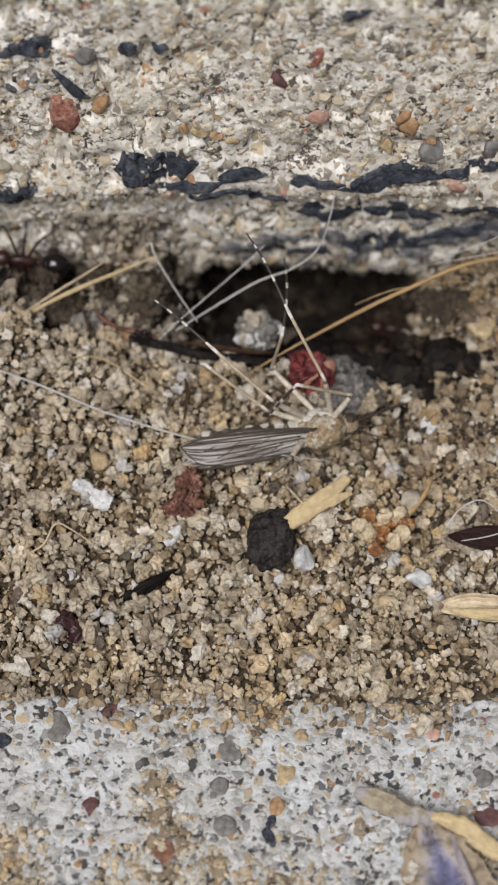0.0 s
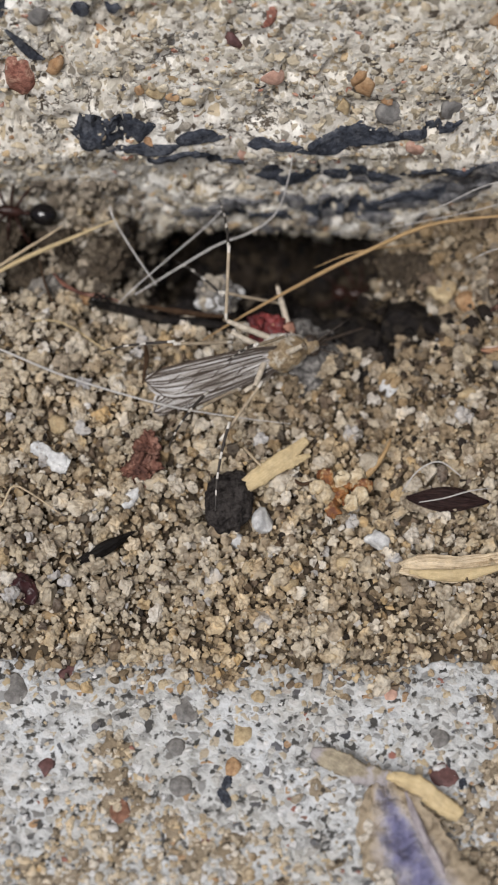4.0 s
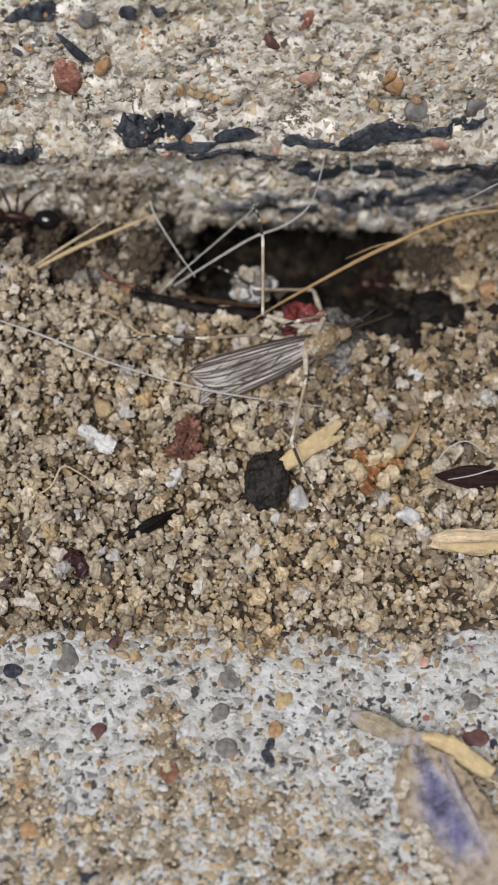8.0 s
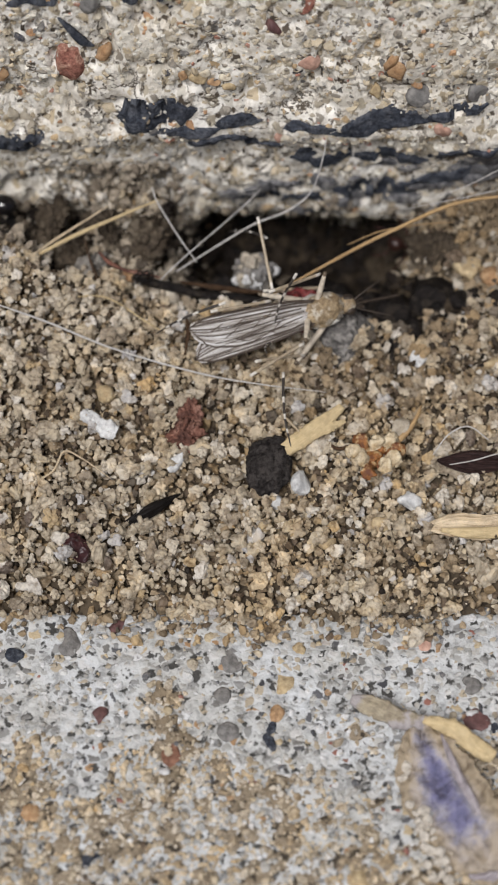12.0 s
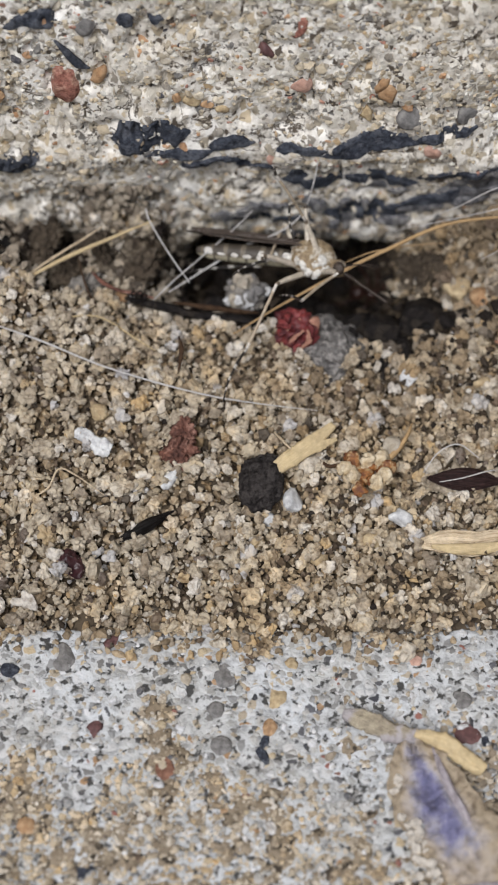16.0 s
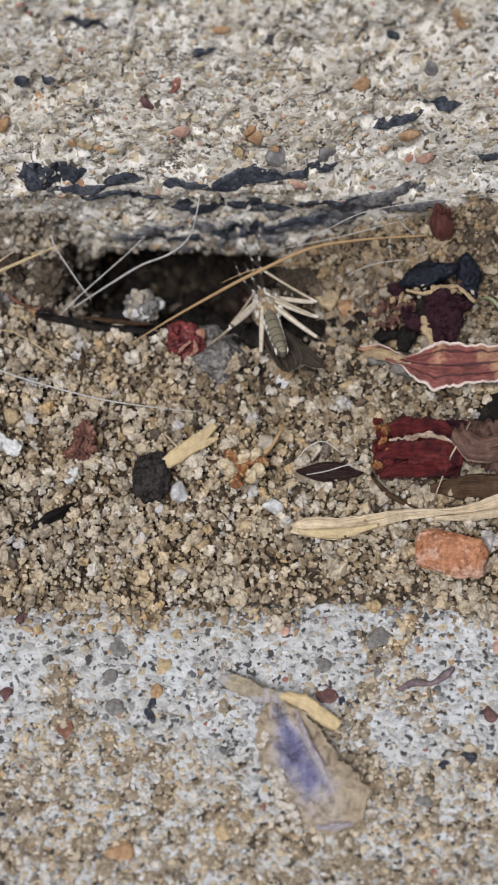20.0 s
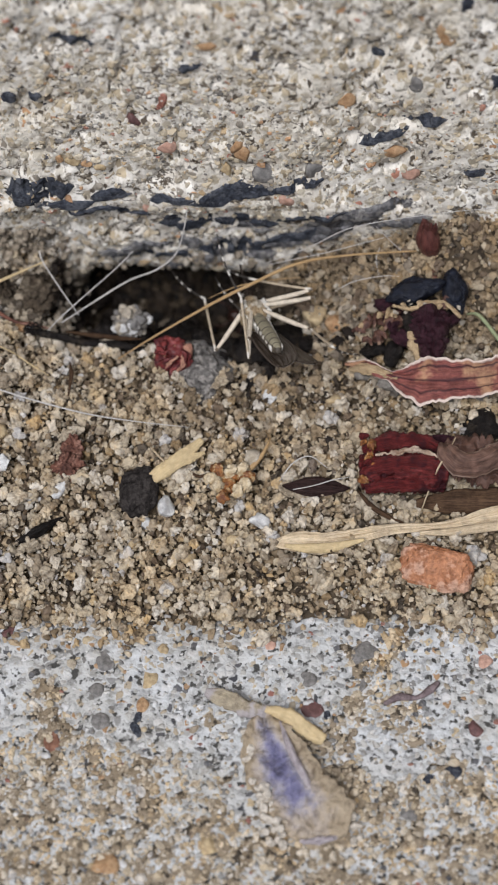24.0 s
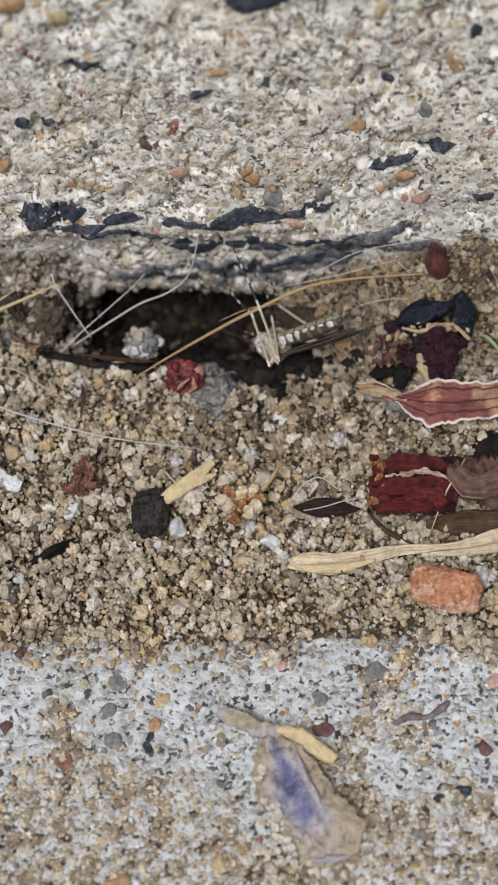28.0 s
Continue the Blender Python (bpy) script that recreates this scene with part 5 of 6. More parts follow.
part("plum_petal", ribbon_mesh("plum_petal", [(10.75, 4.5, 4.2), (10.8, 4.0, 4.0), (10.85, 3.4, 3.7), (10.8, 2.9, 3.3)], [1.0, 1.25, 1.1, 0.6], 0.14, plum_mat, 0.25, 0.25, 0.26, 65, nu=60, nv=31), bud)
part("bract", ribbon_mesh("bract", [(10.15, 3.9, 3.6), (10.25, 3.4, 3.5), (10.4, 2.95, 3.2)], [0.25, 0.45, 0.2], 0.08, tan_mat, 0.2, 0.3, 0.04, 66), bud, "tan shrivelled bract")
for k, (x, y, z, r, mat) in enumerate([(9.2, 4.7, 3.4, 0.34, flake_mat), (9.7, 4.4, 3.6, 0.30, flake_mat), (9.0, 4.2, 2.9, 0.3, flake_mat), (9.9, 3.9, 3.3, 0.5, plum_mat), (9.3, 5.2, 3.6, 0.4, plum_mat), (11.5, 4.3, 3.6, 0.45, plum_mat), (10.4, 4.6, 3.3, 0.9, clod_mat), (11.2, 5.0, 3.3, 0.8, clod_mat), (8.9, 3.9, 2.6, 0.45, clod_mat), (9.6, 3.6, 2.7, 0.5, clod_mat)]):
    part("crumb", lump_mesh("crumb", (x, y, z), (r, 0.8 * r, 0.75 * r), mat, (20 * k, 0, 47 * k), 0.34, 0.12, 67 + k, cuts=3), bud)
rs = np.random.RandomState(91)
for k in range(26):
    x, y, a = 9.35 + 0.62 * rs.normal(), 4.35 + 0.48 * rs.normal(), rs.uniform(0, 6.28)
    z, h = 3.45 + 0.25 * rs.rand() - 0.25 * abs(x - 9.5), rs.uniform(0.16, 0.36)
    L = [(x - h * math.cos(a), y - h * math.sin(a), z - 0.1), (x, y, z + 0.16), (x + h * math.cos(a), y + h * math.sin(a), z + rs.uniform(-0.2, 0.2))]
    part("flake", ribbon_mesh("flake", L, [0.10, rs.uniform(0.16, 0.34), 0.06], 0.05, (flake_mat, plum_mat, flake_mat, tan_mat)[k % 4], 0.2, 0.5, 0.06, 300 + k, facing=(rs.normal() * 0.5, -0.5, 0.8), nu=12, nv=7), bud, "curled brown flake")
for k in range(22):
    u = rs.rand()
    x, y = 9.5 + 2.5 * u, 4.62 - 0.12 * math.sin(5 * u) + 0.22 * rs.normal()
    part("crumb", lump_mesh("crumb", (x, y, 4.22 + 0.12 * rs.normal() - 0.25 * abs(u - 0.5)), np.array((0.12, 0.10, 0.09)) * rs.uniform(0.5, 1.3), (tan_mat, cream_mat, flake_mat)[k % 3], (0, 0, 47 * k), 0.4, 0.15, 330 + k, cuts=3), bud, "tan crumb")
red_pod = root_of("red_pod", (10.95, 6.7, ground_at(10.95, 6.7)), "upright red-brown dry pod with a frayed tip", "pod")
part("hull", lump_mesh("hull", (10.82, 6.75, 5.15), (1.22, 0.42, 0.40), pod_red_mat, (0, 78, 18), 0.12, 0.03, 81, point=0.45, ridges=5, fine=True), red_pod)
for k in range(4):
    part("frayed_tip", ribbon_mesh("frayed_tip", [(10.68 + 0.1 * k, 6.62, 5.75), (10.58 + 0.13 * k, 6.55, 6.1), (10.5 + 0.16 * k, 6.5, 6.4)], [0.2, 0.18, 0.05], 0.06, pod_red_mat, 0.1, 0.2, 0.03, 82 + k, nu=14, nv=7), red_pod)
part("stalk", tube_mesh("stalk", [(10.95, 6.8, 4.3), (11.05, 6.5, 3.9), (11.1, 6.1, 3.6)], [0.2, 0.16, 0.12], husk_mat, 12, 6), red_pod)

rosebud = root_of("red_bud", (1.72, 4.3, ground_at(1.72, 4.3)), "small crumpled deep red bud at the edge of the hollow", "bud")
part("core", lump_mesh("core", (1.72, 4.32, 1.75), (0.80, 0.72, 0.72), bud_mat, (0, 0, 20), 0.42, 0.10, 86, fine=True), rosebud)
rs = np.random.RandomState(33)
for k in range(20):
    a = radians(67 * k + 10) + rs.normal() * 0.5
    cx, cy, cz = 1.72, 4.22, 1.86
    h = rs.uniform(0.05, 0.6)
    L = [(cx + 0.62 * math.cos(a), cy + 0.50 * math.sin(a) - 0.1, cz - 0.2), (cx + 0.58 * math.cos(a + 0.5), cy - 0.15 + 0.45 * math.sin(a + 0.5), cz + h), (cx + 0.30 * math.cos(a + 1.3), cy - 0.25 + 0.22 * math.sin(a + 1.3), cz + h + 0.18)]
    part("bud_petal", ribbon_mesh("bud_petal", L, [0.07, rs.uniform(0.12, 0.34), 0.05], 0.05, bud_edge_mat if k % 3 == 1 else bud_mat, 0.2, 0.7, 0.07, 87 + k, facing=(math.cos(a), math.sin(a) - 0.6, 0.7 + 0.5 * rs.normal()), nu=20, nv=7), rosebud, "pale pink petal edge" if k % 3 == 1 else "")
thing("grey_stone", lump_mesh("grey_stone", (2.78, 3.80, 1.45), (1.15, 1.05, 0.50), slate_mat, (26, 0, 30), 0.34, 0.20, 94, cuts=5, fine=True), "dull grey rough stone beside the red bud", "stone")
cluster = root_of("grain_cluster", (0.1, 6.0, ground_at(0.1, 6.0)), "lump of whitish sand grains stuck together in the hollow", "clump")
part("heart", lump_mesh("heart", (0.1, 6.05, 1.55), (0.60, 0.42, 0.44), rock_mat, (0, 0, 0), 0.3, 0.1, 95), cluster)
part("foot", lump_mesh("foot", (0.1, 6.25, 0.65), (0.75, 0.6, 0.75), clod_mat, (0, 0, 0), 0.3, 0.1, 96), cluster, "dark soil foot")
rs = np.random.RandomState(77)
for k in range(52):
    d = unit(rs.normal(size=3) * (1, 1, 0.9) + (0, -0.5, 0.35))
    q = np.array((0.1, 6.05, 1.6)) + d * (0.66, 0.46, 0.50)
    part("grain", lump_mesh("grain", q, np.array((0.17, 0.16, 0.16)) * rs.uniform(0.6, 1.25), (cream_mat, rock_mat, grey_mat, white_mat)[k % 4], (0, 0, 50 * k), 0.2, 0.05, 100 + k, cuts=4), cluster)
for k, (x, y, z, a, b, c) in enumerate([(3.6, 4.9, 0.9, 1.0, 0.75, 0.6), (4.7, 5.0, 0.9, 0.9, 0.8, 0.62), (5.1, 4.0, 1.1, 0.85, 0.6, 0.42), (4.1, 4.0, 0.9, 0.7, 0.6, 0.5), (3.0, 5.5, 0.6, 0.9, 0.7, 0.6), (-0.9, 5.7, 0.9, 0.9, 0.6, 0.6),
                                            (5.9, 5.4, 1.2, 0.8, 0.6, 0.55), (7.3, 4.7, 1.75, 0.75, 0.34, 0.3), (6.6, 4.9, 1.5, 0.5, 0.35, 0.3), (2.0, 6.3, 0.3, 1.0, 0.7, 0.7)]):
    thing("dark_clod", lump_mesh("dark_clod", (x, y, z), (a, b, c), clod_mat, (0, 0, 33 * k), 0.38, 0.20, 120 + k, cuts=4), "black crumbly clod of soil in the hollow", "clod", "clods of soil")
for k, (x, y, z, r, mat) in enumerate([(-5.6, 6.6, 2.2, 0.8, earth_mat), (-7.0, 6.8, 2.4, 0.7, earth_mat), (-6.2, 7.4, 2.9, 0.7, earth_mat), (-4.6, 7.2, 2.0, 0.7, earth_mat), (-8.0, 6.5, 2.7, 0.6, clod_mat), (-3.4, 7.0, 1.2, 0.8, earth_mat), (-5.0, 5.9, 1.9, 0.5, rock_mat), (-6.6, 5.9, 2.2, 0.42, cream_mat), (-3.9, 5.6, 1.5, 0.3, rust_mat), (5.6, 7.4, 0.9, 0.7, earth_mat), (6.1, 6.9, 1.5, 0.6, earth_mat)]):
    thing("earth_clod", lump_mesh("earth_clod", (x, y, max(z - 0.4, ground_at(x, y) + 0.3 * r)), (r, 0.8 * r, 0.8 * r), mat, (0, 0, 41 * k), 0.5, 0.32, 140 + k, cuts=3, fine=True), "dark brown crumb of earth under the step's edge", "clod", "clods of soil")
for k, (x, y) in enumerate([(-3.0, 5.2), (-2.5, 4.9), (-2.0, 5.15), (-1.4, 4.7), (-3.3, 4.8), (-2.75, 5.5), (-1.0, 4.9), (-2.2, 5.5)]):
    thing("pale_grain", lump_mesh("pale_grain", (x, y, ground_at(x, y) + 0.22 + 0.06 * (k % 3)), np.array((0.27, 0.24, 0.22)) * (0.7, 1.1, 0.85, 1.0)[k % 4], cream_mat, (20 * k, 0, 60 * k), 0.3, 0.10, 160 + k, cuts=7), "large whitish sand grain at the hollow's edge", "grain", "large pale grains")

# ---- stalks and hairs ----
def strand(name, line, radii, mat, label, category, n=40):
    return thing(name, tube_mesh(name, line, [0.75 * r for r in radii], mat, n, 6), label, category)


strand("tan_stalk", [(-0.29, 4.05, 1.95), (1.12, 4.75, 2.45), (3.16, 5.3, 3.56), (4.37, 5.6, 4.13), (6.16, 6.0, 4.87), (7.97, 6.4, 4.83), (10.41, 6.7, 4.68)], [0.03, 0.05, 0.08, 0.085, 0.08, 0.06, 0.04], stem_mat, "long thin tan grass stalk arching over the hollow", "stalk", 70)
strand("tan_stalk", [(3.0, 5.9, 3.1), (4.0, 6.1, 3.5), (5.2, 6.3, 3.6), (6.3, 6.5, 3.5)], [0.015, 0.03, 0.03, 0.015], stem_mat, "thin tan stalk lying across the hollow", "stalk", 40)
strand("curved_hair", [(-2.33, 5.4, 2.38), (-0.91, 6.2, 2.82), (0.12, 6.6, 3.28), (1.14, 6.8, 3.66), (1.87, 7.0, 4.35), (2.2, 7.2, 5.65), (2.3, 7.6, 6.3)], [0.03, 0.045, 0.045, 0.04, 0.035, 0.03, 0.02], hair_mat, "long curved pale hair rising from the hollow to the step", "hair", 60)
strand("pale_hair", [(-2.9, 5.1, 2.2), (-2.1, 5.5, 2.9), (-0.38, 6.9, 3.56), (0.3, 7.4, 4.0)], [0.02, 0.03, 0.03, 0.015], hair_mat, "straight pale hair leaning against the step", "hair")
strand("pale_hair", [(-3.05, 7.1, 4.4), (-2.9, 6.8, 4.07), (-2.29, 6.2, 3.22), (-1.67, 5.4, 2.82)], [0.03, 0.04, 0.035, 0.02], hair_mat, "short pale hair leaning against the step", "hair")
strand("pale_hair", [(-7.9, 3.4, 3.3), (-6.18, 2.99, 2.85), (-4.12, 2.32, 2.38), (-1.54, 1.58, 2.15), (0.34, 1.34, 1.92), (2.3, 1.15, 1.78)], [0.03, 0.045, 0.045, 0.04, 0.03, 0.012], hair_mat, "long pale hair lying across the sand", "hair", 70)
strand("curled_fibre", [(-6.7, -2.3, 1.4), (-6.48, -2.12, 1.56), (-5.82, -1.8, 1.77), (-5.49, -1.3, 2.07), (-4.99, -1.45, 1.98), (-4.1, -1.85, 1.46)], [0.02, 0.04, 0.05, 0.045, 0.035, 0.015], pale_straw_mat, "curled pale fibre on sand", "fibre")
left_straw = root_of("split_straw", (-5.0, 6.1, 3.2), "split yellow straw leaning under the step's edge", "straw")
part("strand", tube_mesh("strand", [(-6.85, 5.4, 2.95), (-5.5, 6.0, 3.35), (-4.2, 6.4, 3.75), (-2.85, 6.85, 4.1)], [0.05, 0.075, 0.06, 0.03], straw_mat, 40, 6), left_straw)
part("strand", tube_mesh("strand", [(-6.8, 5.45, 3.05), (-5.9, 5.9, 3.45), (-5.0, 6.3, 3.85), (-4.4, 6.6, 4.1)], [0.04, 0.05, 0.04, 0.02], pale_straw_mat, 30, 6), left_straw)
strand("thin_straw", [(-5.9, 3.9, 2.75), (-5.45, 4.0, 2.8), (-4.44, 4.2, 2.55), (-3.22, 3.55, 2.2), (-2.7, 3.3, 2.0)], [0.02, 0.035, 0.04, 0.035, 0.015], straw_mat, "thin bent straw lying on sand", "straw")
strand("brown_rootlet", [(-5.2, 6.3, 3.0), (-5.0, 5.6, 2.7), (-4.7, 5.0, 2.4), (-4.2, 4.7, 2.2)], [0.02, 0.05, 0.05, 0.02], bark_mat, "thin brown rootlet at the hollow's edge", "rootlet")
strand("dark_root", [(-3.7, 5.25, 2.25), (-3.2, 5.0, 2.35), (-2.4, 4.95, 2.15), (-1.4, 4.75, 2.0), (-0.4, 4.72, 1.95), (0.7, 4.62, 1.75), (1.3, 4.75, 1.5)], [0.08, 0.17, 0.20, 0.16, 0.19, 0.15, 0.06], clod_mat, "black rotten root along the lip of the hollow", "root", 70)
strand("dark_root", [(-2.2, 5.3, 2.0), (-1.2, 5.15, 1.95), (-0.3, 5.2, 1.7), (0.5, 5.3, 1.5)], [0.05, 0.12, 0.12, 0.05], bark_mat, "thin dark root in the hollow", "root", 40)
for k in range(7):
    a = 0.9 * k
    strand("root_hair", [(-3.35 + 0.24 * math.cos(a), 5.1 + 0.18 * math.sin(a), 2.35), (-3.3 + 0.30 * math.cos(a + 1.3), 5.0 + 0.2 * math.sin(a + 1.3), 2.66), (-3.3 + 0.24 * math.cos(a + 2.8), 5.0 + 0.2 * math.sin(a + 2.8), 2.4)], [0.03, 0.045, 0.03], clod_mat, "black curl of rootlet at the hollow's lip", "rootlet", 16)
strand("red_brown_rootlet", [(-4.75, 5.9, 2.75), (-4.4, 5.5, 2.7), (-3.9, 5.35, 2.5), (-3.3, 5.4, 2.3), (-2.8, 5.2, 2.3)], [0.04, 0.10, 0.07, 0.09, 0.03], husk_mat, "red-brown shrivelled rootlet at the hollow's lip", "rootlet", 30)
strand("brown_leaf_sliver", [(-2.0, 3.9, 2.0), (-1.9, 3.2, 2.2), (-2.0, 2.4, 2.0)], [0.04, 0.12, 0.03], bark_mat, "brown sliver of leaf stuck in sand", "leaf sliver")
for line in ([(4.79, 6.8, 3.76), (7.2, 6.9, 4.39), (8.4, 6.95, 4.8), (9.57, 6.9, 5.32)], [(4.99, 6.8, 3.92), (6.6, 6.9, 4.7), (8.16, 7.0, 5.65), (10.86, 6.5, 6.9), (13.5, 6.2, 7.6)], [(8.94, 6.9, 5.79), (9.6, 6.85, 4.9), (10.23, 6.7, 4.2)], [(9.1, 6.7, 4.9), (9.0, 6.6, 4.4), (9.1, 6.4, 3.7)], [(7.5, 6.0, 3.3), (8.2, 6.2, 3.6), (9.2, 6.2, 3.9), (9.8, 6.1, 4.0)]):
    strand("fine_hair", line, [0.01, 0.022, 0.02, 0.008], hair_mat, "fine pale hair strung between step and litter", "hair")
blade = root_of("green_blade", (12.9, 4.2, ground_at(12.9, 4.2)), "thin pale green grass blade, split in two", "grass blade")
part("strand", tube_mesh("strand", [(12.2, 5.0, 3.2), (12.6, 4.6, 3.6), (13.3, 3.7, 3.3), (14.0, 2.9, 3.2)], [0.03, 0.07, 0.08, 0.05], blade_mat, 24, 6), blade)
part("strand", tube_mesh("strand", [(13.3, 3.5, 3.2), (13.35, 4.6, 3.9), (13.6, 6.0, 4.6)], [0.05, 0.08, 0.03], blade_mat, 24, 6), blade)
strand("brown_twig", [(8.8, -9.0, 0.12), (9.3, -8.78, 0.2), (9.9, -8.80, 0.18), (10.35, -8.5, 0.16), (10.65, -8.2, 0.12)], [0.10, 0.20, 0.11, 0.20, 0.12], mauve_mat, "short purplish-brown twig on the slab", "twig", 24)

# ---- the dried violet flower on the slab ----
violet = root_of("dried_violet", (5.6, -11.6, 0.0), "crumpled dried flower, parchment with a violet heart, on the slab", "flower")
part("body", ribbon_mesh("body", [(4.75, -9.55, 0.40), (4.95, -10.5, 0.42), (5.30, -11.4, 0.38), (5.75, -12.3, 0.28), (6.2, -13.1, 0.20), (6.6, -14.1, 0.06)], [0.8, 1.7, 2.1, 2.3, 2.6, 2.9, 1.9], 0.06, violet_material(), 0.05, 0.13, 0.26, 31, nu=56, nv=45), violet)
part("fold", ribbon_mesh("fold", [(5.35, -9.9, 0.62), (5.6, -10.8, 0.72), (6.0, -11.7, 0.62), (6.5, -12.6, 0.46)], [0.06, 0.22, 0.24, 0.08], 0.08, lilac_mat, 0.2, 0.2, 0.08, 37, nu=30, nv=13), violet, "lilac fold")
part("fold", ribbon_mesh("fold", [(5.9, -13.95, 0.25), (6.5, -14.0, 0.36), (7.1, -13.85, 0.30)], [0.1, 0.26, 0.1], 0.08, lilac_mat, 0.2, 0.25, 0.08, 38, nu=30, nv=13), violet, "lilac fold")
rs = np.random.RandomState(23)
for k in range(70):
    u = rs.rand()
    side = rs.choice((-1, 1)) * rs.uniform(0.75, 1.15)
    x, y = 4.75 + 1.85 * u + side * (0.7 + 0.75 * u), -9.8 - 4.3 * u
    part("sand_grain", lump_mesh("sand_grain", (x, y, 0.26 - 0.06 * u), np.array((0.16, 0.14, 0.12)) * rs.uniform(0.6, 1.35), sand_mat, (0, 0, 50 * k), 0.2, 0.08, 300 + k, cuts=5), violet)
part("stalk", ribbon_mesh("stalk", [(2.9, -8.55, 0.22), (3.6, -8.9, 0.32), (4.3, -9.3, 0.42), (5.0, -9.5, 0.55)], [0.30, 0.62, 0.55, 0.4], 0.12, parch_mat, 0.1, 0.2, 0.06, 32), violet, "flat parchment-coloured stalk")
part("rim", ribbon_mesh("rim", [(4.9, -9.4, 0.62), (5.6, -9.75, 0.75), (6.2, -10.2, 0.65), (6.75, -10.45, 0.4)], [0.2, 0.55, 0.5, 0.4], 0.10, straw_mat, 0.2, 0.15, 0.06, 33), violet, "straw-yellow curled rim")

# ---- the mosquito: body +x forwards, +z its back, in millimetres ----
def banded(name, base, band, stops, rough=0.5):
    """A limb with bands of two tints along its length (UV)."""
    m, n, l, b = node_material(name)
    tex = n.new("ShaderNodeTexCoord")
    sep = n.new("ShaderNodeSeparateXYZ")
    l.new(tex.outputs["UV"], sep.inputs[0])
    r = ramp_of(n, [(p, band if k else base) for p, k in stops], step=True)
    l.new(sep.outputs[0], r.inputs[0])
    fine = noise_node(n, l, tex.outputs["Object"], 6000, 4, 0.6)
    sh = ramp_of(n, [(0.3, (0.55, 0.52, 0.5)), (0.6, (1.1, 1.1, 1.1))])
    l.new(fine.outputs[0], sh.inputs[0])
    l.new(mixed(n, l, "MULTIPLY", 0.7, r.outputs[0], sh.outputs[0]), b.inputs["Base Color"])
    b.inputs["Roughness"].default_value = rough
    return m


femur_mat = banded("pale_femur", (0.60, 0.53, 0.43), (0.12, 0.09, 0.06), [(0.0, 0), (0.93, 1)])
tibia_mat = banded("dark_tibia", (0.42, 0.345, 0.25), (0.62, 0.58, 0.52), [(0.0, 1), (0.10, 0), (0.90, 1)])
tarsus_mat = banded("ringed_tarsus", (0.040, 0.034, 0.030), (0.60, 0.57, 0.52), [(0.0, 1), (0.08, 0), (0.34, 1), (0.42, 0), (0.56, 1), (0.63, 0), (0.76, 1), (0.82, 0)])
abdomen_mat = banded("ringed_abdomen", (0.060, 0.048, 0.035), (0.15, 0.125, 0.09), [(0.0, 1), (0.05, 0), (0.17, 1), (0.21, 0), (0.33, 1), (0.37, 0), (0.48, 1), (0.52, 0), (0.63, 1), (0.67, 0), (0.77, 1), (0.81, 0), (0.90, 1), (0.93, 0)], 0.6)
belly_mat = banded("ringed_belly", (0.26, 0.235, 0.165), (0.07, 0.06, 0.042), [(0.0, 0), (0.15, 1), (0.17, 0), (0.31, 1), (0.33, 0), (0.46, 1), (0.48, 0), (0.61, 1), (0.63, 0), (0.75, 1), (0.77, 0), (0.88, 1), (0.90, 0)], 0.6)
thorax_mat = organic("scaly_thorax", (0.33, 0.25, 0.15), (0.20, 0.14, 0.08), (3000,) * 3, 0.6, 0.9, 0.00006, third=(0.46, 0.41, 0.33), grainy=True)
scale_mat = organic("white_scales", (0.64, 0.62, 0.57), (0.44, 0.41, 0.36), (3000,) * 3, 0.6, 0.6, grainy=True)
dark_bug_mat = organic("dark_chitin", (0.055, 0.04, 0.03), (0.03, 0.022, 0.018), (3000,) * 3, 0.4, 0.6, grainy=True)
vein_mat = organic("wing_vein", (0.10, 0.075, 0.058), (0.05, 0.037, 0.03), (3000,) * 3, 0.5, 0.5)


def membrane_material(name, low, mid, high, alpha):
    m, n, l, b = node_material(name)
    tex = n.new("ShaderNodeTexCoord")
    mp = n.new("ShaderNodeMapping")
    mp.inputs["Scale"].default_value = (2.0, 14.0, 1.0)
    l.new(tex.outputs["UV"], mp.inputs["Vector"])
    streak = noise_node(n, l, mp.outputs[0], 1.5, 4, 0.6)
    r = ramp_of(n, [(0.36, low), (0.51, mid), (0.64, high)])
    l.new(streak.outputs[0], r.inputs[0])
    l.new(r.outputs[0], b.inputs["Base Color"])
    b.inputs["Roughness"].default_value = 0.26
    b.inputs["Alpha"].default_value = alpha
    return m


# upper sheet painted pale as sky sheen, under sheet dark as its shaded side
lit_wing_mat = membrane_material("lit_wing", (0.12, 0.095, 0.078), (0.40, 0.365, 0.33), (0.78, 0.77, 0.77), 0.8)
shaded_wing_mat = membrane_material("shaded_wing", (0.022, 0.016, 0.012), (0.048, 0.035, 0.026), (0.085, 0.062, 0.046), 0.8)


def wing_width(u):
    """Front and rear edge of the wing along its length, 0 at the hinge and 1 at the tip."""
    front = 0.27 * np.sin(np.pi * (0.03 + 0.97 * u)).clip(0, 1) ** 0.26
    rear = 0.78 * np.sin(np.pi * (0.05 + 0.95 * u ** 1.5)).clip(0, 1) ** 0.40
    return front, rear


WING_LENGTH = 3.95


def wing_point(u, v, side):
    """A place on the wing: v from 0 at the front edge to 1 at the rear one."""
    fr, re = wing_width(np.asarray(u, float))
    y = fr + (-(fr + re)) * v
    z = 0.05 * np.sin(u * 3.0) - 0.10 * v * v * np.sin(np.pi * u) + 0.012 * np.sin(v * 22)
    return np.stack(np.broadcast_arrays(-u * WING_LENGTH, side * y, z), -1)


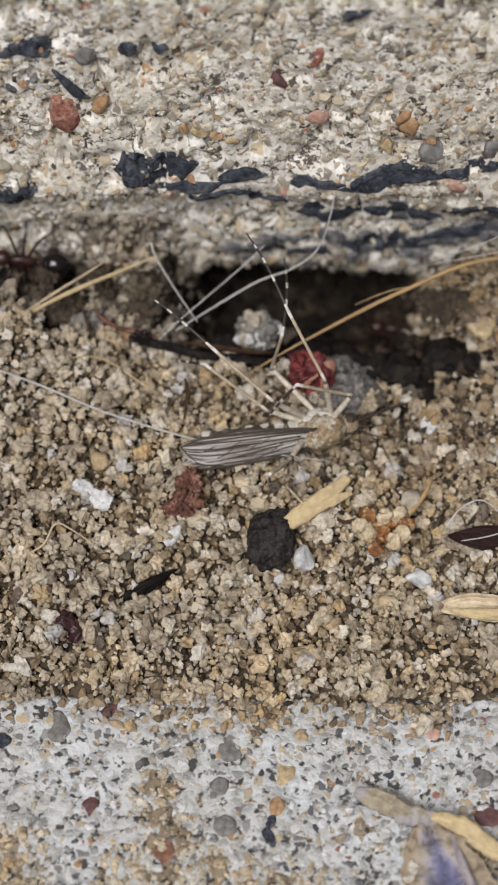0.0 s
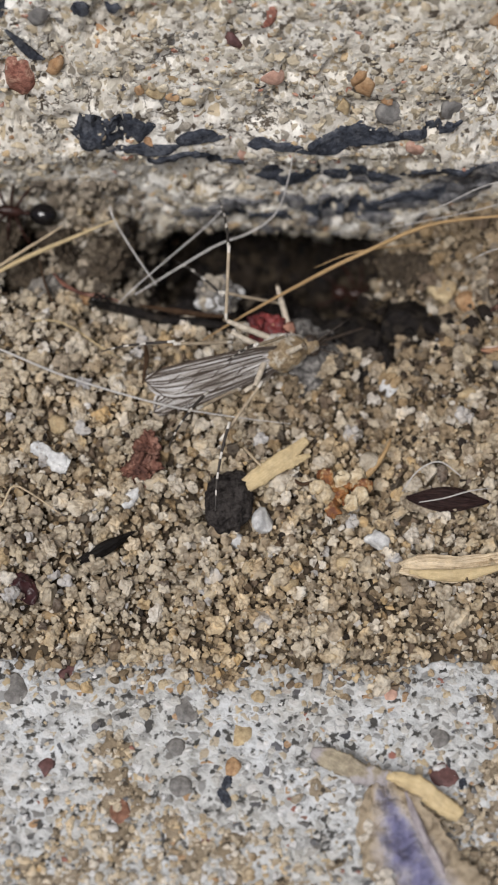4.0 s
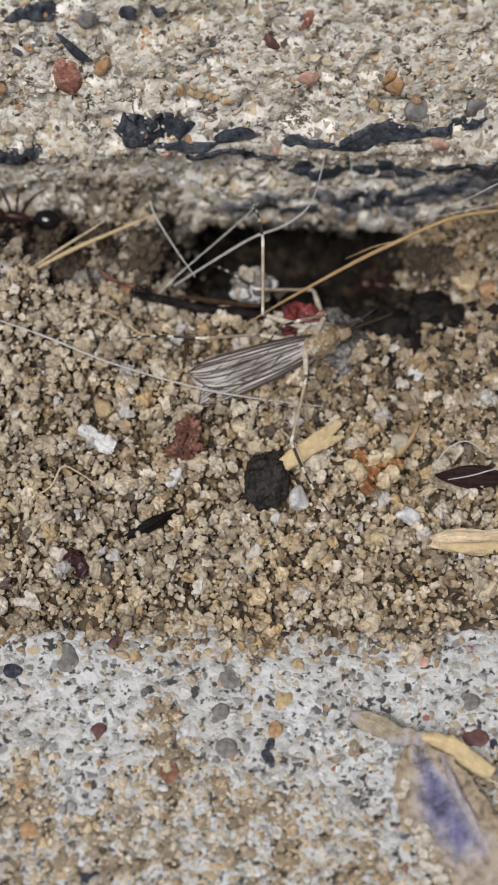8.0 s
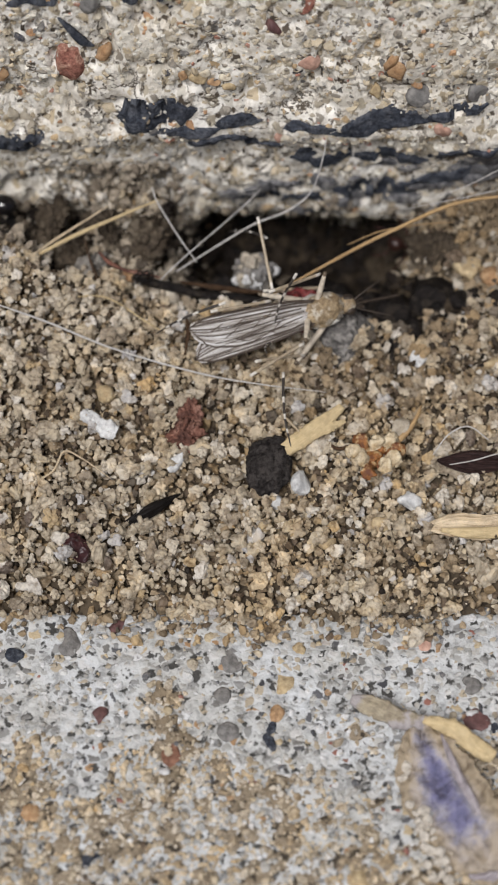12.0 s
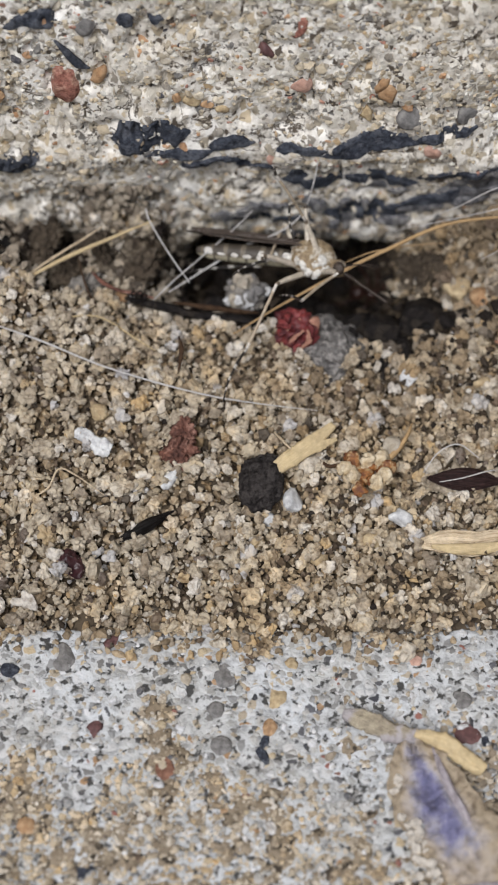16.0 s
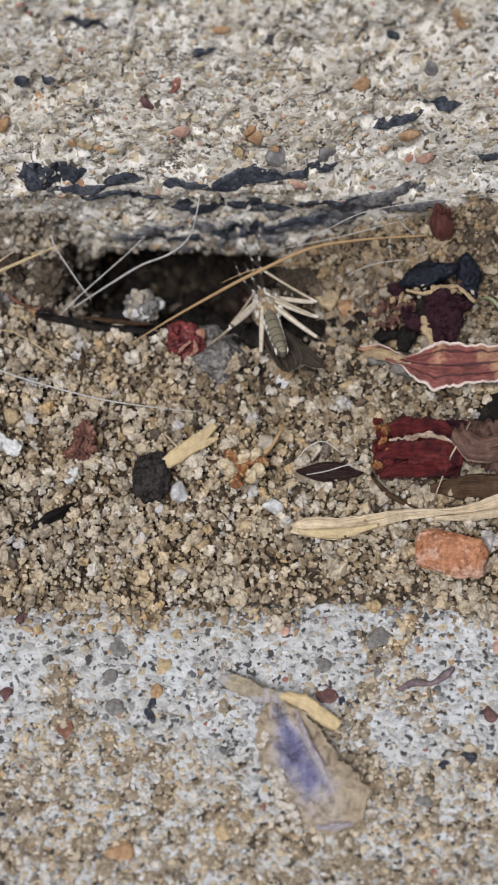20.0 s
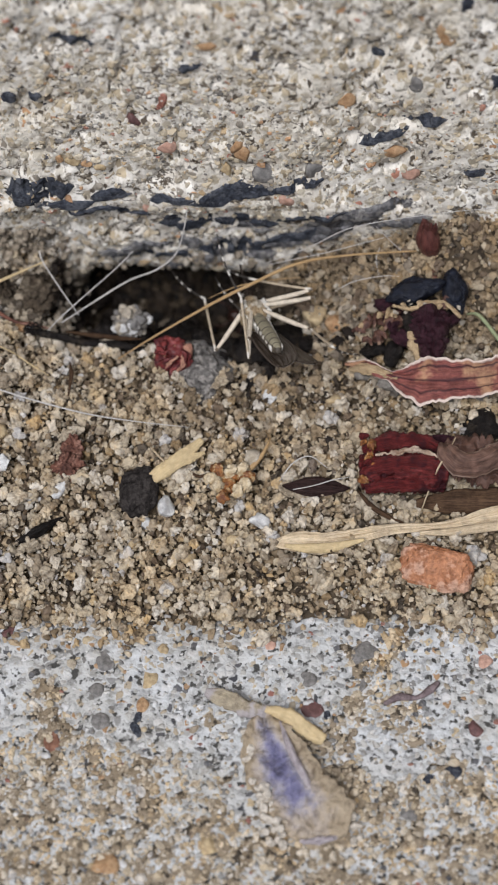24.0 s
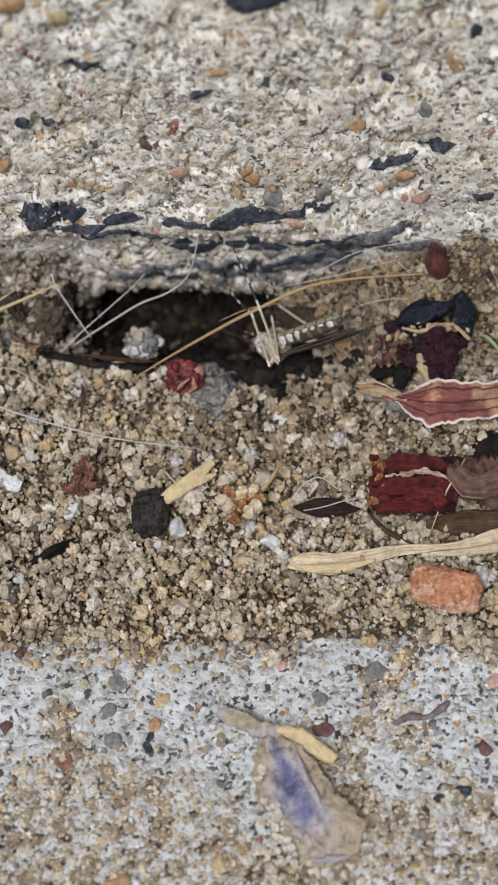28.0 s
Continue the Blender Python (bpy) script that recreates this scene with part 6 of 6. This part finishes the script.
def wing_part(side, parent):
    """One wing, hinged at its own origin, with its veins and the fringe of its edge."""
    nu, nv = 40, 14
    U, V = np.meshgrid(np.linspace(0.0, 1, nu), np.linspace(0, 1, nv), indexing="ij")
    P = wing_point(U, V, side).reshape(-1, 3)
    g = grid_faces(nu, nv)
    if side < 0:
        g = g[:, ::-1]
    me = mesh_from("wing", np.concatenate([P, P - (0, 0, 0.014)]), np.concatenate([g, g[:, ::-1] + nu * nv]), lit_wing_mat)
    me.materials.append(shaded_wing_mat)
    me.polygons.foreach_set("material_index", np.repeat([0, 1], len(g)).astype(np.int32))
    uv = np.stack([U, V], -1).reshape(-1, 2)
    add_uv(me, np.concatenate([uv, uv]))
    ob = new("wing", me)
    ob.parent = parent
    tagged(ob, "folded narrow brownish wing with dark scaled veins")
    for v0, v1, a, b, r in ((0.0, 0.0, 0.0, 1.0, 0.045), (0.09, 0.10, 0.02, 0.95, 0.030), (0.20, 0.22, 0.05, 0.98, 0.026), (0.34, 0.44, 0.12, 0.985, 0.024),
                            (0.48, 0.70, 0.10, 0.95, 0.024), (0.58, 0.90, 0.25, 0.82, 0.022), (0.70, 1.0, 0.12, 0.58, 0.020), (0.40, 0.58, 0.50, 0.98, 0.020), (1.0, 1.0, 0.05, 1.0, 0.034)):
        u = np.linspace(a, b, 9)
        line = wing_point(u, v0 + (v1 - v0) * np.linspace(0, 1, 9) ** 1.5, side) + (0, 0, 0.012)
        vein = new("vein", tube_mesh("vein", line, [0.95 * r, 0.85 * r, 0.6 * r], vein_mat, 18, 5))
        vein.parent = ob
    for u0, u1, v0, v1 in ((0.34, 0.42, 0.20, 0.42), (0.44, 0.52, 0.36, 0.62), (0.56, 0.66, 0.24, 0.42), (0.62, 0.74, 0.46, 0.74), (0.74, 0.84, 0.28, 0.50), (0.26, 0.36, 0.50, 0.80)):
        line = wing_point(np.linspace(u0, u1, 5), np.linspace(v0, v1, 5), side) + (0, 0, 0.014)
        vein = new("cross_vein", tube_mesh("cross_vein", line, [0.008, 0.022, 0.008], vein_mat, 10, 5))
        vein.parent = ob
    # the fringe of scales along the front edge
    for k in range(46):
        u = 0.08 + 0.9 * k / 46
        a, b = wing_point(np.array(u), np.array(0.02), side), wing_point(np.array(u + 0.012), np.array(-0.06), side)
        tuft = new("fringe", tube_mesh("fringe", [a, b + (0, 0, 0.02)], [0.022, 0.014], vein_mat, 3, 4))
        tuft.parent = ob
    return ob


def still(name, me, parent, label=""):
    ob = new(name, me)
    ob.parent = parent
    return tagged(ob, label)


def build_mosquito():
    bug = tagged(new("mosquito"), "small brown mosquito with white-ringed legs and scaly wings", "mosquito")
    bug.empty_display_size = 0.0005
    thorax = still("thorax", lump_mesh("thorax", (0, 0, 0.02), (0.72, 0.52, 0.62), thorax_mat, (0, 8, 0), 0.07, 0.05, 201, fine=True), bug)
    for k, (x, y, z) in enumerate([(0.1, 0.45, -0.12), (-0.2, 0.45, -0.2), (0.33, 0.40, 0.02), (-0.05, 0.40, -0.38), (0.22, 0.35, -0.40), (-0.35, 0.38, -0.05), (0.42, 0.3, -0.22)]):
        for s in (1, -1):
            still("scale_patch", lump_mesh("scale_patch", (x, s * y, z), (0.19, 0.10, 0.14), scale_mat, (0, 30 * k, 0), 0.25, 0.2, 202 + k), thorax, "patch of white scales")
    abdomen = still("abdomen", tube_mesh("abdomen", [(-0.5, 0, -0.08), (-1.2, 0, -0.1), (-2.2, 0, -0.14), (-3.1, 0, -0.2), (-3.75, 0, -0.26)], [0.22, 0.27, 0.28, 0.28, 0.26, 0.22, 0.10], abdomen_mat, 60, 18), bug, "ringed brown abdomen")
    still("belly", tube_mesh("belly", [(-0.5, 0, -0.15), (-1.2, 0, -0.17), (-2.2, 0, -0.21), (-3.1, 0, -0.27), (-3.7, 0, -0.32)], [0.18, 0.235, 0.245, 0.245, 0.23, 0.19, 0.08], belly_mat, 60, 18), abdomen, "speckled olive underside with dark rings")
    for k in range(7):
        x = -0.8 - 0.42 * k
        for s in (1, -1):
            still("scale_patch", lump_mesh("scale_patch", (x, s * (0.248 - 0.012 * k), -0.08 - 0.02 * k), (0.15, 0.06, 0.165 - 0.008 * k), scale_mat, (s * 12, 0, 0), 0.12, 0.12, 220 + k, boxy=0.6), abdomen, "patch of white scales")
    still("head", lump_mesh("head", (0.82, 0, -0.18), (0.27, 0.30, 0.28), thorax_mat, (0, 0, 0), 0.08, 0.05, 230), bug)
    for s in (1, -1):
        still("eye", lump_mesh("eye", (0.86, s * 0.18, -0.16), (0.20, 0.15, 0.22), dark_bug_mat, (0, 0, 0), 0.02, 0.03, 231), bug, "dark compound eye")
        still("antenna", tube_mesh("antenna", [(1.0, s * 0.1, -0.1), (1.5, s * 0.35, 0.05), (2.1, s * 0.6, 0.02)], [0.03, 0.022, 0.01], dark_bug_mat, 14, 5), bug)
        still("palp", tube_mesh("palp", [(1.0, s * 0.08, -0.28), (1.35, s * 0.12, -0.42)], [0.05, 0.035], dark_bug_mat, 8, 6), bug)
    still("proboscis", tube_mesh("proboscis", [(1.0, 0, -0.28), (1.7, 0, -0.62), (2.5, 0, -1.0)], [0.055, 0.045, 0.04], dark_bug_mat, 18, 7), bug)
    wings = [wing_part(s, bug) for s in (1, -1)]
    femur = tube_mesh("femur", [(0, 0, 0), (0.7, 0, 0.03), (1.5, 0, 0.03), (2.1, 0, 0)], [0.05, 0.095, 0.085, 0.055], femur_mat, 24, 9)
    tibia = tube_mesh("tibia", [(0, 0, 0), (1.2, 0, 0.03), (2.3, 0, 0)], [0.05, 0.048, 0.052], tibia_mat, 24, 8)
    tarsus = tube_mesh("tarsus", [(0, 0, 0), (0.9, 0, 0.02), (1.8, 0.06, -0.04), (2.6, 0.2, -0.14)], [0.045, 0.04, 0.033, 0.018], tarsus_mat, 30, 7)
    legs = []
    for k in range(6):
        legs.append([still(n, me, bug, lab) for n, me, lab in (("femur", femur, "pale thick upper leg"), ("tibia", tibia, "dark middle leg with pale knee"), ("tarsus", tarsus, "black foot with white rings"))])
    return bug, wings, legs


ant_mat = organic("red_brown_ant", (0.038, 0.015, 0.011), (0.018, 0.008, 0.006), (2500,) * 3, 0.35, 0.6, 0.00003, grainy=True)
gaster_mat = organic("black_gaster", (0.012, 0.010, 0.010), (0.007, 0.006, 0.006), (2500,) * 3, 0.16, 0.4, 0.00001, grainy=True)


def build_ant():
    """An ant with its origin in the middle of its round hind body, +x forwards, +z its back."""
    ant = tagged(new("ant"), "small red-brown ant with a glossy black hind body", "ant", "ants under the step")
    ant.empty_display_size = 0.0005
    still("gaster", lump_mesh("gaster", (0, 0, 0), (0.42, 0.33, 0.32), gaster_mat, (0, 0, 0), 0.03, 0.0, 240, fine=True), ant, "glossy black hind body")
    still("waist", lump_mesh("waist", (0.50, 0, -0.06), (0.12, 0.09, 0.14), ant_mat, (0, 0, 0), 0.05, 0.02, 241), ant)
    still("thorax", lump_mesh("thorax", (0.98, 0, 0.0), (0.42, 0.17, 0.19), ant_mat, (0, -6, 0), 0.10, 0.03, 242), ant)
    head = still("head", lump_mesh("head", (1.60, 0, 0.02), (0.27, 0.25, 0.21), ant_mat, (0, 10, 0), 0.05, 0.02, 243), ant)
    for s in (1, -1):
        still("antenna", tube_mesh("antenna", [(1.75, s * 0.1, 0.1), (1.95, s * 0.38, 0.25), (2.35, s * 0.48, 0.05)], [0.025, 0.03, 0.03], ant_mat, 12, 5), head)
        for x, reach in ((1.15, 0.45), (0.98, 0.0), (0.82, -0.5)):
            still("leg", tube_mesh("leg", [(x, s * 0.12, -0.08), (x + 0.4 * reach, s * 0.48, 0.16), (x + 0.9 * reach, s * 0.82, -0.16), (x + 1.4 * reach, s * 1.0, -0.34)], [0.045, 0.05, 0.035, 0.02], ant_mat, 16, 6), ant)
    return ant


ant = build_ant()
second_ant = copy_thing(ant, Matrix())
mosquito, WINGS, LEG_PARTS = build_mosquito()
HIPS = ((0.34, 0.2, -0.36), (0.0, 0.24, -0.40), (-0.32, 0.2, -0.36), (0.34, -0.2, -0.36), (0.0, -0.24, -0.40), (-0.32, -0.2, -0.36))
LENGTHS = (2.1, 2.3)

# seconds, place of the thorax in millimetres, then the way it faces and the way of its back
BODY = [
    (0, 2.00, 2.03, 2.10, 0.992, 0.104, 0.067, 0.067, -0.907, 0.417),
    (0.6, 1.70, 2.08, 2.18, 0.986, 0.138, 0.089, 0.089, -0.903, 0.421),
    (0.9, 1.98, 2.11, 2.16, 0.975, 0.184, 0.121, 0.116, -0.897, 0.427),
    (1.1, 1.93, 2.40, 2.42, 0.997, 0.069, 0.040, 0.040, -0.860, 0.509),
    (1.3, 1.95, 2.80, 2.55, 1.000, 0.013, 0.001, 0.010, -0.800, 0.600),
    (1.5, 1.92, 3.41, 2.25, 1.000, -0.003, -0.008, 0.005, -0.582, 0.813),
    (1.8, 2.44, 4.01, 1.99, 0.999, 0.038, 0.019, 0.007, -0.581, 0.814),
    (1.9, 2.18, 3.50, 2.16, 0.998, 0.052, 0.028, 0.019, -0.736, 0.677),
    (2, 2.06, 2.17, 2.30, 0.945, 0.270, 0.184, 0.248, -0.959, 0.137),
    (2.2, 2.32, 2.36, 2.20, 0.995, 0.084, 0.050, 0.062, -0.936, 0.346),
    (2.5, 1.88, 2.75, 2.59, 0.998, 0.051, 0.025, 0.020, -0.728, 0.685),
    (4.5, 2.11, 3.35, 2.24, 0.969, 0.204, 0.136, 0.075, -0.775, 0.628),
    (11.5, 2.11, 3.35, 2.24, 0.971, 0.197, 0.138, 0.069, -0.778, 0.624),
    (12.5, 2.22, 4.32, 3.20, 0.991, 0.108, 0.081, -0.069, -0.112, 0.991),
    (13.5, 2.21, 5.90, 3.22, 0.972, -0.031, 0.234, -0.135, 0.742, 0.657),
    (14, 2.33, 5.90, 2.91, 0.972, -0.210, 0.102, 0.081, 0.715, 0.695),
    (14.5, 2.02, 5.80, 2.94, 0.963, -0.262, 0.065, 0.140, 0.692, 0.708),
    (15, 2.18, 5.80, 3.30, 0.967, -0.245, 0.074, 0.122, 0.696, 0.707),
    (16.2, 2.22, 5.80, 3.55, 0.966, -0.252, 0.065, 0.134, 0.696, 0.706),
    (16.3, 3.29, 5.22, 3.66, 0.988, -0.122, -0.091, 0.048, -0.319, 0.947),
    (16.4, 3.83, 5.08, 3.42, 0.929, 0.010, -0.369, 0.159, -0.914, 0.374),
    (16.5, 4.23, 5.18, 2.94, 0.399, 0.786, -0.472, 0.392, -0.611, -0.688),
    (16.7, 4.63, 5.17, 2.46, 0.099, 0.886, -0.453, -0.013, -0.454, -0.891),
    (17, 4.90, 5.10, 2.34, -0.060, 0.910, -0.410, -0.005, -0.411, -0.912),
    (17.5, 4.88, 5.10, 2.05, -0.045, 0.913, -0.405, -0.005, -0.406, -0.914),
    (18, 4.78, 5.10, 2.63, 0.047, 0.891, -0.452, -0.009, -0.453, -0.892),
    (18.5, 4.78, 5.10, 3.08, -0.295, 0.879, -0.374, -0.008, -0.394, -0.919),
    (19, 4.80, 5.10, 2.60, -0.117, 0.909, -0.399, -0.006, -0.402, -0.915),
    (20, 4.61, 5.10, 2.50, -0.139, 0.908, -0.395, -0.007, -0.400, -0.917),
    (21.5, 4.61, 5.10, 2.50, -0.141, 0.910, -0.390, -0.009, -0.395, -0.918),
    (23.5, 4.66, 5.10, 3.06, -0.206, 0.858, -0.470, 0.012, -0.478, -0.878),
    (25, 4.66, 5.10, 3.06, -0.207, 0.859, -0.468, 0.012, -0.476, -0.879),
    (25.5, 4.75, 5.10, 2.70, -0.498, 0.679, -0.539, -0.087, -0.658, -0.748),
    (26, 4.87, 5.10, 2.98, -0.597, 0.601, -0.532, -0.034, -0.681, -0.731),
    (27, 4.95, 5.05, 3.00, -0.630, 0.430, -0.640, -0.020, -0.620, -0.780),
    (28, 4.95, 5.00, 2.80, -0.640, 0.330, -0.690, -0.003, -0.560, -0.830),
]
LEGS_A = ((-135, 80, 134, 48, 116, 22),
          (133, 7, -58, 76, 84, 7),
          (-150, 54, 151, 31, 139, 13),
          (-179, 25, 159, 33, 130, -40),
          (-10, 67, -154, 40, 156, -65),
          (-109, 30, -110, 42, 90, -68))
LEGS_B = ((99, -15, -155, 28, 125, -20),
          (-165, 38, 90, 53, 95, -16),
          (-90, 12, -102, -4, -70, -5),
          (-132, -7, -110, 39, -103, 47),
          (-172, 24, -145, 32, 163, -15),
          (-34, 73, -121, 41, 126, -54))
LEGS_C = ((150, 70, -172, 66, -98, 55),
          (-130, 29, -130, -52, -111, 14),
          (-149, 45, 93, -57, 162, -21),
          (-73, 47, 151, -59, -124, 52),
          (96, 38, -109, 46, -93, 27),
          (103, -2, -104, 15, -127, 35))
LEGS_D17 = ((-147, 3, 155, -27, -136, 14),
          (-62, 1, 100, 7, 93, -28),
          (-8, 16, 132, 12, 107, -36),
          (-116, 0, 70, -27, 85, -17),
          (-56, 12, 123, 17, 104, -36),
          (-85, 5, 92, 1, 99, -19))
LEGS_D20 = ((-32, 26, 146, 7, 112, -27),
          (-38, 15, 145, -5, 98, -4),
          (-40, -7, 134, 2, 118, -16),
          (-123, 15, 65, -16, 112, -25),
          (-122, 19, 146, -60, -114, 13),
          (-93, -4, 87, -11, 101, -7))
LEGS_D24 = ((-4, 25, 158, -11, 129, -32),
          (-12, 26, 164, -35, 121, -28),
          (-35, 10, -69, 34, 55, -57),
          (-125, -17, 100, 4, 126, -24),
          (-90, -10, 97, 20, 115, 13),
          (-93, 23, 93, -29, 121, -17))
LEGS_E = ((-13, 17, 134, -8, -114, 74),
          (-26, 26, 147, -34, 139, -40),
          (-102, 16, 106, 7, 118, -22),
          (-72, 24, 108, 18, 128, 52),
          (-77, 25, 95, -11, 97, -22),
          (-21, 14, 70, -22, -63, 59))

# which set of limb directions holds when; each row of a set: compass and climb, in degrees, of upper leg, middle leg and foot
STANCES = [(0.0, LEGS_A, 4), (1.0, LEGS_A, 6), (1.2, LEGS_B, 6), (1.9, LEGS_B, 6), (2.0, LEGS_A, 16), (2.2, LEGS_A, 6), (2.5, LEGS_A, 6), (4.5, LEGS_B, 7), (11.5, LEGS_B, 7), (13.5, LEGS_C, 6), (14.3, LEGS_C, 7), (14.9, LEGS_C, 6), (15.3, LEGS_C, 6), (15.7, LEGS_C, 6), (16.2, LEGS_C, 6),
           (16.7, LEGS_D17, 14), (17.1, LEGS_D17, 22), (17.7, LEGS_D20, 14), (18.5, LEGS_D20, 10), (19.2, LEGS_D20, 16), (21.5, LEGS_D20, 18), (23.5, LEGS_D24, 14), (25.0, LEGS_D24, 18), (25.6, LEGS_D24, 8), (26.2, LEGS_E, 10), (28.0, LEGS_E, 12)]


def facing(f, d):
    """The turn whose x axis is f and whose z axis lies as near d as it can."""
    x = Vector(f).normalized()
    y = Vector(d).cross(x).normalized()
    z = x.cross(y)
    return Matrix((x, y, z)).transposed()


def eased(rows):
    """Rows of walk() with halfway rows put in wherever a turn between two of them is wide."""
    out = [rows[0]]
    for t, m in rows[1:]:
        t0, m0 = out[-1]
        q0, q1 = m0.to_quaternion(), m.to_quaternion()
        turn = q0.rotation_difference(q1).angle
        turn = min(turn, 2 * math.pi - turn)
        n = int(turn // radians(62)) + 1
        for k in range(1, n + 1):
            a = k / n
            out.append((t0 + (t - t0) * a, Matrix.Translation(m0.translation.lerp(m.translation, a)) @ q0.slerp(q1, a).to_matrix().to_4x4()))
    return out


def body_at(t):
    times = [r[0] for r in BODY]
    i = max(k for k, s in enumerate(times) if s <= t + 1e-6)
    j = min(i + 1, len(BODY) - 1)
    a = 0 if i == j else (t - times[i]) / (times[j] - times[i])
    A, B = BODY[i], BODY[j]
    q = facing(A[4:7], A[7:10]).to_quaternion().slerp(facing(B[4:7], B[7:10]).to_quaternion(), a)
    return Vector(A[1:4]).lerp(Vector(B[1:4]), a), q


def heading(compass, climb):
    a, e = radians(compass), radians(climb)
    return Vector((math.cos(a) * math.cos(e), math.sin(a) * math.cos(e), math.sin(e)))


def limb_turn(w):
    side = Vector((0, 0, 1)) if abs(w.z) < 0.9 else Vector((0, 1, 0))
    return facing(w, side).to_4x4()


# seconds and the place of each ant's hind body, in millimetres
ANT = [(0, -6.0, 7.5, 2.90), (2.5, -5.9, 7.5, 2.95), (4.6, -4.95, 7.7, 3.45), (5.6, -5.1, 7.7, 3.35), (7.5, -6.2, 7.5, 3.10), (10.5, -6.55, 7.5, 3.00), (11.3, -6.35, 7.5, 3.10), (13.3, -11.5, 7.5, 3.10), (28, -11.6, 7.5, 3.10)]
SECOND_ANT = [(0, 5.5, 8.6, -1.6), (9.6, 5.5, 8.6, -1.6), (10.4, 7.0, 7.4, 2.05), (11.4, 6.9, 7.4, 2.1), (12.8, 5.5, 8.6, -1.6), (28, 5.5, 8.6, -1.6)]


def motions():
    for who, rows in ((ant, ANT), (second_ant, SECOND_ANT)):
        walk(who, [(t, Matrix.Translation(Vector((x, y, z)) * MM) @ facing((-1, 0.05, 0.1), (0, -0.6, 0.8)).to_4x4()) for t, x, y, z in rows])
    walk(mosquito, eased([(t, Matrix.Translation(Vector((x, y, z)) * MM) @ facing((a, b, c), (d, e, f)).to_4x4()) for t, x, y, z, a, b, c, d, e, f in BODY]))
    for side, wing in zip((1, -1), WINGS):
        rows = []
        for t, _, spread in STANCES:
            x, y, z = -0.15, side * 0.16, 0.40 + 0.04 * side
            if t < 12:
                angles = (0, 4 if t < 3 else 7, (1.5 if t < 3 else 10) if side < 0 else (-3.0 if t < 3 else -1.0))
            elif t < 14.4 or 15.5 < t < 16.4:
                angles = (side * 5, -1, -side * 1.5)
            elif 14.4 < t < 15.5:
                # hanging flat against the abdomen's flanks
                angles, y, z = (side * 66, -1, 0), side * 0.34, 0.30
            else:
                angles = (side * 6, -2, -side * spread * (1.1 if side > 0 else -0.25))
            rows.append((t, pose(x * MM, y * MM, z * MM, *angles)))
        walk(wing, eased(rows))
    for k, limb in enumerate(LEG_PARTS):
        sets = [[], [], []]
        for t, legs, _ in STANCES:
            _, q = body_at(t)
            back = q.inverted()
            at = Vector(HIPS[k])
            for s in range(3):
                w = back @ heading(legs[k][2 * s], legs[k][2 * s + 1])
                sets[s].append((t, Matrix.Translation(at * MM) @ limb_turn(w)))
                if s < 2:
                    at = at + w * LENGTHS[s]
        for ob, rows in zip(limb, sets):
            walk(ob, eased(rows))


motions()
